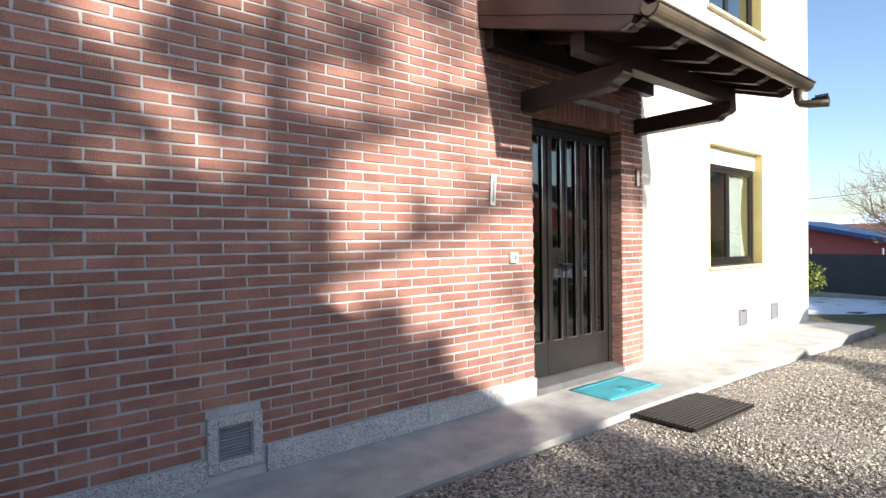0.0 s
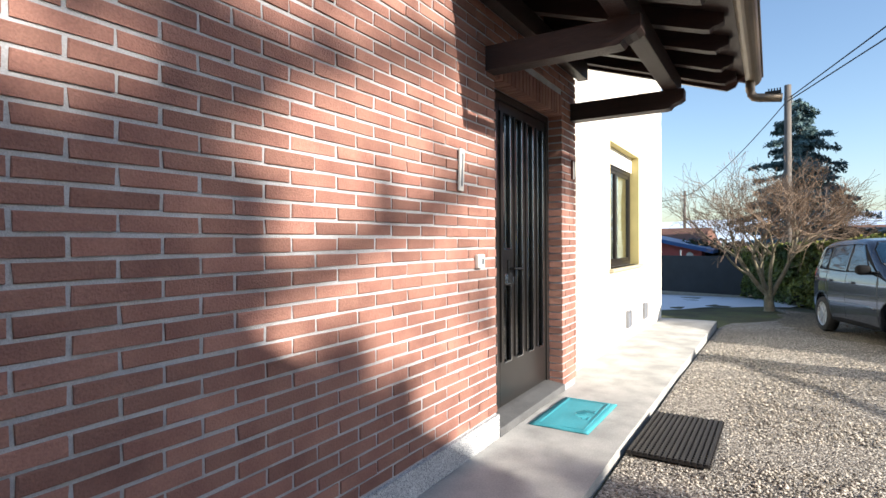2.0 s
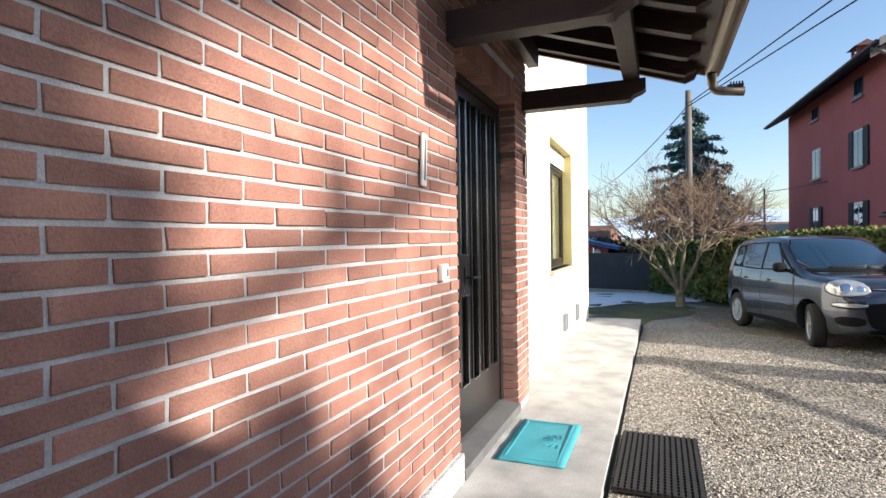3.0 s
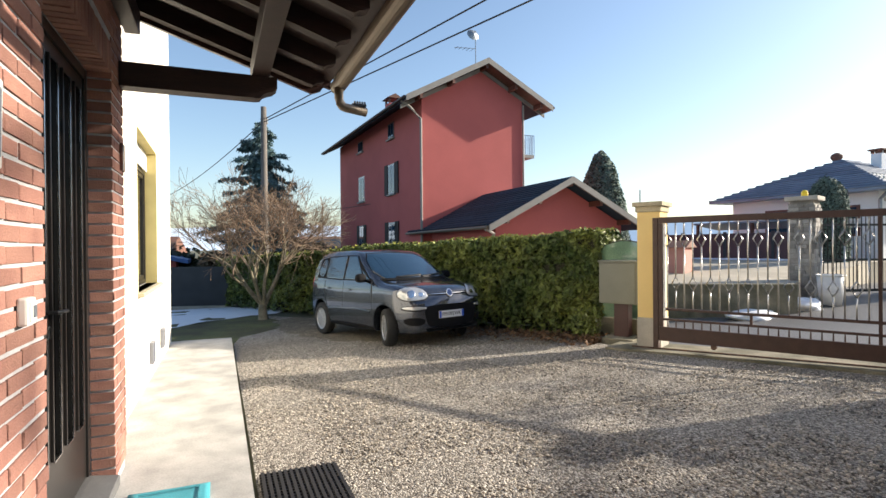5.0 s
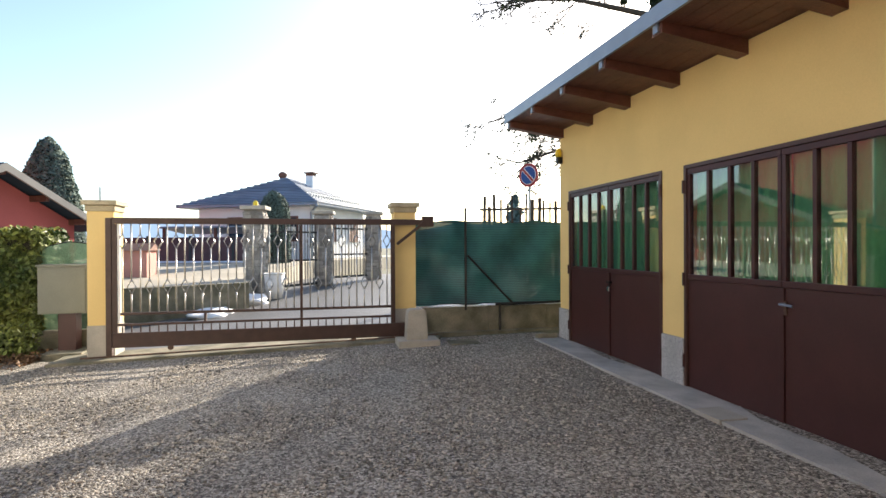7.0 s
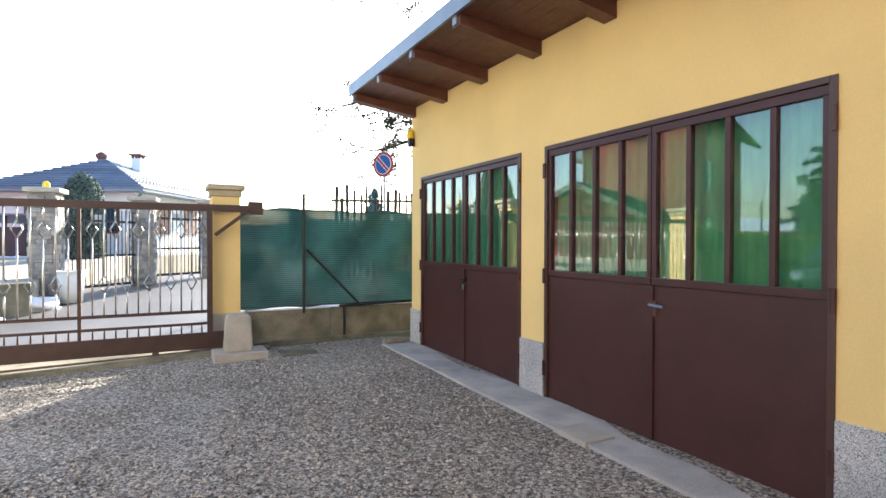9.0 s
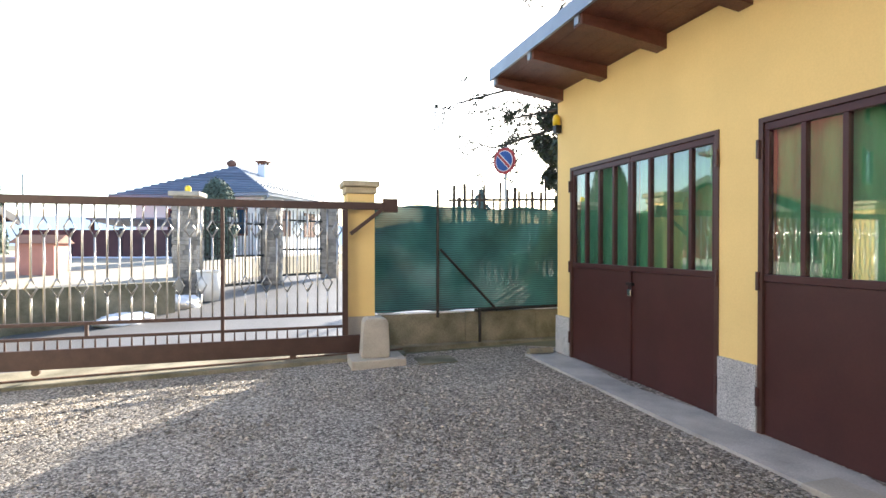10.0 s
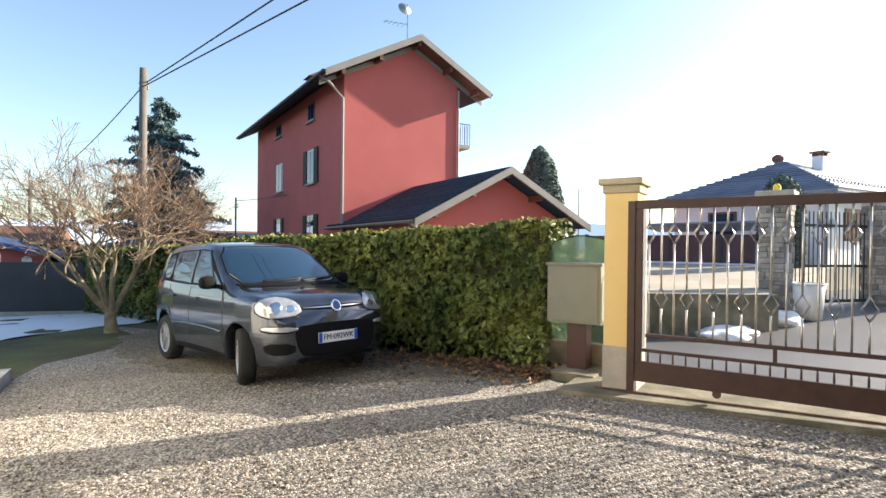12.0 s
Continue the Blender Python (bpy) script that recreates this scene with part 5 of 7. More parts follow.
conifer("fir_tree", 35.0, 0.3, 10.2, 3.9, "tall dark fir tree behind the garden hedge", FIR, 31, 0.05, 44000, 0.13, 0.2, 0.75, -1.0)
conifer("fir_tree", 6.2, -38.0, 5.6, 1.7, "small hazy fir tree in the distance", FIR, 35, 0.05, 2500, 0.22, 0.4, 0.8, 0.0)


def cypress(x, y, z0, h, rad, power, label, seed, n, size):
    """A dense upright crown round a short trunk: leaves over a solid dark core."""
    r = np.random.default_rng(seed)
    t = thing("cypress_tree", pose(x, y, z0), label, "tree")
    bm = bmesh.new()
    tube(bm, [(0, 0, -0.3), (0, 0, h * 0.3), (0, 0, h * 0.9)], [0.14, 0.11, 0.02], 8)
    part("trunk", bm, BARK_DARK, t)

    def width(f, a):
        q = rad * (1 - f ** power) ** 0.6 * min(1, 0.7 + f * 2)
        return q * (1 + 0.16 * noise.noise((math.cos(a) * 1.6 + seed, math.sin(a) * 1.6, f * h * 0.9)) + 0.06 * noise.noise((math.cos(a) * 5, math.sin(a) * 5, f * h * 3)))
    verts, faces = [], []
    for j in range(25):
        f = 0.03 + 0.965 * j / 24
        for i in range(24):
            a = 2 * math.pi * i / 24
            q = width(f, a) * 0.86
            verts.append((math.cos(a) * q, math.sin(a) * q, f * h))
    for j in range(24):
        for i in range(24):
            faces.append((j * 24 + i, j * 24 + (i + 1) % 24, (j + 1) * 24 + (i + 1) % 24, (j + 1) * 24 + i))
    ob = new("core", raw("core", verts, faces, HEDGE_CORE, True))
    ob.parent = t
    pts, nor = [], []
    while len(pts) < n:
        f = 0.02 + 0.98 * r.random()
        a = r.random() * 2 * math.pi
        q = width(f, a)
        if r.random() > q / rad + 0.12:
            continue
        q *= 0.86 + 0.2 * r.random()
        pts.append((math.cos(a) * q, math.sin(a) * q, f * h + r.normal() * 0.04))
        nor.append((math.cos(a), math.sin(a), 0.9))
    ob = new("crown", leaf_cloud("crown", pts, nor, size, CYPRESS, 0.6, seed, 0.5))
    ob.parent = t
    ob["label"] = "dense dark green foliage"


cypress(26.5, -17.9, -0.3, 7.2, 1.6, 2.0, "dark rounded cypress tree beyond the red house", 33, 16000, 0.10)
cypress(11.85, -14.55, 0.3, 3.15, 0.56, 7.0, "clipped columnar cypress behind the stone pillar", 36, 12000, 0.045)


def clumped_tree(x, y, z0, height, rad, limbs, clumps, seed, label, leaf=0.085, per=230):
    """An old evergreen: a leaning trunk, long wandering limbs, and tufts of small leaves set apart along them."""
    rnd = random.Random(seed)
    r = np.random.default_rng(seed)
    t = thing("roadside_tree", pose(x, y, z0), label, "tree")
    bm = bmesh.new()
    tube(bm, [(0, 0, -0.4), (0.08, 0.05, height * 0.3), (-0.05, 0.1, height * 0.6), (0.02, 0.1, height * 0.92)], [rad, rad * 0.85, rad * 0.6, rad * 0.2], 10)
    part("trunk", bm, BARK_DARK, t, "dark ivy-grown trunk", True)
    pts, nor, fine = [], [], []
    for lx, ly, lz, f in limbs:
        l = [bmesh.new(), bmesh.new()]
        a, e = Vector((0, 0.05, height * f)), Vector((lx, ly, lz))
        mid = a.lerp(e, 0.5) + Vector((rnd.gauss(0, 0.15), rnd.gauss(0, 0.15), 0.3))
        tube(l[0], [a, a.lerp(mid, 0.5), mid, mid.lerp(e, 0.5), e], [rad * 0.34, rad * 0.28, rad * 0.21, rad * 0.15, 0.022], 7, caps=False)
        for k in range(13):
            g = 0.35 + 0.65 * k / 12
            st = a.lerp(mid, g * 2) if g < 0.5 else mid.lerp(e, g * 2 - 1)
            d = (e - a).normalized() + Vector((rnd.gauss(0, 0.5), rnd.gauss(0, 0.5), rnd.gauss(-0.25, 0.4)))
            keep = []
            branchy(l, st, d, rnd.uniform(0.4, 0.8), 0.021, 2, rnd, 0.7, -0.14, 0.4, 0.0085, (2, 4), keep)
            for q in keep:
                if rnd.random() < 0.45:
                    for _ in range(4):
                        fine.append((q.x + r.normal() * 0.05, q.y + r.normal() * 0.05, q.z + r.normal() * 0.04))
        limb = part("limb", l[0], BARK_DARK, t, smooth=True)
        part("twig_spray", l[1], BARK_DARK, limb, "fine drooping twigs")["kind"] = "stuff"
    for cx, cy, cz, cr in clumps:
        n = int(per * (cr / 0.4) ** 2)
        for _ in range(n):
            v = r.normal(size=3)
            v /= np.linalg.norm(v)
            k = cr * r.random() ** 0.45 * (0.75 + 0.5 * noise.noise((v[0] * 1.8 + cx, v[1] * 1.8 + cz, v[2] * 1.8)))
            pts.append((cx + v[0] * k, cy + v[1] * k, cz + v[2] * k * 0.85))
            nor.append((v[0], v[1], v[2] + 0.4))
    ob = new("crown", leaf_cloud("crown", pts, nor, leaf, IVY, 0.8, seed))
    ob.parent = t
    ob["label"] = "tufts of small dark leaves with gaps between"
    ob = new("leaf_spray", leaf_cloud("leaf_spray", fine, [(0, 0, 1)] * len(fine), 0.042, IVY, 1.0, seed + 1))
    ob.parent = t
    ob["kind"] = "stuff"
    return t


def crown_clumps(seed, n, cx, cz, rx, rz, lo, hi):
    rn = random.Random(seed)
    out = []
    while len(out) < n:
        a, b, c = rn.uniform(-1, 1), rn.uniform(-1, 1), rn.uniform(-1, 1)
        if a * a + b * b + c * c < 1:
            out.append((cx + a * rx, b * rx * 0.8, cz + c * rz, rn.uniform(lo, hi)))
    return out


# unseen tufts of the first tree over the garage roof, shading the brick
TREE_TUFTS = [(-0.42, 0, 8.85, 0.34), (0.68, 0, 9.05, 0.30), (0.72, 0.1, 8.5, 0.22), (0.20, -0.2, 8.45, 0.40), (-0.1, 0, 8.0, 0.36), (0.3, 0.1, 7.8, 0.26), (1.1, 0, 7.95, 0.15), (0.8, 0, 7.15, 0.28), (1.2, 0.1, 6.9, 0.22), (-0.75, 0.1, 9.25, 0.3), (0.15, 0.3, 9.45, 0.3), (1.35, 0, 9.5, 0.26), (-1.5, 0, 9.25, 0.3), (-0.95, 0.1, 8.35, 0.28), (-1.45, 0.2, 8.6, 0.25), (-1.9, 0, 8.9, 0.3), (-0.3, 0.2, 7.1, 0.5), (0.5, -0.2, 6.6, 0.42), (-1.2, 0, 9.8, 0.35), (-0.3, 0.1, 9.72, 0.34), (-0.85, 0, 9.75, 0.34), (0.25, 0, 9.95, 0.3), (-0.5, 0.2, 9.3, 0.2), (-0.52, 0.1, 8.73, 0.20), (-0.28, 0.1, 8.43, 0.24), (-0.70, 0.1, 8.33, 0.22), (-0.14, 0.1, 8.90, 0.20)]
TREE_LIMBS = [(3.3, 0.6, 4.3, 0.42), (4.6, 0.2, 4.9, 0.52), (3.9, 0.9, 3.5, 0.4), (4.3, 0.4, 8.2, 0.72), (3.5, -0.4, 9.2, 0.8), (2.2, 0.3, 9.9, 0.85), (-1.6, 0.4, 8.8, 0.7), (-1.9, 0, 6.5, 0.5), (0.5, 1.5, 9.4, 0.8)]
# clumps placed to shade the gravel (low) and the left brickwork (dense)
low = crown_clumps(45, 80, 1.1, 3.3, 2.0, 2.2, 0.32, 0.55) + crown_clumps(46, 34, 0.65, 5.5, 1.75, 1.0, 0.36, 0.58)
dense = crown_clumps(48, 24, -0.8, 7.75, 0.95, 0.95, 0.3, 0.46) + crown_clumps(49, 22, -1.5, 8.3, 0.9, 1.2, 0.2, 0.34)
clumped_tree(-1.2, -13.0, 0.2, 10.2, 0.26, TREE_LIMBS, low + dense + TREE_TUFTS, 41, "old roadside evergreen with drooping limbs and sparse tufts")
# unseen tree, inferred from the dappled shade on the brick
clumped_tree(-5.2, -12.4, 0.2, 9.6, 0.25, [(-2.0, 0.3, 7.4, 0.5), (1.6, 0.2, 7.9, 0.6), (0.6, -1.2, 9.2, 0.75)], crown_clumps(47, 60, 0.0, 6.9, 2.2, 3.0, 0.35, 0.65), 44, "dark evergreen tree behind the garage")

# ---- car ----


def car():
    """A small five-door hatchback: one lofted shell, its glass, lamps and trim laid on the shell."""
    c = thing("car", pose(10.6, -0.235, ground_z(10.6, -0.235) - 0.005, 0, -1.6, 180 + 16.5) @ Matrix.Diagonal((0.965, 1, 1.015, 1)), "grey metallic five-door hatchback parked on the gravel", "car")
    top_x = [-1.82, -1.80, -1.74, -1.62, -1.52, -1.35, -0.9, -0.3, 0.02, 0.2, 0.98, 1.1, 1.4, 1.58, 1.70, 1.77, 1.80]
    top_z = [0.86, 1.0, 1.16, 1.39, 1.47, 1.52, 1.55, 1.55, 1.515, 1.455, 1.03, 1.005, 0.975, 0.945, 0.90, 0.83, 0.70]
    wid_x = [-1.82, -1.78, -1.68, -1.4, -0.9, 0.5, 1.1, 1.4, 1.58, 1.70, 1.77, 1.80]
    wid_y = [0.58, 0.68, 0.76, 0.80, 0.818, 0.82, 0.818, 0.795, 0.75, 0.685, 0.60, 0.50]
    low_x, low_z = [-1.82, -1.7, -1.4, 1.4, 1.7, 1.8], [0.45, 0.29, 0.22, 0.21, 0.235, 0.30]
    side_z = [0.2, 0.3, 0.42, 0.55, 0.72, 0.86, 0.95, 1.0, 1.2, 1.45, 1.56]
    side_f = [0.93, 0.972, 0.992, 1.0, 1.0, 0.99, 0.97, 0.95, 0.89, 0.80, 0.73]

    def soft(x, xs, ys, w):
        return sum(float(np.interp(x + w * k, xs, ys)) for k in (-1, -0.5, 0, 0.5, 1)) / 5

    def top(x, y):
        bend = float(np.interp(x, [-1.5, -1.0, -0.3, 0.3], [-0.10, 0, 0, 0.16]))
        g = (y / 0.8) ** 2
        return soft(min(1.80, max(-1.82, x + bend * g)), top_x, top_z, 0.035) - 0.03 * g

    def half(x):
        w = soft(x, wid_x, wid_y, 0.02)
        zb = float(np.interp(x, low_x, low_z))
        z = zb + 0.1
        while z < 1.6 and z < top(x, w * float(np.interp(z, side_z, side_f))):
            z += 0.004
        ye = w * float(np.interp(z, side_z, side_f))
        r = min(0.045, (z - zb) * 0.2)
        pts = [(0, zb), (w * 0.5, zb), (w * 0.86, zb)]
        for k in range(26):
            q = zb + 0.02 + (z - r - zb - 0.02) * k / 25
            pts.append((w * soft(q, side_z, side_f, 0.03), q))
        for k in range(14):
            y = (ye - r) * (1 - k / 13)
            pts.append((y, top(x, y)))
        return pts

    xs = [-1.82 + 3.62 * (0.5 - 0.5 * math.cos(math.pi * (0.04 + 0.92 * k / 89))) for k in range(90)]
    xs[0], xs[-1] = -1.82, 1.80
    verts, faces = [], []
    for x in xs:
        h = half(x)
        verts += [(x, y, z) for y, z in h] + [(x, -y, z) for y, z in h[-2:0:-1]]
    k = len(verts) // len(xs)
    for i in range(len(xs) - 1):
        for j in range(k):
            a, b2 = i * k + j, i * k + (j + 1) % k
            faces.append((a, b2, b2 + k, a + k))
    faces.append(tuple(range(k))[::-1])
    faces.append(tuple(range((len(xs) - 1) * k, len(xs) * k)))
    shell = BVHTree.FromPolygons([Vector(v) for v in verts], faces)
    ob = new("body", raw("body", verts, faces, CAR_PAINT, True))
    # wheel arches are cut out and the result kept as a plain mesh
    cut_bm = bmesh.new()
    for x in (1.08, -1.22):
        for s in (-1, 1):
            cyl(cut_bm, (x, s * 0.56, 0.31), (x, s * 1.0, 0.31), 0.345, 32)
    cut = new("cutter", finish("cutter", cut_bm, CAR_BLACK))
    bo = ob.modifiers.new("arches", "BOOLEAN")
    bo.operation, bo.object, bo.solver = "DIFFERENCE", cut, "EXACT"
    dg = bpy.context.evaluated_depsgraph_get()
    me = bpy.data.meshes.new_from_object(ob.evaluated_get(dg))
    ob.modifiers.clear()
    ob.data = me
    bpy.data.objects.remove(cut)
    ob.parent = c

    def inlay(name, outline, origin, ax, az, direction, m, lift=0.006, label="", parent=c, rounds=2, smooth=True):
        """A thin piece with a rounded outline that follows the shell."""
        o = [Vector(p) for p in outline]
        for _ in range(rounds):
            o = [q for a, b2 in zip(o, o[1:] + o[:1]) for q in (a.lerp(b2, 0.25), a.lerp(b2, 0.75))]
        fine = []
        for a, b2 in zip(o, o[1:] + o[:1]):
            n = max(1, int((b2 - a).length / 0.05))
            fine += [a.lerp(b2, i / n) for i in range(n)]
        cen = sum(fine, Vector((0, 0))) / len(fine)
        origin, ax, az, d = Vector(origin), Vector(ax), Vector(az), Vector(direction).normalized()

        def hit(p, up):
            st = origin + ax * p.x + az * p.y - d * 2.5
            loc, nrm, idx, dist = shell.ray_cast(st, d)
            if loc is None:
                return None
            if nrm.dot(d) > 0:
                nrm = -nrm
            return loc + nrm * up
        rings = [[hit(cen.lerp(p, f), up) for p in fine] for f, up in ((0.3, lift), (0.6, lift), (0.85, lift), (0.97, lift), (1.0, lift * 0.6), (1.0, -0.01))]
        mid = hit(cen, lift)
        bm = bmesh.new()
        rv = [[bm.verts.new(p if p is not None else mid) for p in ring] for ring in rings]
        cv = bm.verts.new(mid)
        n = len(fine)
        for i in range(n):
            bm.faces.new((cv, rv[0][i], rv[0][(i + 1) % n]))
            for q in range(len(rv) - 1):
                bm.faces.new((rv[q][i], rv[q + 1][i], rv[q + 1][(i + 1) % n], rv[q][(i + 1) % n]))
        bmesh.ops.recalc_face_normals(bm, faces=bm.faces[:])
        return part(name, bm, m, parent, label, smooth)

    def front(name, outline, m, **kw):
        return inlay(name, outline, (1.7, 0, 0), (0, 1, 0), (0, 0, 1), (-1, 0, 0), m, **kw)

    front("windscreen_seal", [(-0.735, 1.055), (-0.3, 1.02), (0.3, 1.02), (0.735, 1.055), (0.60, 1.475), (0.3, 1.492), (-0.3, 1.492), (-0.60, 1.475)], CAR_BLACK, lift=0.004, rounds=1)
    front("windscreen", [(-0.72, 1.067), (-0.3, 1.033), (0.3, 1.033), (0.72, 1.067), (0.588, 1.463), (0.3, 1.48), (-0.3, 1.48), (-0.588, 1.463)], CAR_GLASS, lift=0.009, label="dark windscreen with sky blue put into its colour", rounds=1)
    for s in (-1, 1):
        def side(name, outline, m, **kw):
            return inlay(name, outline, (0, s * 0.7, 0), (1, 0, 0), (0, 0, 1), (0, -s, 0), m, **kw)
        side("window_seal", [(0.66, 1.02), (-0.5, 1.02), (-1.46, 1.055), (-1.37, 1.40), (-0.9, 1.445), (-0.2, 1.455), (0.04, 1.44)], CAR_BLACK, lift=0.003, rounds=0)
        side("door_window", [(0.40, 1.035), (-0.285, 1.03), (-0.285, 1.442), (0.03, 1.432)], CAR_GLASS, lift=0.007, rounds=0)
        side("quarter_window", [(0.60, 1.035), (0.43, 1.04), (0.28, 1.21)], CAR_GLASS, lift=0.007, rounds=0)
        side("door_window", [(-0.34, 1.03), (-1.04, 1.05), (-1.04, 1.425), (-0.34, 1.443)], CAR_GLASS, lift=0.007, rounds=0)
        side("rear_quarter_window", [(-1.10, 1.06), (-1.42, 1.085), (-1.33, 1.37), (-1.10, 1.405)], CAR_GLASS, lift=0.007, rounds=1)
        for gap in ([(0.70, 0.32), (0.72, 0.9), (0.66, 1.0)], [(-0.31, 0.32), (-0.31, 1.0)], [(-0.82, 0.36), (-0.98, 0.62), (-1.06, 0.8), (-1.06, 1.02)]):
            side("door_gap", gap + [(x + 0.012, z) for x, z in gap[::-1]], BLACK, lift=0.0015, rounds=0)
        side("door_handle", [(0.0, 0.845), (-0.2, 0.845), (-0.2, 0.885), (0.0, 0.885)], CAR_PAINT, lift=0.03)
        side("door_handle", [(-0.8, 0.855), (-1.0, 0.855), (-1.0, 0.895), (-0.8, 0.895)], CAR_PAINT, lift=0.03)
        side("side_moulding", [(0.64, 0.50), (-0.9, 0.50), (-0.9, 0.555), (0.64, 0.555)], CAR_PAINT, lift=0.014, rounds=1)
        side("side_skirt", [(0.72, 0.225), (-0.84, 0.225), (-0.84, 0.30), (0.72, 0.30)], CAR_BLACK, lift=0.008, rounds=1)
        side("rear_light", [(-1.70, 0.86), (-1.775, 0.86), (-1.72, 1.12), (-1.66, 1.12)], SIGN_RED, lift=0.008, label="red rear light")
        bm = bmesh.new()
        bmesh.ops.create_icosphere(bm, subdivisions=3, radius=1.0)
        for v in bm.verts:
            q = v.co
            e = (abs(q.x) ** 3 + abs(q.y) ** 3 + abs(q.z) ** 3) ** (1 / 3)
            v.co = Vector((q.x / e * 0.06 + 0.53, s * 0.905 + q.y / e * 0.095, 1.07 + q.z / e * 0.072))
        box(bm, 0.50, 0.56, min(s * 0.74, s * 0.84), max(s * 0.74, s * 0.84), 1.0, 1.045)
        part("wing_mirror", bm, CAR_BLACK, c, "black wing mirror", True)
        d = Vector((-0.80, -s * 0.60, 0))
        lat = Vector((-0.60 * s, 0.80, 0)) * s

        def corner(name, outline, m, **kw):
            return inlay(name, outline, (1.62, s * 0.60, 0), lat, (0, 0, 1), d, m, **kw)
        corner("headlight_seal", [(-0.245, 0.745), (0.03, 0.705), (0.25, 0.755), (0.275, 0.85), (0.20, 0.925), (0.0, 0.945), (-0.20, 0.875)], CAR_BLACK, lift=0.003, rounds=1)
        hl = corner("headlight", [(-0.235, 0.755), (0.03, 0.715), (0.24, 0.765), (0.262, 0.85), (0.19, 0.915), (0.0, 0.933), (-0.19, 0.868)], LENS, lift=0.014, label="clear headlight lens", rounds=1)
        corner("reflector", [(-0.03, 0.765), (0.10, 0.765), (0.10, 0.875), (-0.03, 0.875)], CHROME, lift=0.018, parent=hl)
        corner("reflector", [(-0.17, 0.785), (-0.07, 0.775), (-0.07, 0.85), (-0.15, 0.84)], CHROME, lift=0.018, parent=hl)
        corner("indicator_seal", [(-0.21, 0.575), (0.18, 0.575), (0.20, 0.65), (-0.21, 0.65)], CAR_BLACK, lift=0.005, rounds=1)
        corner("indicator", [(-0.20, 0.592), (0.17, 0.592), (0.19, 0.642), (-0.20, 0.642)], LENS, lift=0.012, label="clear indicator lens", rounds=1)
        corner("fog_recess", [(-0.17, 0.36), (0.13, 0.36), (0.17, 0.475), (-0.19, 0.475)], CAR_BLACK, lift=0.006, rounds=1)
        for x, steer in ((1.08, -20), (-1.22, 0)):
            w = new("wheel")
            w.parent, w.matrix_basis = c, pose(x, s * .715, .295, 0, 0, steer)
            bm = bmesh.new()
            prof = [(.20, -.085), (.275, -.088), (.293, -.06), (.297, 0), (.293, .06), (.275, .088), (.20, .085)]
            n2 = 32
            rings = []
            for i in range(n2):
                a = 2 * math.pi * i / n2
                rings.append([bm.verts.new((math.cos(a) * q, y, math.sin(a) * q)) for q, y in prof])
            for i in range(n2):
                for j in range(len(prof) - 1):
                    bm.faces.new((rings[i][j], rings[i][j + 1], rings[(i + 1) % n2][j + 1], rings[(i + 1) % n2][j]))
            part("tyre", bm, RUBBER, w, "", True)
            bm = bmesh.new()
            cyl(bm, (0, s * .04, 0), (0, s * .055, 0), .20, 28)
            for i in range(8):
                box(bm, .05, .195, s * .055 - .012, s * .055 + .016, -.022, .022, bevel=0.006, m=pose(0, 0, 0, 0, i * 45, 0))
            cyl(bm, (0, s * .05, 0), (0, s * .08, 0), .05, 16)
            tube(bm, [(math.cos(a) * .197, s * .07, math.sin(a) * .197) for a in [2 * math.pi * i / 28 for i in range(29)]], .012, 6)
            part("rim", bm, RIM, w, "silver wheel cover")
    for s in (-1, 1):
        line = [(s * 0.50, 0.90), (s * 0.60, 0.97), (s * 0.665, 1.03)]
        front("bonnet_gap", line + [(y + s * 0.014, z) for y, z in line[::-1]], BLACK, lift=0.002, rounds=0)
    front("cowl", [(-0.66, 1.018), (0.66, 1.018), (0.69, 1.048), (-0.69, 1.048)], CAR_BLACK, lift=0.012, label="black scuttle panel", rounds=0)
    # nose: upper slot, badge, lower grille, plate
    front("upper_grille", [(-0.40, 0.79), (0.40, 0.79), (0.40, 0.835), (-0.40, 0.835)], CAR_BLACK, lift=0.006, rounds=1)
    front("trim_bar", [(-0.38, 0.808), (0.38, 0.808), (0.38, 0.820), (-0.38, 0.820)], CHROME, lift=0.012, label="thin chrome bar", rounds=1)
    b2 = front("badge", [(0.062 * math.cos(a), 0.815 + 0.062 * math.sin(a)) for a in [2 * math.pi * i / 16 for i in range(16)]], CHROME, lift=0.022, label="round chrome badge", rounds=1)
    front("badge_face", [(0.046 * math.cos(a), 0.815 + 0.046 * math.sin(a)) for a in [2 * math.pi * i / 16 for i in range(16)]], SIGN_BLUE, lift=0.027, rounds=1, parent=b2)
    front("lower_grille", [(-0.53, 0.60), (-0.47, 0.37), (-0.38, 0.32), (0.38, 0.32), (0.47, 0.37), (0.53, 0.60), (0.44, 0.655), (-0.44, 0.655)], CAR_BLACK, lift=0.005, label="black lower grille", rounds=1)
    front("bumper_lip", [(-0.50, 0.315), (0.50, 0.315), (0.46, 0.27), (-0.46, 0.27)], CAR_BLACK, lift=0.014, rounds=1)
    pl = part("number_plate", boxes((1.806, 1.820, -.25, .25, .445, .555), bevel=0.004), PLATE_WHITE, c, "white plate with blue ends")
    part("plate_end", boxes((1.8205, 1.823, -.248, -.208, .448, .552)), PLATE_BLUE, pl)
    part("plate_end", boxes((1.8205, 1.823, .208, .248, .448, .552)), PLATE_BLUE, pl)
    f = bpy.data.curves.new("plate_text", "FONT")
    f.body, f.size, f.align_x, f.align_y, f.extrude = "FM·092WK", 0.082, "CENTER", "CENTER", 0.0015
    tx = new("plate_text", f)
    tx.data.materials.append(BLACK)
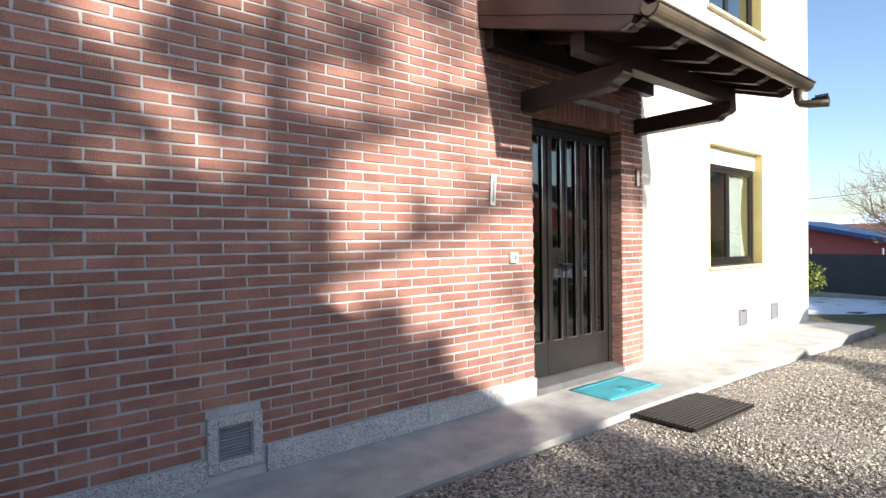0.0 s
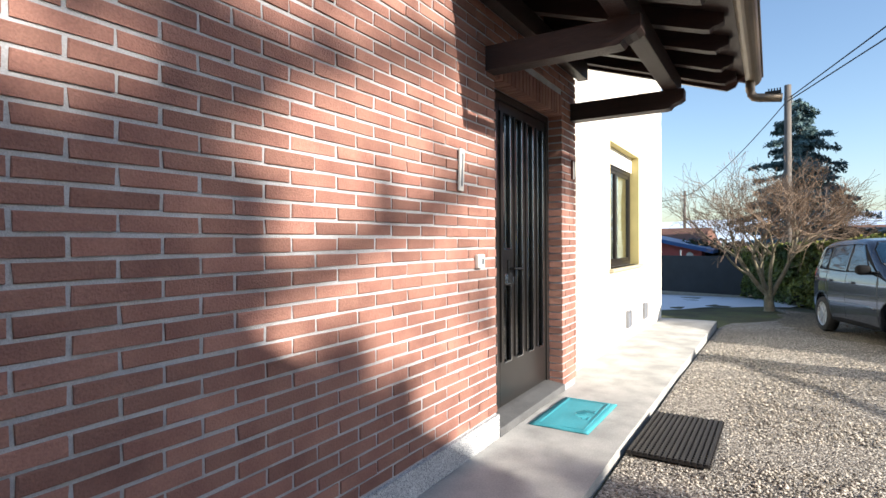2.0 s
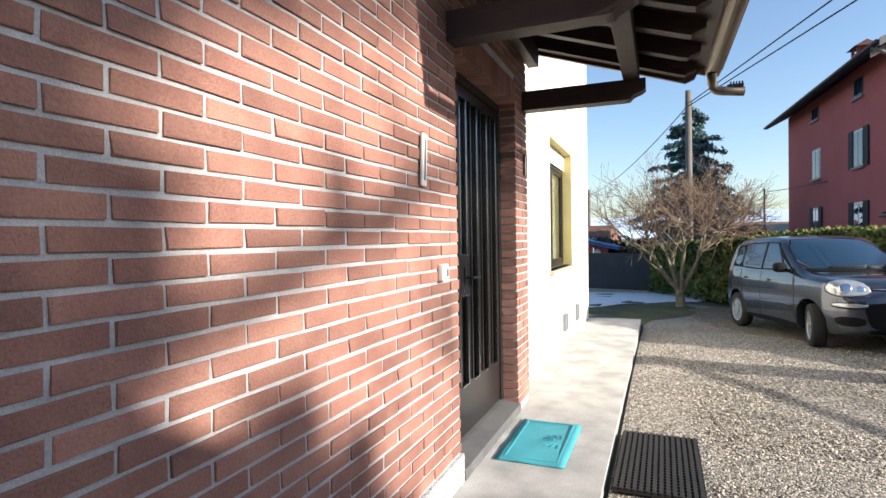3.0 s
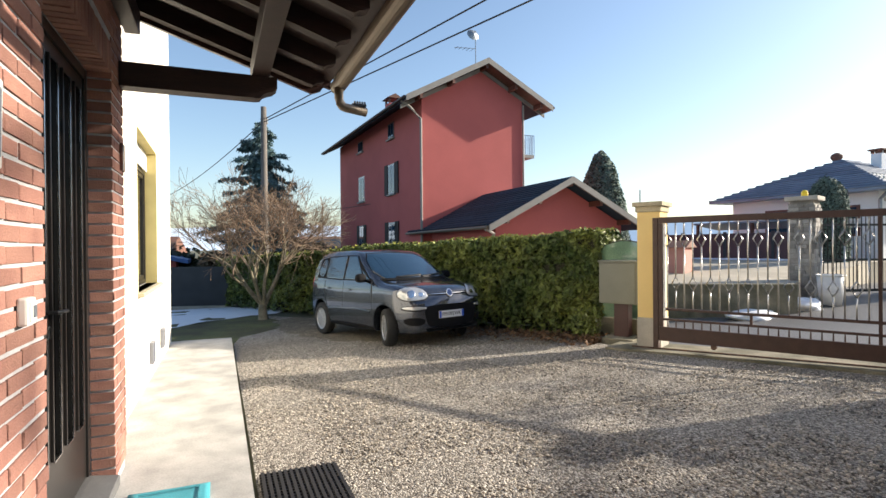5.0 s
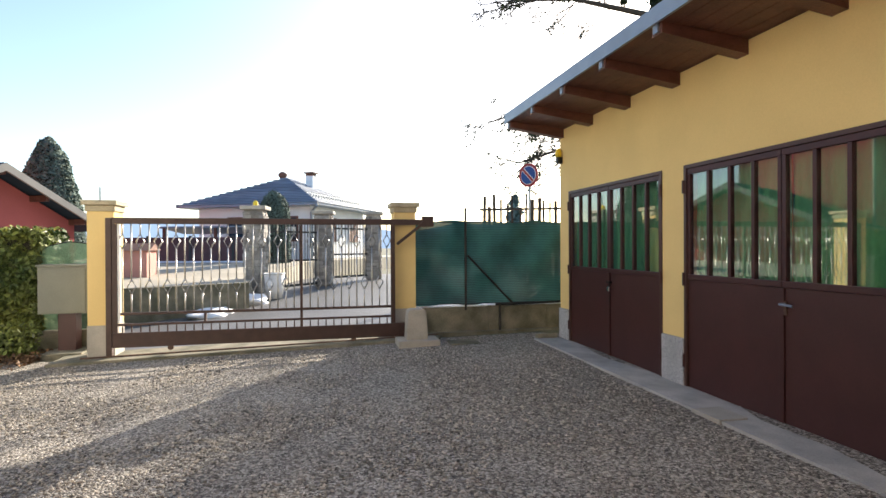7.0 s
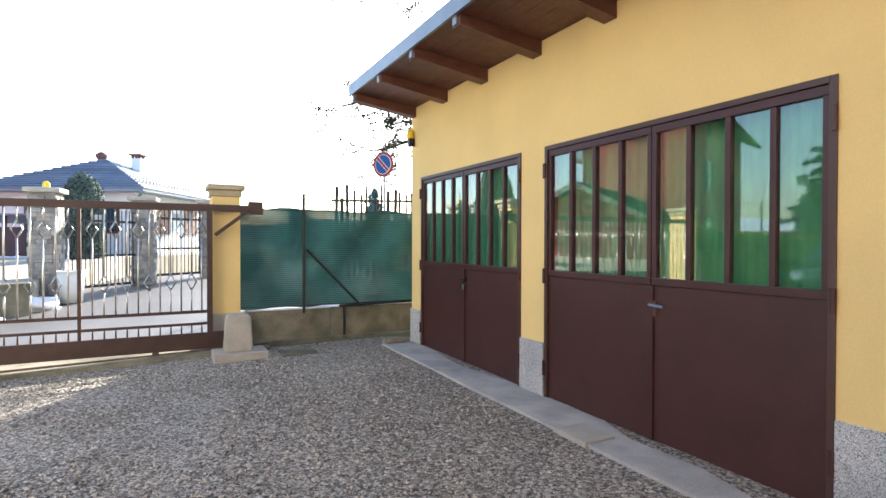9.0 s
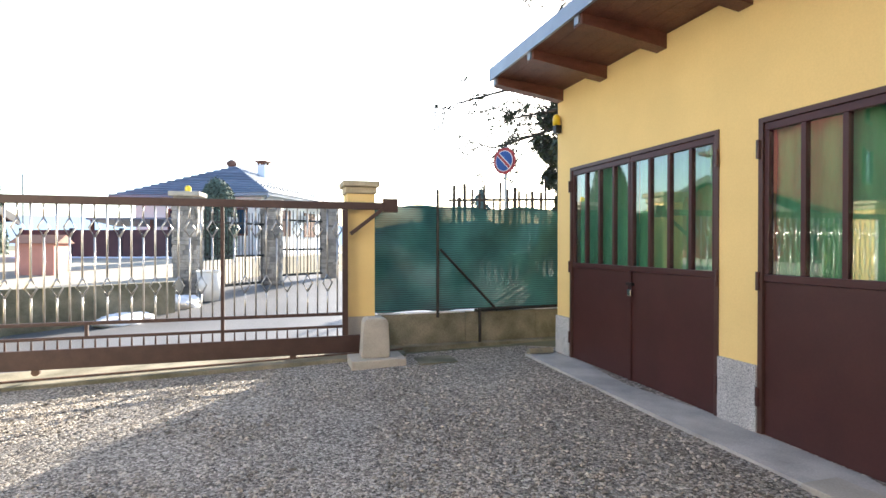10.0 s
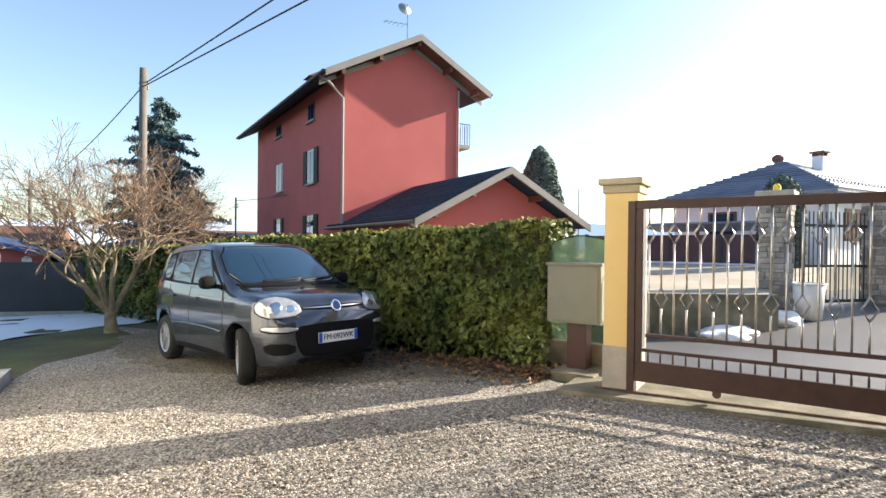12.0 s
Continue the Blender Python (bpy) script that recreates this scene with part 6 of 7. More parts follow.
    tx.parent, tx.matrix_basis = pl, pose(1.8225, 0, .50, 90, 0, 90)
    for y in (-.42, .05):
        front("wiper", [(y, 1.05), (y + 0.5, 1.075), (y + 0.5, 1.088), (y, 1.064)], BLACK, lift=0.03, rounds=0)


car()

# ---- red house and its annexe ----
RH = Matrix(((0.9986, 0.03, 0, 23.5), (0.0523, -1.02, 0, -5.08), (0, 0, 1, 0), (0, 0, 0, 1)))


def affine(bm, m):
    bmesh.ops.transform(bm, matrix=m, verts=bm.verts[:])
    return bm


def red_house():
    h = thing("red_house", pose(23.5, -5.08, -0.6), "three-storey red plastered house with a dark roof", "house")
    M = pose(-23.5, 5.08, 0.6) @ RH
    A0, A1, B0, B1 = 0.3, 14.5, 0.72, 5.9
    ez, rz, hw, V0, E0, E1 = 7.97, 10.10, 3.69, -0.4, -0.29, 7.17
    s = (rz - ez) / (hw - E0)
    roof_z = lambda b2: rz - s * abs(b2 - hw)

    def p(name, bm, m, label="", parent=h):
        return part(name, affine(bm, M), m, parent, label)
    bm = bmesh.new()
    prism(bm, [(B0, -1), (B1, -1), (B1, roof_z(B1) - 0.22), (hw, rz - 0.22), (B0, roof_z(B0) - 0.22)], "x", A0, A1)
    p("wall", bm, RENDER_RED, "dusty red plastered walls")
    for side in (0, 1):
        bm = bmesh.new()
        e = E0 if side == 0 else E1
        z0, z1 = roof_z(e), rz
        prism(bm, [(e, z0 - 0.16), (e, z0), (hw, z1), (hw, z1 - 0.16)], "x", V0, A1 + 0.6)
        r = p("roof", bm, ROOF_DARK, "dark tiled roof slope")
        bm = bmesh.new()
        prism(bm, [(e, z0 - 0.24), (e, z0 + 0.03), (hw, z1 + 0.03), (hw, z1 - 0.24)], "x", V0 - 0.06, V0)
        p("bargeboard", bm, BARGE, "grey roof edge board")
        bm = bmesh.new()
        cyl(bm, (V0, e + (-0.07 if side == 0 else 0.07), z0 - 0.06), (A1 + 0.6, e + (-0.07 if side == 0 else 0.07), z0 - 0.06), 0.07, 10)
        p("gutter", bm, WOOD_DARK)
        bm = bmesh.new()
        prism(bm, [(e, z0 - 0.19), (e, z0 - 0.162), (hw, z1 - 0.162), (hw, z1 - 0.19)], "x", V0 + 0.01, A0)
        p("soffit", bm, WOOD_BROWN, "brown boarded soffit")
        bm = bmesh.new()
        prism(bm, [(hw, z1 - 0.42), (hw, z1 - 0.23), (e, z0 - 0.23), (e, z0 - 0.42)], "x", A0 - 0.035, A0 - 0.001)
        p("verge_trim", bm, BARGE, "pale trim under the verge")
    for b2 in (0.45, 2.0, hw, 5.2, 6.6):
        bm = bmesh.new()
        box(bm, V0 + 0.08, A0, b2 - 0.07, b2 + 0.07, roof_z(b2) - 0.42, roof_z(b2) - 0.19)
        p("purlin_end", bm, WOOD_BROWN)
    bm = bmesh.new()
    tube(bm, [(0.1, E0 - 0.05, ez - 0.1), (0.12, 0.1, ez - 0.35), (A0 - 0.06, B0 - 0.08, ez - 0.8), (A0 - 0.06, B0 - 0.08, 0)], 0.06, 8)
    p("downpipe", bm, BARGE)
    bm = bmesh.new()
    tube(bm, [(A0 - 0.06, B1 + 0.02, 8.3), (A0 - 0.06, B1 + 0.02, 0)], 0.05, 8)
    p("downpipe", bm, BARGE)
    # windows on the shaded long side
    def win(a0, a1, z0, z1, shutters, frame_m=WHITE_PAINT):
        y = B0
        bm = boxes((a0, a1, y - 0.03, y + 0.05, z0, z1))
        w = p("window", bm, frame_m)
        p("pane", boxes((a0 + 0.08, (a0 + a1) / 2 - 0.04, y - 0.045, y - 0.028, z0 + 0.08, z1 - 0.08), ((a0 + a1) / 2 + 0.04, a1 - 0.08, y - 0.045, y - 0.028, z0 + 0.08, z1 - 0.08)), CAR_GLASS, "", w)
        p("sill", boxes((a0 - 0.1, a1 + 0.1, y - 0.12, y, z0 - 0.08, z0)), BARGE, "", w)
        if shutters:
            ws = (a1 - a0) * 0.5
            p("shutter", boxes((a0 - ws, a0 - 0.02, y - 0.07, y - 0.02, z0 - 0.02, z1 + 0.02)), SHUTTER, "dark brown shutter", w)
            p("shutter", boxes((a1 + 0.02, a1 + ws, y - 0.07, y - 0.02, z0 - 0.02, z1 + 0.02)), SHUTTER, "dark brown shutter", w)
    win(3.75, 4.75, 4.18, 5.72, True)
    win(8.95, 10.1, 4.2, 5.7, False)
    win(3.75, 4.75, 0.9, 2.72, True)
    win(9.1, 10.0, 0.9, 2.75, True)
    win(3.85, 4.75, 7.05, 7.85, False, FRAME_BROWN)
    win(9.2, 10.2, 7.2, 7.85, False, FRAME_BROWN)
    p("chimney", boxes((6.2, 6.9, 1.3, 1.9, 8.3, 9.45)), RENDER_RED, "small brick chimney")
    bm = bmesh.new()
    for k in range(4):
        box(bm, 6.2 + (k % 2) * 0.6, 6.3 + (k % 2) * 0.6, 1.3 + (k // 2) * 0.5, 1.4 + (k // 2) * 0.5, 9.45, 9.7)
    prism(bm, [(1.15, 9.7), (2.05, 9.7), (1.6, 9.95)], "x", 6.05, 7.05)
    p("chimney_cap", bm, ROOF_BROWN)
    b0 = p("balcony", boxes((A0 + 0.1, A0 + 1.5, B1, B1 + 0.75, 5.80, 5.95)), BARGE, "small balcony with iron rail")
    bm = bmesh.new()
    for k in range(8):
        cyl(bm, (A0 + 0.1, B1 + 0.05 + k * 0.1, 5.95), (A0 + 0.1, B1 + 0.05 + k * 0.1, 6.9), 0.012, 5)
        cyl(bm, (A0 + 0.1 + k * 0.2, B1 + 0.74, 5.95), (A0 + 0.1 + k * 0.2, B1 + 0.74, 6.9), 0.012, 5)
    cyl(bm, (A0 + 0.1, B1, 6.9), (A0 + 0.1, B1 + 0.75, 6.9), 0.02, 6)
    p("railing", bm, BLUE_SHADE, "", b0)
    bm = bmesh.new()
    cyl(bm, (0.8, hw, rz), (0.8, hw, rz + 1.7), 0.025, 6)
    cyl(bm, (0.8, hw - 1.1, rz + 0.75), (0.8, hw, rz + 0.85), 0.015, 5)
    for k in range(5):
        cyl(bm, (0.6, hw - 1.0 + k * 0.2, rz + 0.76), (1.0, hw - 1.0 + k * 0.2, rz + 0.76), 0.01, 4)
    p("aerial", bm, GREY_METAL, "roof television aerial")
    bm = bmesh.new()
    bmesh.ops.create_cone(bm, cap_ends=True, segments=16, radius1=0.3, radius2=0.05, depth=0.12, matrix=pose(0.72, hw - 0.15, rz + 1.5, 0, -70, 0))
    p("dish", bm, GREY_METAL)


red_house()


def annexe():
    ox, oy = 17.05, -8.98
    t = thing("annexe", pose(ox, oy, -0.5), "low red plastered annexe with a dark tiled roof", "house")
    Z = 0.5
    ez, rz, hw, L = 2.12 + Z, 3.87 + Z, 3.35, 8.4
    s = (rz - ez) / hw
    bm = bmesh.new()
    prism(bm, [(-2.75, -0.5), (2.75, -0.5), (2.75, rz - s * 2.75 - 0.16), (0, rz - 0.16), (-2.75, rz - s * 2.75 - 0.16)], "x", 0.7, L)
    part("wall", bm, RENDER_RED, t, "red plastered walls")
    for sg in (1, -1):
        bm = bmesh.new()
        prism(bm, [(sg * hw, ez - 0.1), (sg * hw, ez), (0, rz), (0, rz - 0.1)], "x", 0.0, L)
        r = part("roof", bm, ROOF_DARK, t, "dark tiled roof slope")
        bm = bmesh.new()
        prism(bm, [(sg * (hw + 0.02), ez - 0.2), (sg * (hw + 0.02), ez + 0.03), (0, rz + 0.03), (0, rz - 0.2)], "x", -0.08, 0.0)
        part("bargeboard", bm, BARGE, t, "grey roof edge board")
        if sg > 0:
            me = None
            for i in range(17):
                f = (i + 0.5) / 17
                bm = bmesh.new()
                n2 = 42
                for k in range(n2):
                    x0 = L * k / n2
                    box(bm, x0 + 0.012, x0 + L / n2 - 0.012, -0.115, 0.105, 0.0, 0.05)
                ob = part("tile_row", bm, ROOF_DARK, r)
                ob["kind"] = "stuff"
                ob.matrix_basis = pose(0, sg * hw * (1 - f), ez + (rz - ez) * f + 0.004, -math.degrees(math.atan(s)) + 6, 0, 0)
    bm = bmesh.new()
    cyl(bm, (0, hw + 0.07, ez - 0.05), (L, hw + 0.07, ez - 0.05), 0.06, 8)
    part("gutter", bm, GUTTER, t)
    bm = bmesh.new()
    tube(bm, [(0.2, hw + 0.05, ez - 0.1), (0.5, 2.9, ez - 0.25), (0.75, 2.85, ez - 0.4), (0.75, 2.85, 0)], 0.05, 8)
    part("downpipe", bm, BARGE, t)
    for b2 in (-2.6, -1.3, 0, 1.3, 2.6):
        part("purlin_end", boxes((0.05, 0.7, b2 - 0.06, b2 + 0.06, rz - s * abs(b2) - 0.3, rz - s * abs(b2) - 0.11)), WOOD_BROWN, t)
    for x in (2.5, 5.0):
        part("window", boxes((x, x + 1.0, 2.74, 2.80, 1.4, 2.2)), CAR_GLASS, t, "dark window")


annexe()

# ---- villa across the lane ----


def villa():
    x0, x1, y0, y1 = 12.9, 18.8, -25.0, -19.1
    t = thing("villa", pose((x0 + x1) / 2, (y0 + y1) / 2, -0.3), "pale one-storey villa with a blue-grey hipped roof", "house")
    M = pose(-(x0 + x1) / 2, -(y0 + y1) / 2, 0.3)

    def p(name, bm, m, label="", parent=t):
        return part(name, affine(bm, M), m, parent, label)
    p("wall", boxes((x0, x1, y0, y1, -0.5, 3.3)), VILLA_WALL, "pale plastered walls")
    bm = bmesh.new()
    o = 0.7
    e = [(x0 - o, y0 - o), (x1 + o, y0 - o), (x1 + o, y1 + o), (x0 - o, y1 + o)]
    lo = [bm.verts.new((x, y, 3.29)) for x, y in e]
    up = [bm.verts.new((x, y, 3.40)) for x, y in e]
    r0, r1 = bm.verts.new((15.75, -22.5, 5.0)), bm.verts.new((15.75, -21.8, 5.0))
    bm.faces.new(lo[::-1])
    for i in range(4):
        bm.faces.new((lo[i], lo[(i + 1) % 4], up[(i + 1) % 4], up[i]))
    bm.faces.new((up[0], up[1], r0))
    bm.faces.new((up[1], up[2], r1, r0))
    bm.faces.new((up[2], up[3], r1))
    bm.faces.new((up[3], up[0], r0, r1))
    roof = p("roof", bm, ROOF_SLATE, "blue-grey tiled hip roof")
    # courses of tiles on the two slopes that face the lane
    for corner_a, corner_b, ra, rb in ((Vector((x1 + o, y1 + o, 3.40)), Vector((x0 - o, y1 + o, 3.40)), Vector((15.75, -21.8, 5.0)), Vector((15.75, -21.8, 5.0))), (Vector((x0 - o, y1 + o, 3.40)), Vector((x0 - o, y0 - o, 3.40)), Vector((15.75, -21.8, 5.0)), Vector((15.75, -22.5, 5.0)))):
        for k in range(16):
            f = k / 16
            bm = bmesh.new()
            a, b2 = corner_a.lerp(ra, f), corner_b.lerp(rb, f)
            tube(bm, [a + Vector((0, 0, 0.02)), b2 + Vector((0, 0, 0.02))], 0.035, 4)
            p("tile_course", bm, ROOF_SLATE, "", roof)
    p("chimney", boxes((14.53, 14.93, -22.7, -22.3, 4.2, 5.12), bevel=0.02), VILLA_WALL, "white plastered chimney")
    bm = bmesh.new()
    for k in range(4):
        box(bm, 14.53 + (k % 2) * 0.3, 14.63 + (k % 2) * 0.3, -22.7 + (k // 2) * 0.3, -22.6 + (k // 2) * 0.3, 5.12, 5.24)
    box(bm, 14.45, 15.01, -22.78, -22.22, 5.24, 5.31, bevel=0.01)
    p("chimney_cap", bm, ROOF_BROWN)
    bm = bmesh.new()
    tube(bm, [(16.25, -22.3, 4.7), (16.25, -22.3, 5.03), (16.25, -22.3, 5.06), (16.25, -22.3, 5.16), (16.25, -22.3, 5.27), (16.25, -22.3, 5.36), (16.25, -22.3, 5.4)], [0.1, 0.1, 0.16, 0.23, 0.23, 0.13, 0.02], 12)
    p("cowl", bm, ROOF_BROWN, "round clay chimney cowl")
    # rows of snow guards low on the sunny slope
    for k in range(3):
        for i in range(22):
            bm = bmesh.new()
            q = 0.14 + 0.09 * k
            a = Vector((x0 - o, y1 + o, 3.40)).lerp(Vector((15.75, -21.8, 5.0)), q)
            b2 = Vector((x0 - o, y0 - o, 3.40)).lerp(Vector((15.75, -22.5, 5.0)), q)
            c = a.lerp(b2, (i + 0.5 + 0.5 * (k % 2)) / 23)
            box(bm, c.x - 0.03, c.x + 0.03, c.y - 0.07, c.y + 0.07, c.z + 0.02, c.z + 0.09)
            p("snow_guard", bm, GREY_METAL, "", roof)
    for wx in (14.1, 16.6):
        w = p("window", boxes((wx - 0.6, wx + 0.6, y1, y1 + 0.05, 1.7, 2.85)), WOOD_BROWN)
        p("pane", boxes((wx - 0.5, wx + 0.5, y1 + 0.05, y1 + 0.06, 1.78, 2.77)), CAR_GLASS, "", w)
    for wy in (-21.0, -23.6):
        p("window", boxes((x0 - 0.05, x0, wy - 0.6, wy + 0.6, 1.7, 2.85)), WOOD_BROWN)
    bm = bmesh.new()
    tube(bm, [(x0 - 0.7, y1 + 0.7, 3.25), (x0 - 0.1, y1 + 0.1, 3.0), (x0 - 0.08, y1 + 0.08, 0)], 0.06, 8)
    p("downpipe", bm, GREY_METAL)


villa()


def stone_pillar(x, y, h, m_label):
    t = thing("stone_pillar", pose(x, y, ground_z(x, y), 0, 0, 20), m_label, "pillar", "stone pillars")
    part("core", boxes((-0.23, 0.23, -0.23, 0.23, -0.2, h - 0.10)), STONE, t)
    part("cap", boxes((-0.32, 0.32, -0.32, 0.32, h - 0.10, h), bevel=0.02), CONCRETE_BLOCK, t, "flat concrete cap")
    rn = random.Random(int(x * 100))
    for face in range(4):
        z = 0.0
        while z < h - 0.2:
            hh = min(rn.uniform(0.06, 0.13), h - 0.15 - z)
            a = -0.25
            while a < 0.23:
                ww = min(rn.uniform(0.09, 0.24), 0.25 - a)
                if ww > 0.05 and hh > 0.04:
                    bm = bmesh.new()
                    box(bm, a + 0.004, a + ww - 0.004, -0.23 - rn.uniform(0.01, 0.05), -0.226, z + 0.004, z + hh - 0.004, bevel=0.008, m=pose(0, 0, 0, 0, 0, face * 90))
                    part("stone", bm, STONE, t)
                a += ww
            z += hh
    return t


stone_pillar(9.15, -9.45, 2.32, "rubble stone gate pillar with a yellow lamp on its cap")
stone_pillar(8.55, -12.0, 2.2, "rubble stone gate pillar with a flat cap")
stone_pillar(7.75, -13.95, 2.2, "rubble stone gate pillar with a flat cap")
bm = bmesh.new()
tube(bm, [(0, 0, 0), (0, 0, 0.11), (0, 0, 0.15)], [0.07, 0.065, 0.03], 12)
solid("beacon_lamp", bm, YELLOW_LAMP, pose(9.15, -9.45, ground_z(9.15, -9.45) + 2.32), "yellow flashing beacon on the stone pillar", "lamp")


def iron_gate(p, q, h, n, label):
    p, q = Vector((*p, 0)), Vector((*q, 0))
    L = (q - p).length
    a = math.degrees(math.atan2(q.y - p.y, q.x - p.x))
    t = thing("iron_gate", pose(p.x, p.y, ground_z(p.x, p.y), 0, 0, a), label, "gate", "black iron gates")
    part("rail", boxes((0, L, -0.02, 0.02, 0.15, 0.21)), BLACK, t)
    part("rail", boxes((0, L, -0.02, 0.02, 0.85, 0.90)), BLACK, t)
    part("rail", boxes((0, L, -0.02, 0.02, h - 0.3, h - 0.25)), BLACK, t)
    bm = bmesh.new()
    cyl(bm, (0, 0, 0.15), (0, 0, h), 0.012, 5)
    me = finish("bar", bm, BLACK)
    for k in range(n):
        ob = new("bar", me)
        ob.parent, ob.location = t, (L * (k + 0.5) / n, 0, 0)
    part("notice_plate", boxes((L * 0.5 - 0.16, L * 0.5 + 0.16, 0.021, 0.03, 1.62, 1.82)), WHITE_PAINT, t, "white notice plate")


iron_gate((9.08, -9.75), (8.62, -11.7), 1.95, 18, "black iron double gate between stone pillars")
iron_gate((8.45, -12.28), (7.85, -13.66), 1.95, 12, "black iron side gate between stone pillars")
bm = bmesh.new()
TERRACE = [(10.2, -4.3), (8.28, -7.6), (9.45, -9.9), (10.9, -15.0), (11.5, -30), (40, -30), (40, -8), (16, -1.8)]
rise = [0.6, 0.6, 0.62, 0.88, 0.9, 0.9, 0.9, 0.6]
up = [bm.verts.new((x, y, z)) for (x, y), z in zip(TERRACE, rise)]
dn = [bm.verts.new((x, y, -0.5)) for x, y in TERRACE]
bm.faces.new(up)
for i in range(8):
    bm.faces.new((up[i], dn[i], dn[(i + 1) % 8], up[(i + 1) % 8]))
bmesh.ops.triangulate(bm, faces=[f for f in bm.faces if len(f.verts) > 4])
bmesh.ops.recalc_face_normals(bm, faces=bm.faces[:])
solid("forecourt", bm, PATH_PALE, None, "pale dry terrace behind the retaining wall", "ground", "structure")
snow_bm = bmesh.new()
bmesh.ops.create_grid(snow_bm, x_segments=60, y_segments=8, size=1.0)
for v in snow_bm.verts:
    v.co = Vector((v.co.x * 3.4, v.co.y * 0.55 + 0.3 * noise.noise((v.co.x * 4, 0, 2)), 0.07 * (1 - v.co.y ** 2) + 0.05 * noise.noise((v.co.x * 9, v.co.y * 3, 1)) - 0.02))
solid("snow_strip", snow_bm, SNOW, pose(15.6, -14.6, 0.87, 0, 0, 12), "strip of old snow at the terrace edge", "snow", smooth=True)
b = thing("boundary_fence", pose(12.5, -15.7, 0.86, 0, 0, 12), "dark maroon boundary screen behind the terrace", "fence")
for k in range(4):
    part("panel", boxes((k * 1.7 + 0.05, k * 1.7 + 1.65, -0.03, 0.03, 0.06, 0.98), bevel=0.01), FENCE_MAROON, b)
for k in range(5):
    part("post", boxes((k * 1.7 - 0.05, k * 1.7 + 0.05, -0.05, 0.05, -0.3, 1.04), bevel=0.008), DARK_SCREEN, b)
b = thing("carport", pose(16.2, -17.2, 0.85, 0, 0, 8), "low carport with a blue-grey sheet roof", "carport")
bm = bmesh.new()
prism(bm, [(-0.9, 1.2), (0.9, 1.42), (0.9, 1.48), (-0.9, 1.26)], "x", -2.6, 2.2)
part("roof", bm, ROOF_SLATE, b)
for x in (-2.5, -0.3, 2.0):
    part("post", boxes((x, x + 0.1, 0.7, 0.8, 0, 1.41)), WOOD_BROWN, b)
b = thing("meter_kiosk", pose(12.25, -8.8, 0.5, 0, 0, 27.9), "small red plastered kiosk with a brown cap", "kiosk")
# Paler than the house plaster: the sunlit face's brightness is in the colour.
part("body", boxes((-0.35, 0.35, -0.42, 0.42, -0.2, 0.86)), mat("sunlit_pink_plaster", (0.52, 0.26, 0.22), 0.9, var=0.15, scale=3), b)
bm = bmesh.new()
prism(bm, [(-0.52, 0.86), (0.52, 0.86), (0, 1.05)], "x", -0.44, 0.44)
part("roof", bm, ROOF_BROWN, b)
bm = bmesh.new()
box(bm, 0, 4.0, -0.1, 0.1, -0.4, 0.75)
solid("retaining_wall", bm, CONCRETE_OLD, pose(8.2, -7.72, -0.1, 0, 0, 59.5), "low dark retaining wall beside the lane", "wall", "structure")


def snow_heap(x, y, rx, ry, h, seed, label):
    bm = bmesh.new()
    bmesh.ops.create_icosphere(bm, subdivisions=4, radius=1.0)
    for v in bm.verts:
        k = 1 + 0.35 * noise.noise(v.co * 1.7 + Vector((seed, 0, 0))) + 0.12 * noise.noise(v.co * 5 + Vector((seed, 0, 0)))
        v.co = Vector((v.co.x * rx * k, v.co.y * ry * k, max(-0.05, v.co.z * h * k)))
    return solid("snow_mound", bm, SNOW, pose(x, y, ground_z(x, y)), label, "snow", smooth=True)


snow_heap(8.45, -8.3, 0.42, 0.34, 0.2, 3, "shovelled snow heap beside the white bin")
snow_heap(8.35, -6.75, 0.35, 0.55, 0.13, 8, "flat grey snow heap at the lane's edge")
b = thing("plant_tub", pose(8.35, -9.04, ground_z(8.35, -9.04) - 0.01), "tall white plastic tub standing by the lane", "tub")
bm = bmesh.new()
tube(bm, [(0, 0, 0), (0, 0, 0.62)], [0.19, 0.25], 24)
part("tub", bm, WHITE_PAINT, b, smooth=True)
bm = bmesh.new()
tube(bm, [(0.25 * math.cos(a), 0.25 * math.sin(a), 0.62) for a in [2 * math.pi * i / 24 for i in range(25)]], 0.018, 6)
part("rim", bm, WHITE_PAINT, b)

# ---- road sign and palings ----
b = thing("no_parking_sign", pose(2.34, -11.15, 0.1, 0, 0, -32), "round blue and red no-parking sign on a grey post", "road sign")
bm = bmesh.new()
cyl(bm, (0, -0.04, 0), (0, -0.04, 3.45), 0.03, 10)
part("post", bm, GREY_METAL, b)
bm = bmesh.new()
cyl(bm, (0, -0.005, 3.13), (0, 0.01, 3.13), 0.30, 48)
disc = part("disc", bm, SIGN_RED, b, "red rim")
bm = bmesh.new()
cyl(bm, (0, 0.008, 3.13), (0, 0.016, 3.13), 0.235, 48)
part("white_ring", bm, WHITE_PAINT, disc)
bm = bmesh.new()
cyl(bm, (0, 0.012, 3.13), (0, 0.022, 3.13), 0.222, 48)
part("field", bm, SIGN_BLUE, disc, "blue field")
bm = bmesh.new()
box(bm, -0.225, 0.225, 0.018, 0.026, -0.045, 0.045, m=pose(0, 0, 3.13, 0, -45, 0))
part("white_edge", bm, WHITE_PAINT, disc)
bm = bmesh.new()
box(bm, -0.222, 0.222, 0.02, 0.031, -0.03, 0.03, m=pose(0, 0, 3.13, 0, -45, 0))
part("bar", bm, SIGN_RED, disc, "red diagonal bar")


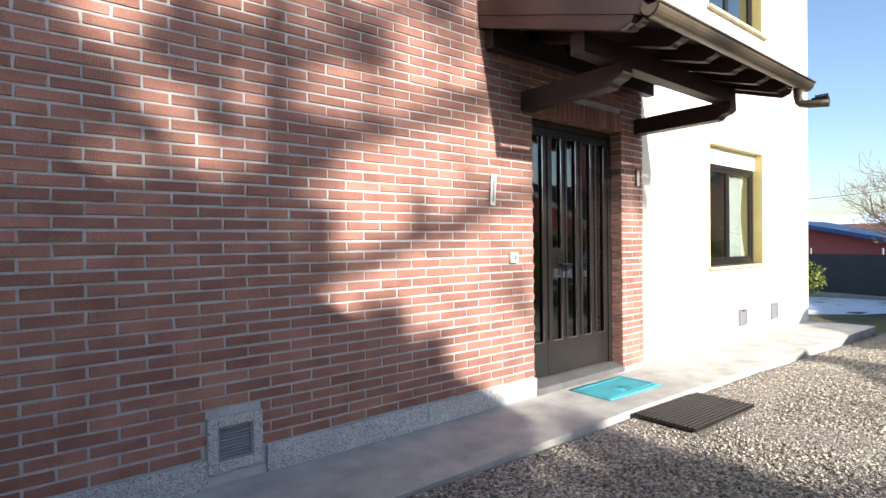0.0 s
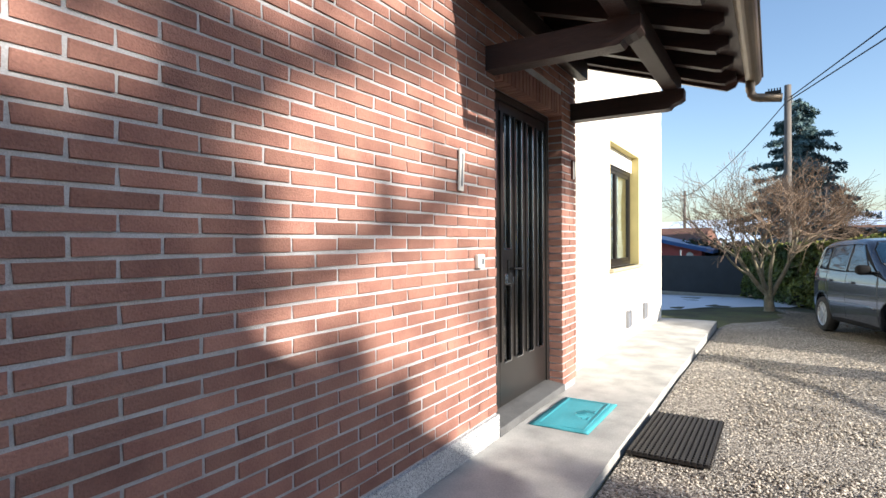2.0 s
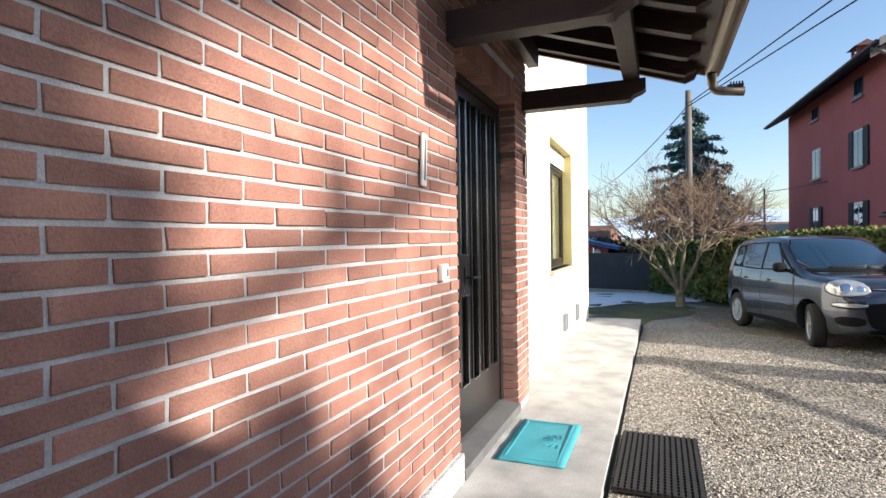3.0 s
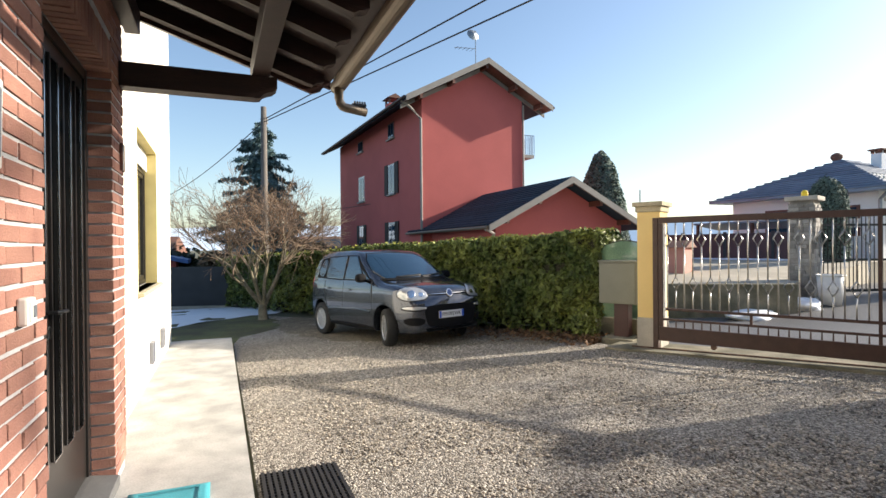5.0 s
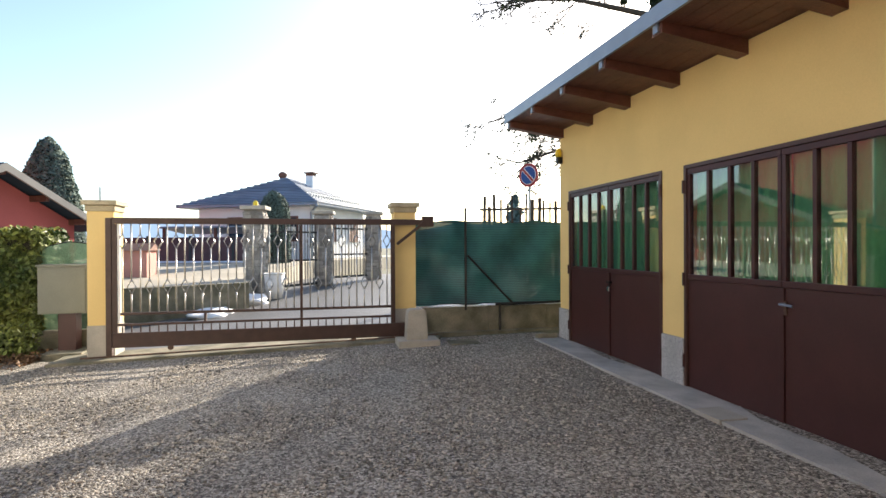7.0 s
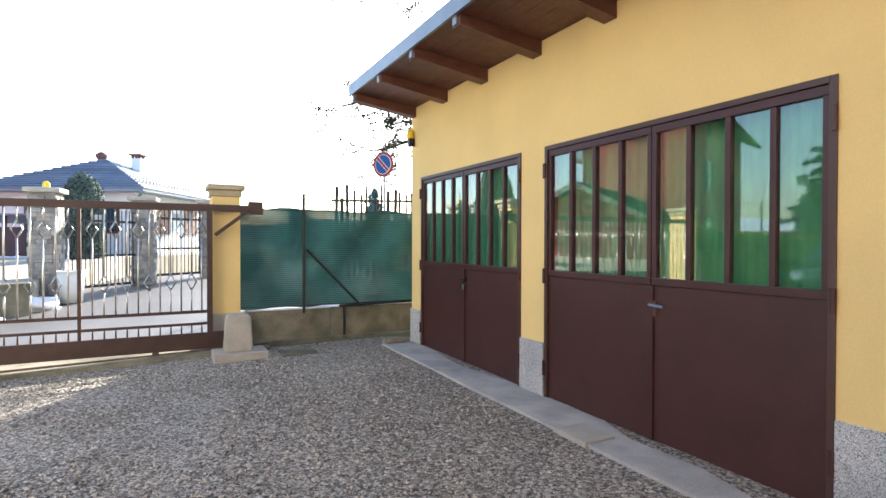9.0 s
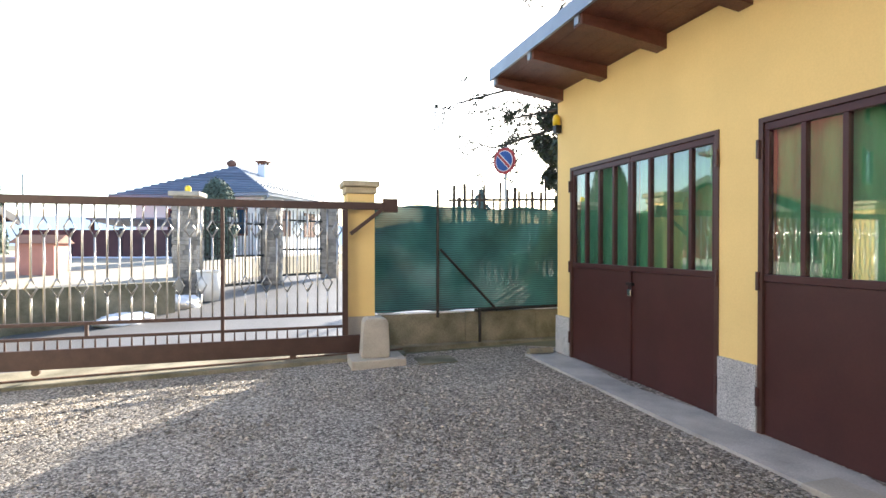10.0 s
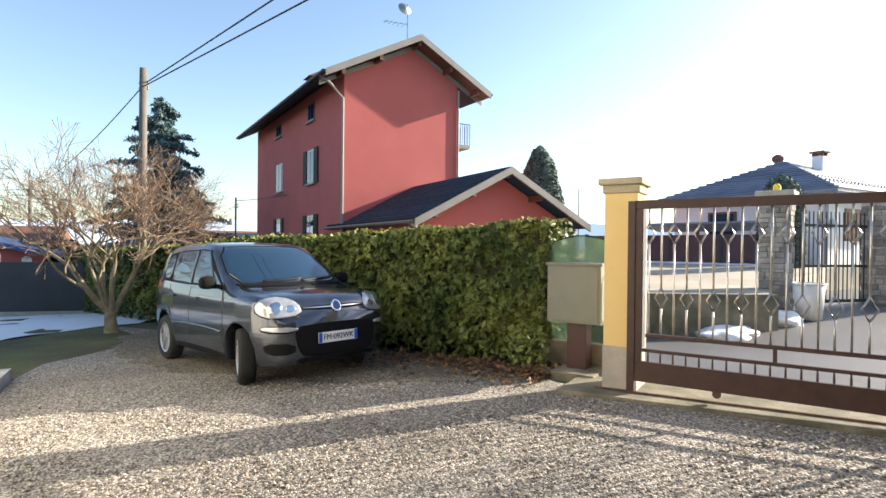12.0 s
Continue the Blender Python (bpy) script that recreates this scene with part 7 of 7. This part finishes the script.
def palings():
    t = thing("paling_fence", pose(3.9, -12.6, 0.1, 0, 0, 186), "weathered uneven paling fence across the lane", "fence")
    for z in (1.6, 2.35):
        part("rail", boxes((0, 6.0, -0.02, 0.02, z, z + 0.06)), BARK_DARK, t)
    rn = random.Random(5)
    for k in range(34):
        x = 0.05 + k * 0.175 + rn.uniform(-0.02, 0.02)
        bm = bmesh.new()
        box(bm, x, x + rn.uniform(0.05, 0.1), 0.02, 0.045, 0.0, rn.uniform(2.45, 2.85), m=pose(0, 0, 0, 0, rn.uniform(-1.2, 1.2), 0))
        part("paling", bm, BARK_DARK, t)


palings()

# ---- garden end: fence, neighbours, poles ----
ol = [(13.7, 6.5), (14.1, 4.4), (14.9, 3.75), (15.5, 3.2), (16.1, 2.55), (16.55, 1.9), (16.8, 1.2), (17.4, 0.85), (18.5, 0.9), (19.7, 1.7), (20.3, 2.6), (20.9, 4.3), (21.0, 6.0), (20.0, 8), (15, 8.2)]
patch("snow", ol, 0.010, SNOW, "patch of melting snow on the lawn", "snow", step=0.35, wob=0.032)


def screen_fence():
    t = thing("garden_fence", pose(20.5, 2.3, -0.58, 0, 0, 74), "dark screened garden fence on a concrete kerb", "fence")
    part("screen", boxes((0, 11, -0.02, 0.02, 0.12, 1.42)), DARK_SCREEN, t)
    part("kerb", boxes((0, 11, -0.08, 0.08, -0.2, 0.12)), CONCRETE_BLOCK, t)
    for k in range(5):
        bm = bmesh.new()
        cyl(bm, (k * 2.2, -0.04, 0), (k * 2.2, -0.04, 1.62), 0.03, 8)
        part("post", bm, GREY_METAL, t)


screen_fence()


def low_house(x, y, rz, L, D, wall_h, roof_h, z0, wm, rm, label):
    t = thing("neighbour_house", pose(x, y, z0, 0, 0, rz), label, "house")
    part("wall", boxes((0, L, 0, D, -1, wall_h)), wm, t)
    bm = bmesh.new()
    prism(bm, [(-0.5, wall_h - 0.1), (D / 2, wall_h + roof_h), (D + 0.5, wall_h - 0.1), (D + 0.5, wall_h - 0.25), (-0.5, wall_h - 0.25)], "x", -0.5, L + 0.5)
    part("roof", bm, rm, t)
    return t


nh = thing("neighbour_house", pose(30.0, 4.6, -0.7), "low red outbuilding with a blue-grey roof behind the fence", "house")
bm = bmesh.new()
prism(bm, [(0, -0.6), (0, 1.55), (5.5, 2.80), (11, 1.55), (11, -0.6)], "x", 0.0, 6.0)
part("wall", bm, RENDER_RED, nh)
for a, b in ((-0.55, 5.5), (11.55, 5.5)):
    bm = bmesh.new()
    za = 2.81 - abs(a - 5.5) * 0.2273
    prism(bm, [(a, za), (b, 2.81), (b, 3.0), (a, za + 0.19)], "x", -0.5, 6.4)
    part("roof", bm, ROOF_BLUE, nh, "blue sheet roof slope")
bm = bmesh.new()
cyl(bm, (-0.02, 0.55, 1.33), (0.02, 0.55, 1.33), 0.17, 20)
part("round_window", bm, WHITE_PAINT, nh, "small round white window")
low_house(46, 5.0, 80, 12, 8, 2.6, 1.9, -2.2, VILLA_WALL, ROOF_BROWN, "far house with a brown tiled roof")
low_house(52, -7.0, 95, 9, 8, 2.2, 1.8, -1.6, VILLA_WALL, ROOF_BROWN, "far house with a brown tiled roof")
low_house(43, -6.6, 95, 5, 5, 1.6, 1.1, -0.6, RENDER_RED, ROOF_DARK, "low dark-roofed outbuilding behind the red house")


def bush(x, y, w, h, seed, m, label, n=1800, z0=None, size=0.12):
    r = np.random.default_rng(seed)
    pts, nor = [], []
    for _ in range(n):
        v = r.normal(size=3)
        v /= np.linalg.norm(v)
        k = (0.75 + 0.45 * noise.noise((v[0] * 2 + seed, v[1] * 2, v[2] * 2))) * r.random() ** 0.3
        pts.append((v[0] * w * k, v[1] * w * k, h * (0.5 + 0.5 * v[2] * k)))
        nor.append(tuple(v))
    ob = new("bush", leaf_cloud("bush", pts, nor, size, m, 0.8, seed))
    ob.matrix_world = pose(x, y, ground_z(x, y) if z0 is None else z0)
    return tagged(ob, label, "bush")


bush(19.2, 5.9, 0.62, 1.35, 51, LEAF, "olive green shrub beside the garden fence", 2600, None, 0.05)
for k, (x, y, w, h) in enumerate([(4.5, -34, 2.4, 3.0), (8.0, -38, 2.8, 3.2), (0.5, -33, 2.4, 2.6), (11, -44, 3.5, 3.4), (-4, -36, 3, 3.5)]):
    bush(x, y, w, h, 80 + k, FIR, "hazy shrubs at the far field edge", 1800, 0.0, 0.16)
for k, (x, y, w, h, z) in enumerate([(33, 5.0, 2.2, 3.0, -1.2), (36, 9.5, 2.8, 3.2, -1.4), (40, 1.5, 2.4, 3.0, -1.3), (31, -1.5, 2.0, 3.2, -1.0), (38, -3.5, 2.6, 3.4, -1.2), (45, 12, 3.0, 3.4, -1.8), (44, -11, 2.5, 2.4, -0.8), (30.5, 2.6, 1.6, 2.6, -1.0)]):
    bush(x, y, w, h, 60 + k, BUSH if k % 2 else IVY, "overgrown winter shrubs beyond the hedge", 1500, z, 0.2)


def pole(x, y, top, r, label, z0):
    t = thing("utility_pole", pose(x, y, z0), label, "utility pole", "utility poles")
    bm = bmesh.new()
    tube(bm, [(0, 0, -0.3), (0, 0, top - z0)], [r * 1.35, r], 10)
    part("shaft", bm, POLE_CONC, t, smooth=True)
    bm = bmesh.new()
    for z in (0.45, 0.6):
        cyl(bm, (0, -0.12, top - z0 - z), (0, 0.12, top - z0 - z), 0.02, 6)
        cyl(bm, (0, -0.12, top - z0 - z), (0, -0.12, top - z0 - z + 0.1), 0.03, 8)
    part("insulators", bm, GREY_METAL, t)
    return t


pole(21.4, 1.15, 6.5, 0.10, "tall grey utility pole carrying two cables", -0.5)
pole(46, 7.4, 5.3, 0.10, "thin distant utility pole", -2)
pole(38, -3.8, 4.2, 0.05, "thin distant utility pole", -1)
pole(25.5, -0.2, 3.4, 0.06, "short white post behind the hedge", -0.8)
solid("thin_mast", cyl(bmesh.new(), (0, 0, 0), (0, 0, 5.0), 0.04, 6), GREY_METAL, pose(26, -20.3, -0.3), "thin grey mast beyond the annexe", "mast")


def cable(p, q, sag, label):
    bm = bmesh.new()
    p, q = Vector(p), Vector(q)
    pts = []
    for i in range(17):
        f = i / 16
        v = p.lerp(q, f)
        v.z -= sag * 4 * f * (1 - f)
        pts.append(v)
    tube(bm, pts, 0.018, 5)
    return solid("cable", bm, BLACK, None, label, "cable", group="overhead cables")


cable((21.4, 1.07, 6.10), (-8, -7.6, 6.4), 0.0, "black overhead cable from the pole")
cable((21.4, 1.17, 5.95), (-8, -9.1, 6.3), 0.0, "black overhead cable from the pole")
cable((21.4, 1.15, 6.0), (46, 7.4, 4.9), 0.5, "black overhead cable between the poles")
cable((46, 7.4, 4.7), (40, 30, 4.2), 0.5, "black overhead cable between the poles")
cable((38, -3.8, 4.0), (24, -7.2, 4.3), 0.2, "black overhead cable to the red house")

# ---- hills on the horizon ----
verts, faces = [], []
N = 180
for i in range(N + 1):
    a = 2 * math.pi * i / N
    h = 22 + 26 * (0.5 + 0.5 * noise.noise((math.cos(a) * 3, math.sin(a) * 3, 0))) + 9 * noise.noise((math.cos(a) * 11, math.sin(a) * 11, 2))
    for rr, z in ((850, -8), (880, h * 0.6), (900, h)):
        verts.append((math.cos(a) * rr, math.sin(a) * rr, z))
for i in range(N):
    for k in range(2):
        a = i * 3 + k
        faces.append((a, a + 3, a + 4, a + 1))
tagged(new("backdrop", raw("backdrop", verts, faces, HILL, True)), "hills on the horizon, haze painted in pale glowing blue", "hills", kind="structure")

# ---- loose pebbles on the gravel ----


def pebbles():
    r = np.random.default_rng(77)
    n = 85000
    x = r.uniform(-1.5, 9.5, n)
    y = r.uniform(-4.2, 2.42, n)
    near = r.random(n) < np.clip(1.25 - np.hypot(x - 3.0, y - 1.0) / 7.5, 0.05, 1)
    u = x * math.cos(radians(YARD_TURN)) + y * math.sin(radians(YARD_TURN))
    v = -x * math.sin(radians(YARD_TURN)) + y * math.cos(radians(YARD_TURN))
    ok = near & (u > -0.75) & (v > -5.35) & ~((x > 3.75) & (x < 4.87) & (y > 1.88)) & ~((u < 1.15) & (v < -4.95) & (u > -0.1))
    x, y = x[ok], y[ok]
    n = len(x)
    s = 0.006 + 0.009 * r.random(n) ** 2
    base = np.array([(1, 0, 0), (0, 1, 0), (-1, 0, 0), (0, -1, 0), (0, 0, 0.7), (0, 0, -0.7)], float)
    tri = np.array([(0, 1, 4), (1, 2, 4), (2, 3, 4), (3, 0, 4), (1, 0, 5), (2, 1, 5), (3, 2, 5), (0, 3, 5)])
    a = r.uniform(0, 6.283, n)
    el = r.uniform(0.7, 1.5, n)
    b = base[None] * (1 + 0.25 * r.normal(size=(n, 6, 1)))
    bx = b[..., 0] * el[:, None]
    px = bx * np.cos(a)[:, None] - b[..., 1] * np.sin(a)[:, None]
    py = bx * np.sin(a)[:, None] + b[..., 1] * np.cos(a)[:, None]
    z = np.array([ground_z(i, j) + 0.02 * noise.noise((i * 1.3, j * 1.3, 0.7)) for i, j in zip(x, y)])
    co = np.stack([px * s[:, None] + x[:, None], py * s[:, None] + y[:, None], b[..., 2] * s[:, None] + (z + s * 0.3)[:, None]], -1).reshape(-1, 3)
    idx = (tri[None] + 6 * np.arange(n)[:, None, None]).reshape(-1)
    me = bpy.data.meshes.new("pebbles")
    me.vertices.add(len(co))
    me.vertices.foreach_set("co", co.ravel())
    me.loops.add(len(idx))
    me.loops.foreach_set("vertex_index", idx)
    me.polygons.add(len(idx) // 3)
    me.polygons.foreach_set("loop_start", np.arange(0, len(idx), 3))
    me.update(calc_edges=True)
    me.materials.append(mat("pebble_stone", (0.42, 0.38, 0.32), 0.85, rand=0.75, island=True, var=0.2, scale=30))
    tagged(new("gravel_stones", me), "loose grey and beige gravel stones", "gravel", kind="stuff")


pebbles()

# ---- bricks of the house front ----


def brick_mesh(l, h, d, seed):
    rn = random.Random(seed)
    c = 0.0025
    v = []
    for y, e in ((d, 0.0), (c, 0.0), (0.0, c)):
        for sx, sz in ((0, 0), (1, 0), (1, 1), (0, 1)):
            j = 0.0032 if y < d else 0
            v.append(((e if sx == 0 else l - e) + rn.uniform(-j, j), y + rn.uniform(-0.0012, 0.0012) * (y < d), (e if sz == 0 else h - e) + rn.uniform(-j, j)))
    f = []
    for k in (0, 4):
        for i in range(4):
            a, b = k + i, k + (i + 1) % 4
            f.append((a, b, b + 4, a + 4))
    f.append((8, 9, 10, 11))
    return v, f


def lay_bricks():
    LEN, HGT, JNT, ROW = 0.2505, 0.0535, 0.0145, 0.0675
    shared = [raw("brick", *brick_mesh(LEN, HGT, 0.03, k), BRICK) for k in range(8)]
    rn = random.Random(9)
    jv, jf = [], []
    count = 0
    row = 0
    z = 0.043
    while z < 3.62:
        x = -3.2 + (0.1325 if row % 2 else 0)
        while x < 5.335:
            x0, x1 = x, min(x + LEN, 5.335)
            spans = [(x0, x1)]
            if z < DZ1 + 0.19:
                top = z >= DZ1 - 0.005
                if not top:
                    spans = []
                    if x0 < DX0 - 0.006:
                        spans.append((x0, min(x1, DX0 - 0.004)))
                    if x1 > DX1 + 0.006:
                        spans.append((max(x0, DX1 + 0.004), x1))
                elif x1 > DX0 and x0 < DX1:
                    spans = [(x0, min(x1, DX0 - 0.004))] if x0 < DX0 - 0.02 else []
                    if x1 > DX1 + 0.02:
                        spans.append((max(x0, DX1 + 0.004), x1))
            if z < 0.405 and x1 > 0.79 and x0 < 1.10:
                spans = [(a, min(b, 0.787)) for a, b in spans if a < 0.76] + [(max(a, 1.103), b) for a, b in spans if b > 1.13]
            if z < 0.17:
                spans = [(a, b) for a, b in spans if a >= DX1]
            for a, b in spans:
                if b - a < 0.02:
                    continue
                edge = a >= DX1 or (b > DX0 - 0.02 and b < DX0) or b > 5.33
                dep = 0.128 if edge else 0.03
                off = rn.uniform(-0.0025, 0.0025)
                full = b - a > LEN - 0.002 and not edge
                near = 0.55 < z < 1.95 and 0.55 < a < 4.0 and count < 296
                if near and full:
                    ob = new("brick", shared[rn.randrange(8)])
                    ob.parent, ob.location = wall_brick, (a, FRONT + off, z)
                    count += 1
                else:
                    v, f = brick_mesh(b - a, HGT, dep, rn.randrange(9999))
                    o = len(jv)
                    jv.extend((p[0] + a, p[1] + FRONT + off, p[2] + z) for p in v)
                    jf.extend(tuple(i + o for i in q) for q in f)
            x += LEN + JNT
        z += ROW
        row += 1
    # soldier course above the door
    x = DX0 - 0.002
    while x < DX1:
        v, f = brick_mesh(0.058, 0.18, 0.128, rn.randrange(9999))
        o = len(jv)
        jv.extend((p[0] + x, p[1] + FRONT, p[2] + DZ1 + 0.004) for p in v)
        jf.extend(tuple(i + o for i in q) for q in f)
        x += 0.0695
    ob = new("bricks", raw("bricks", jv, jf, BRICK_FAR))
    ob.parent = wall_brick
    ob["kind"] = "stuff"


lay_bricks()
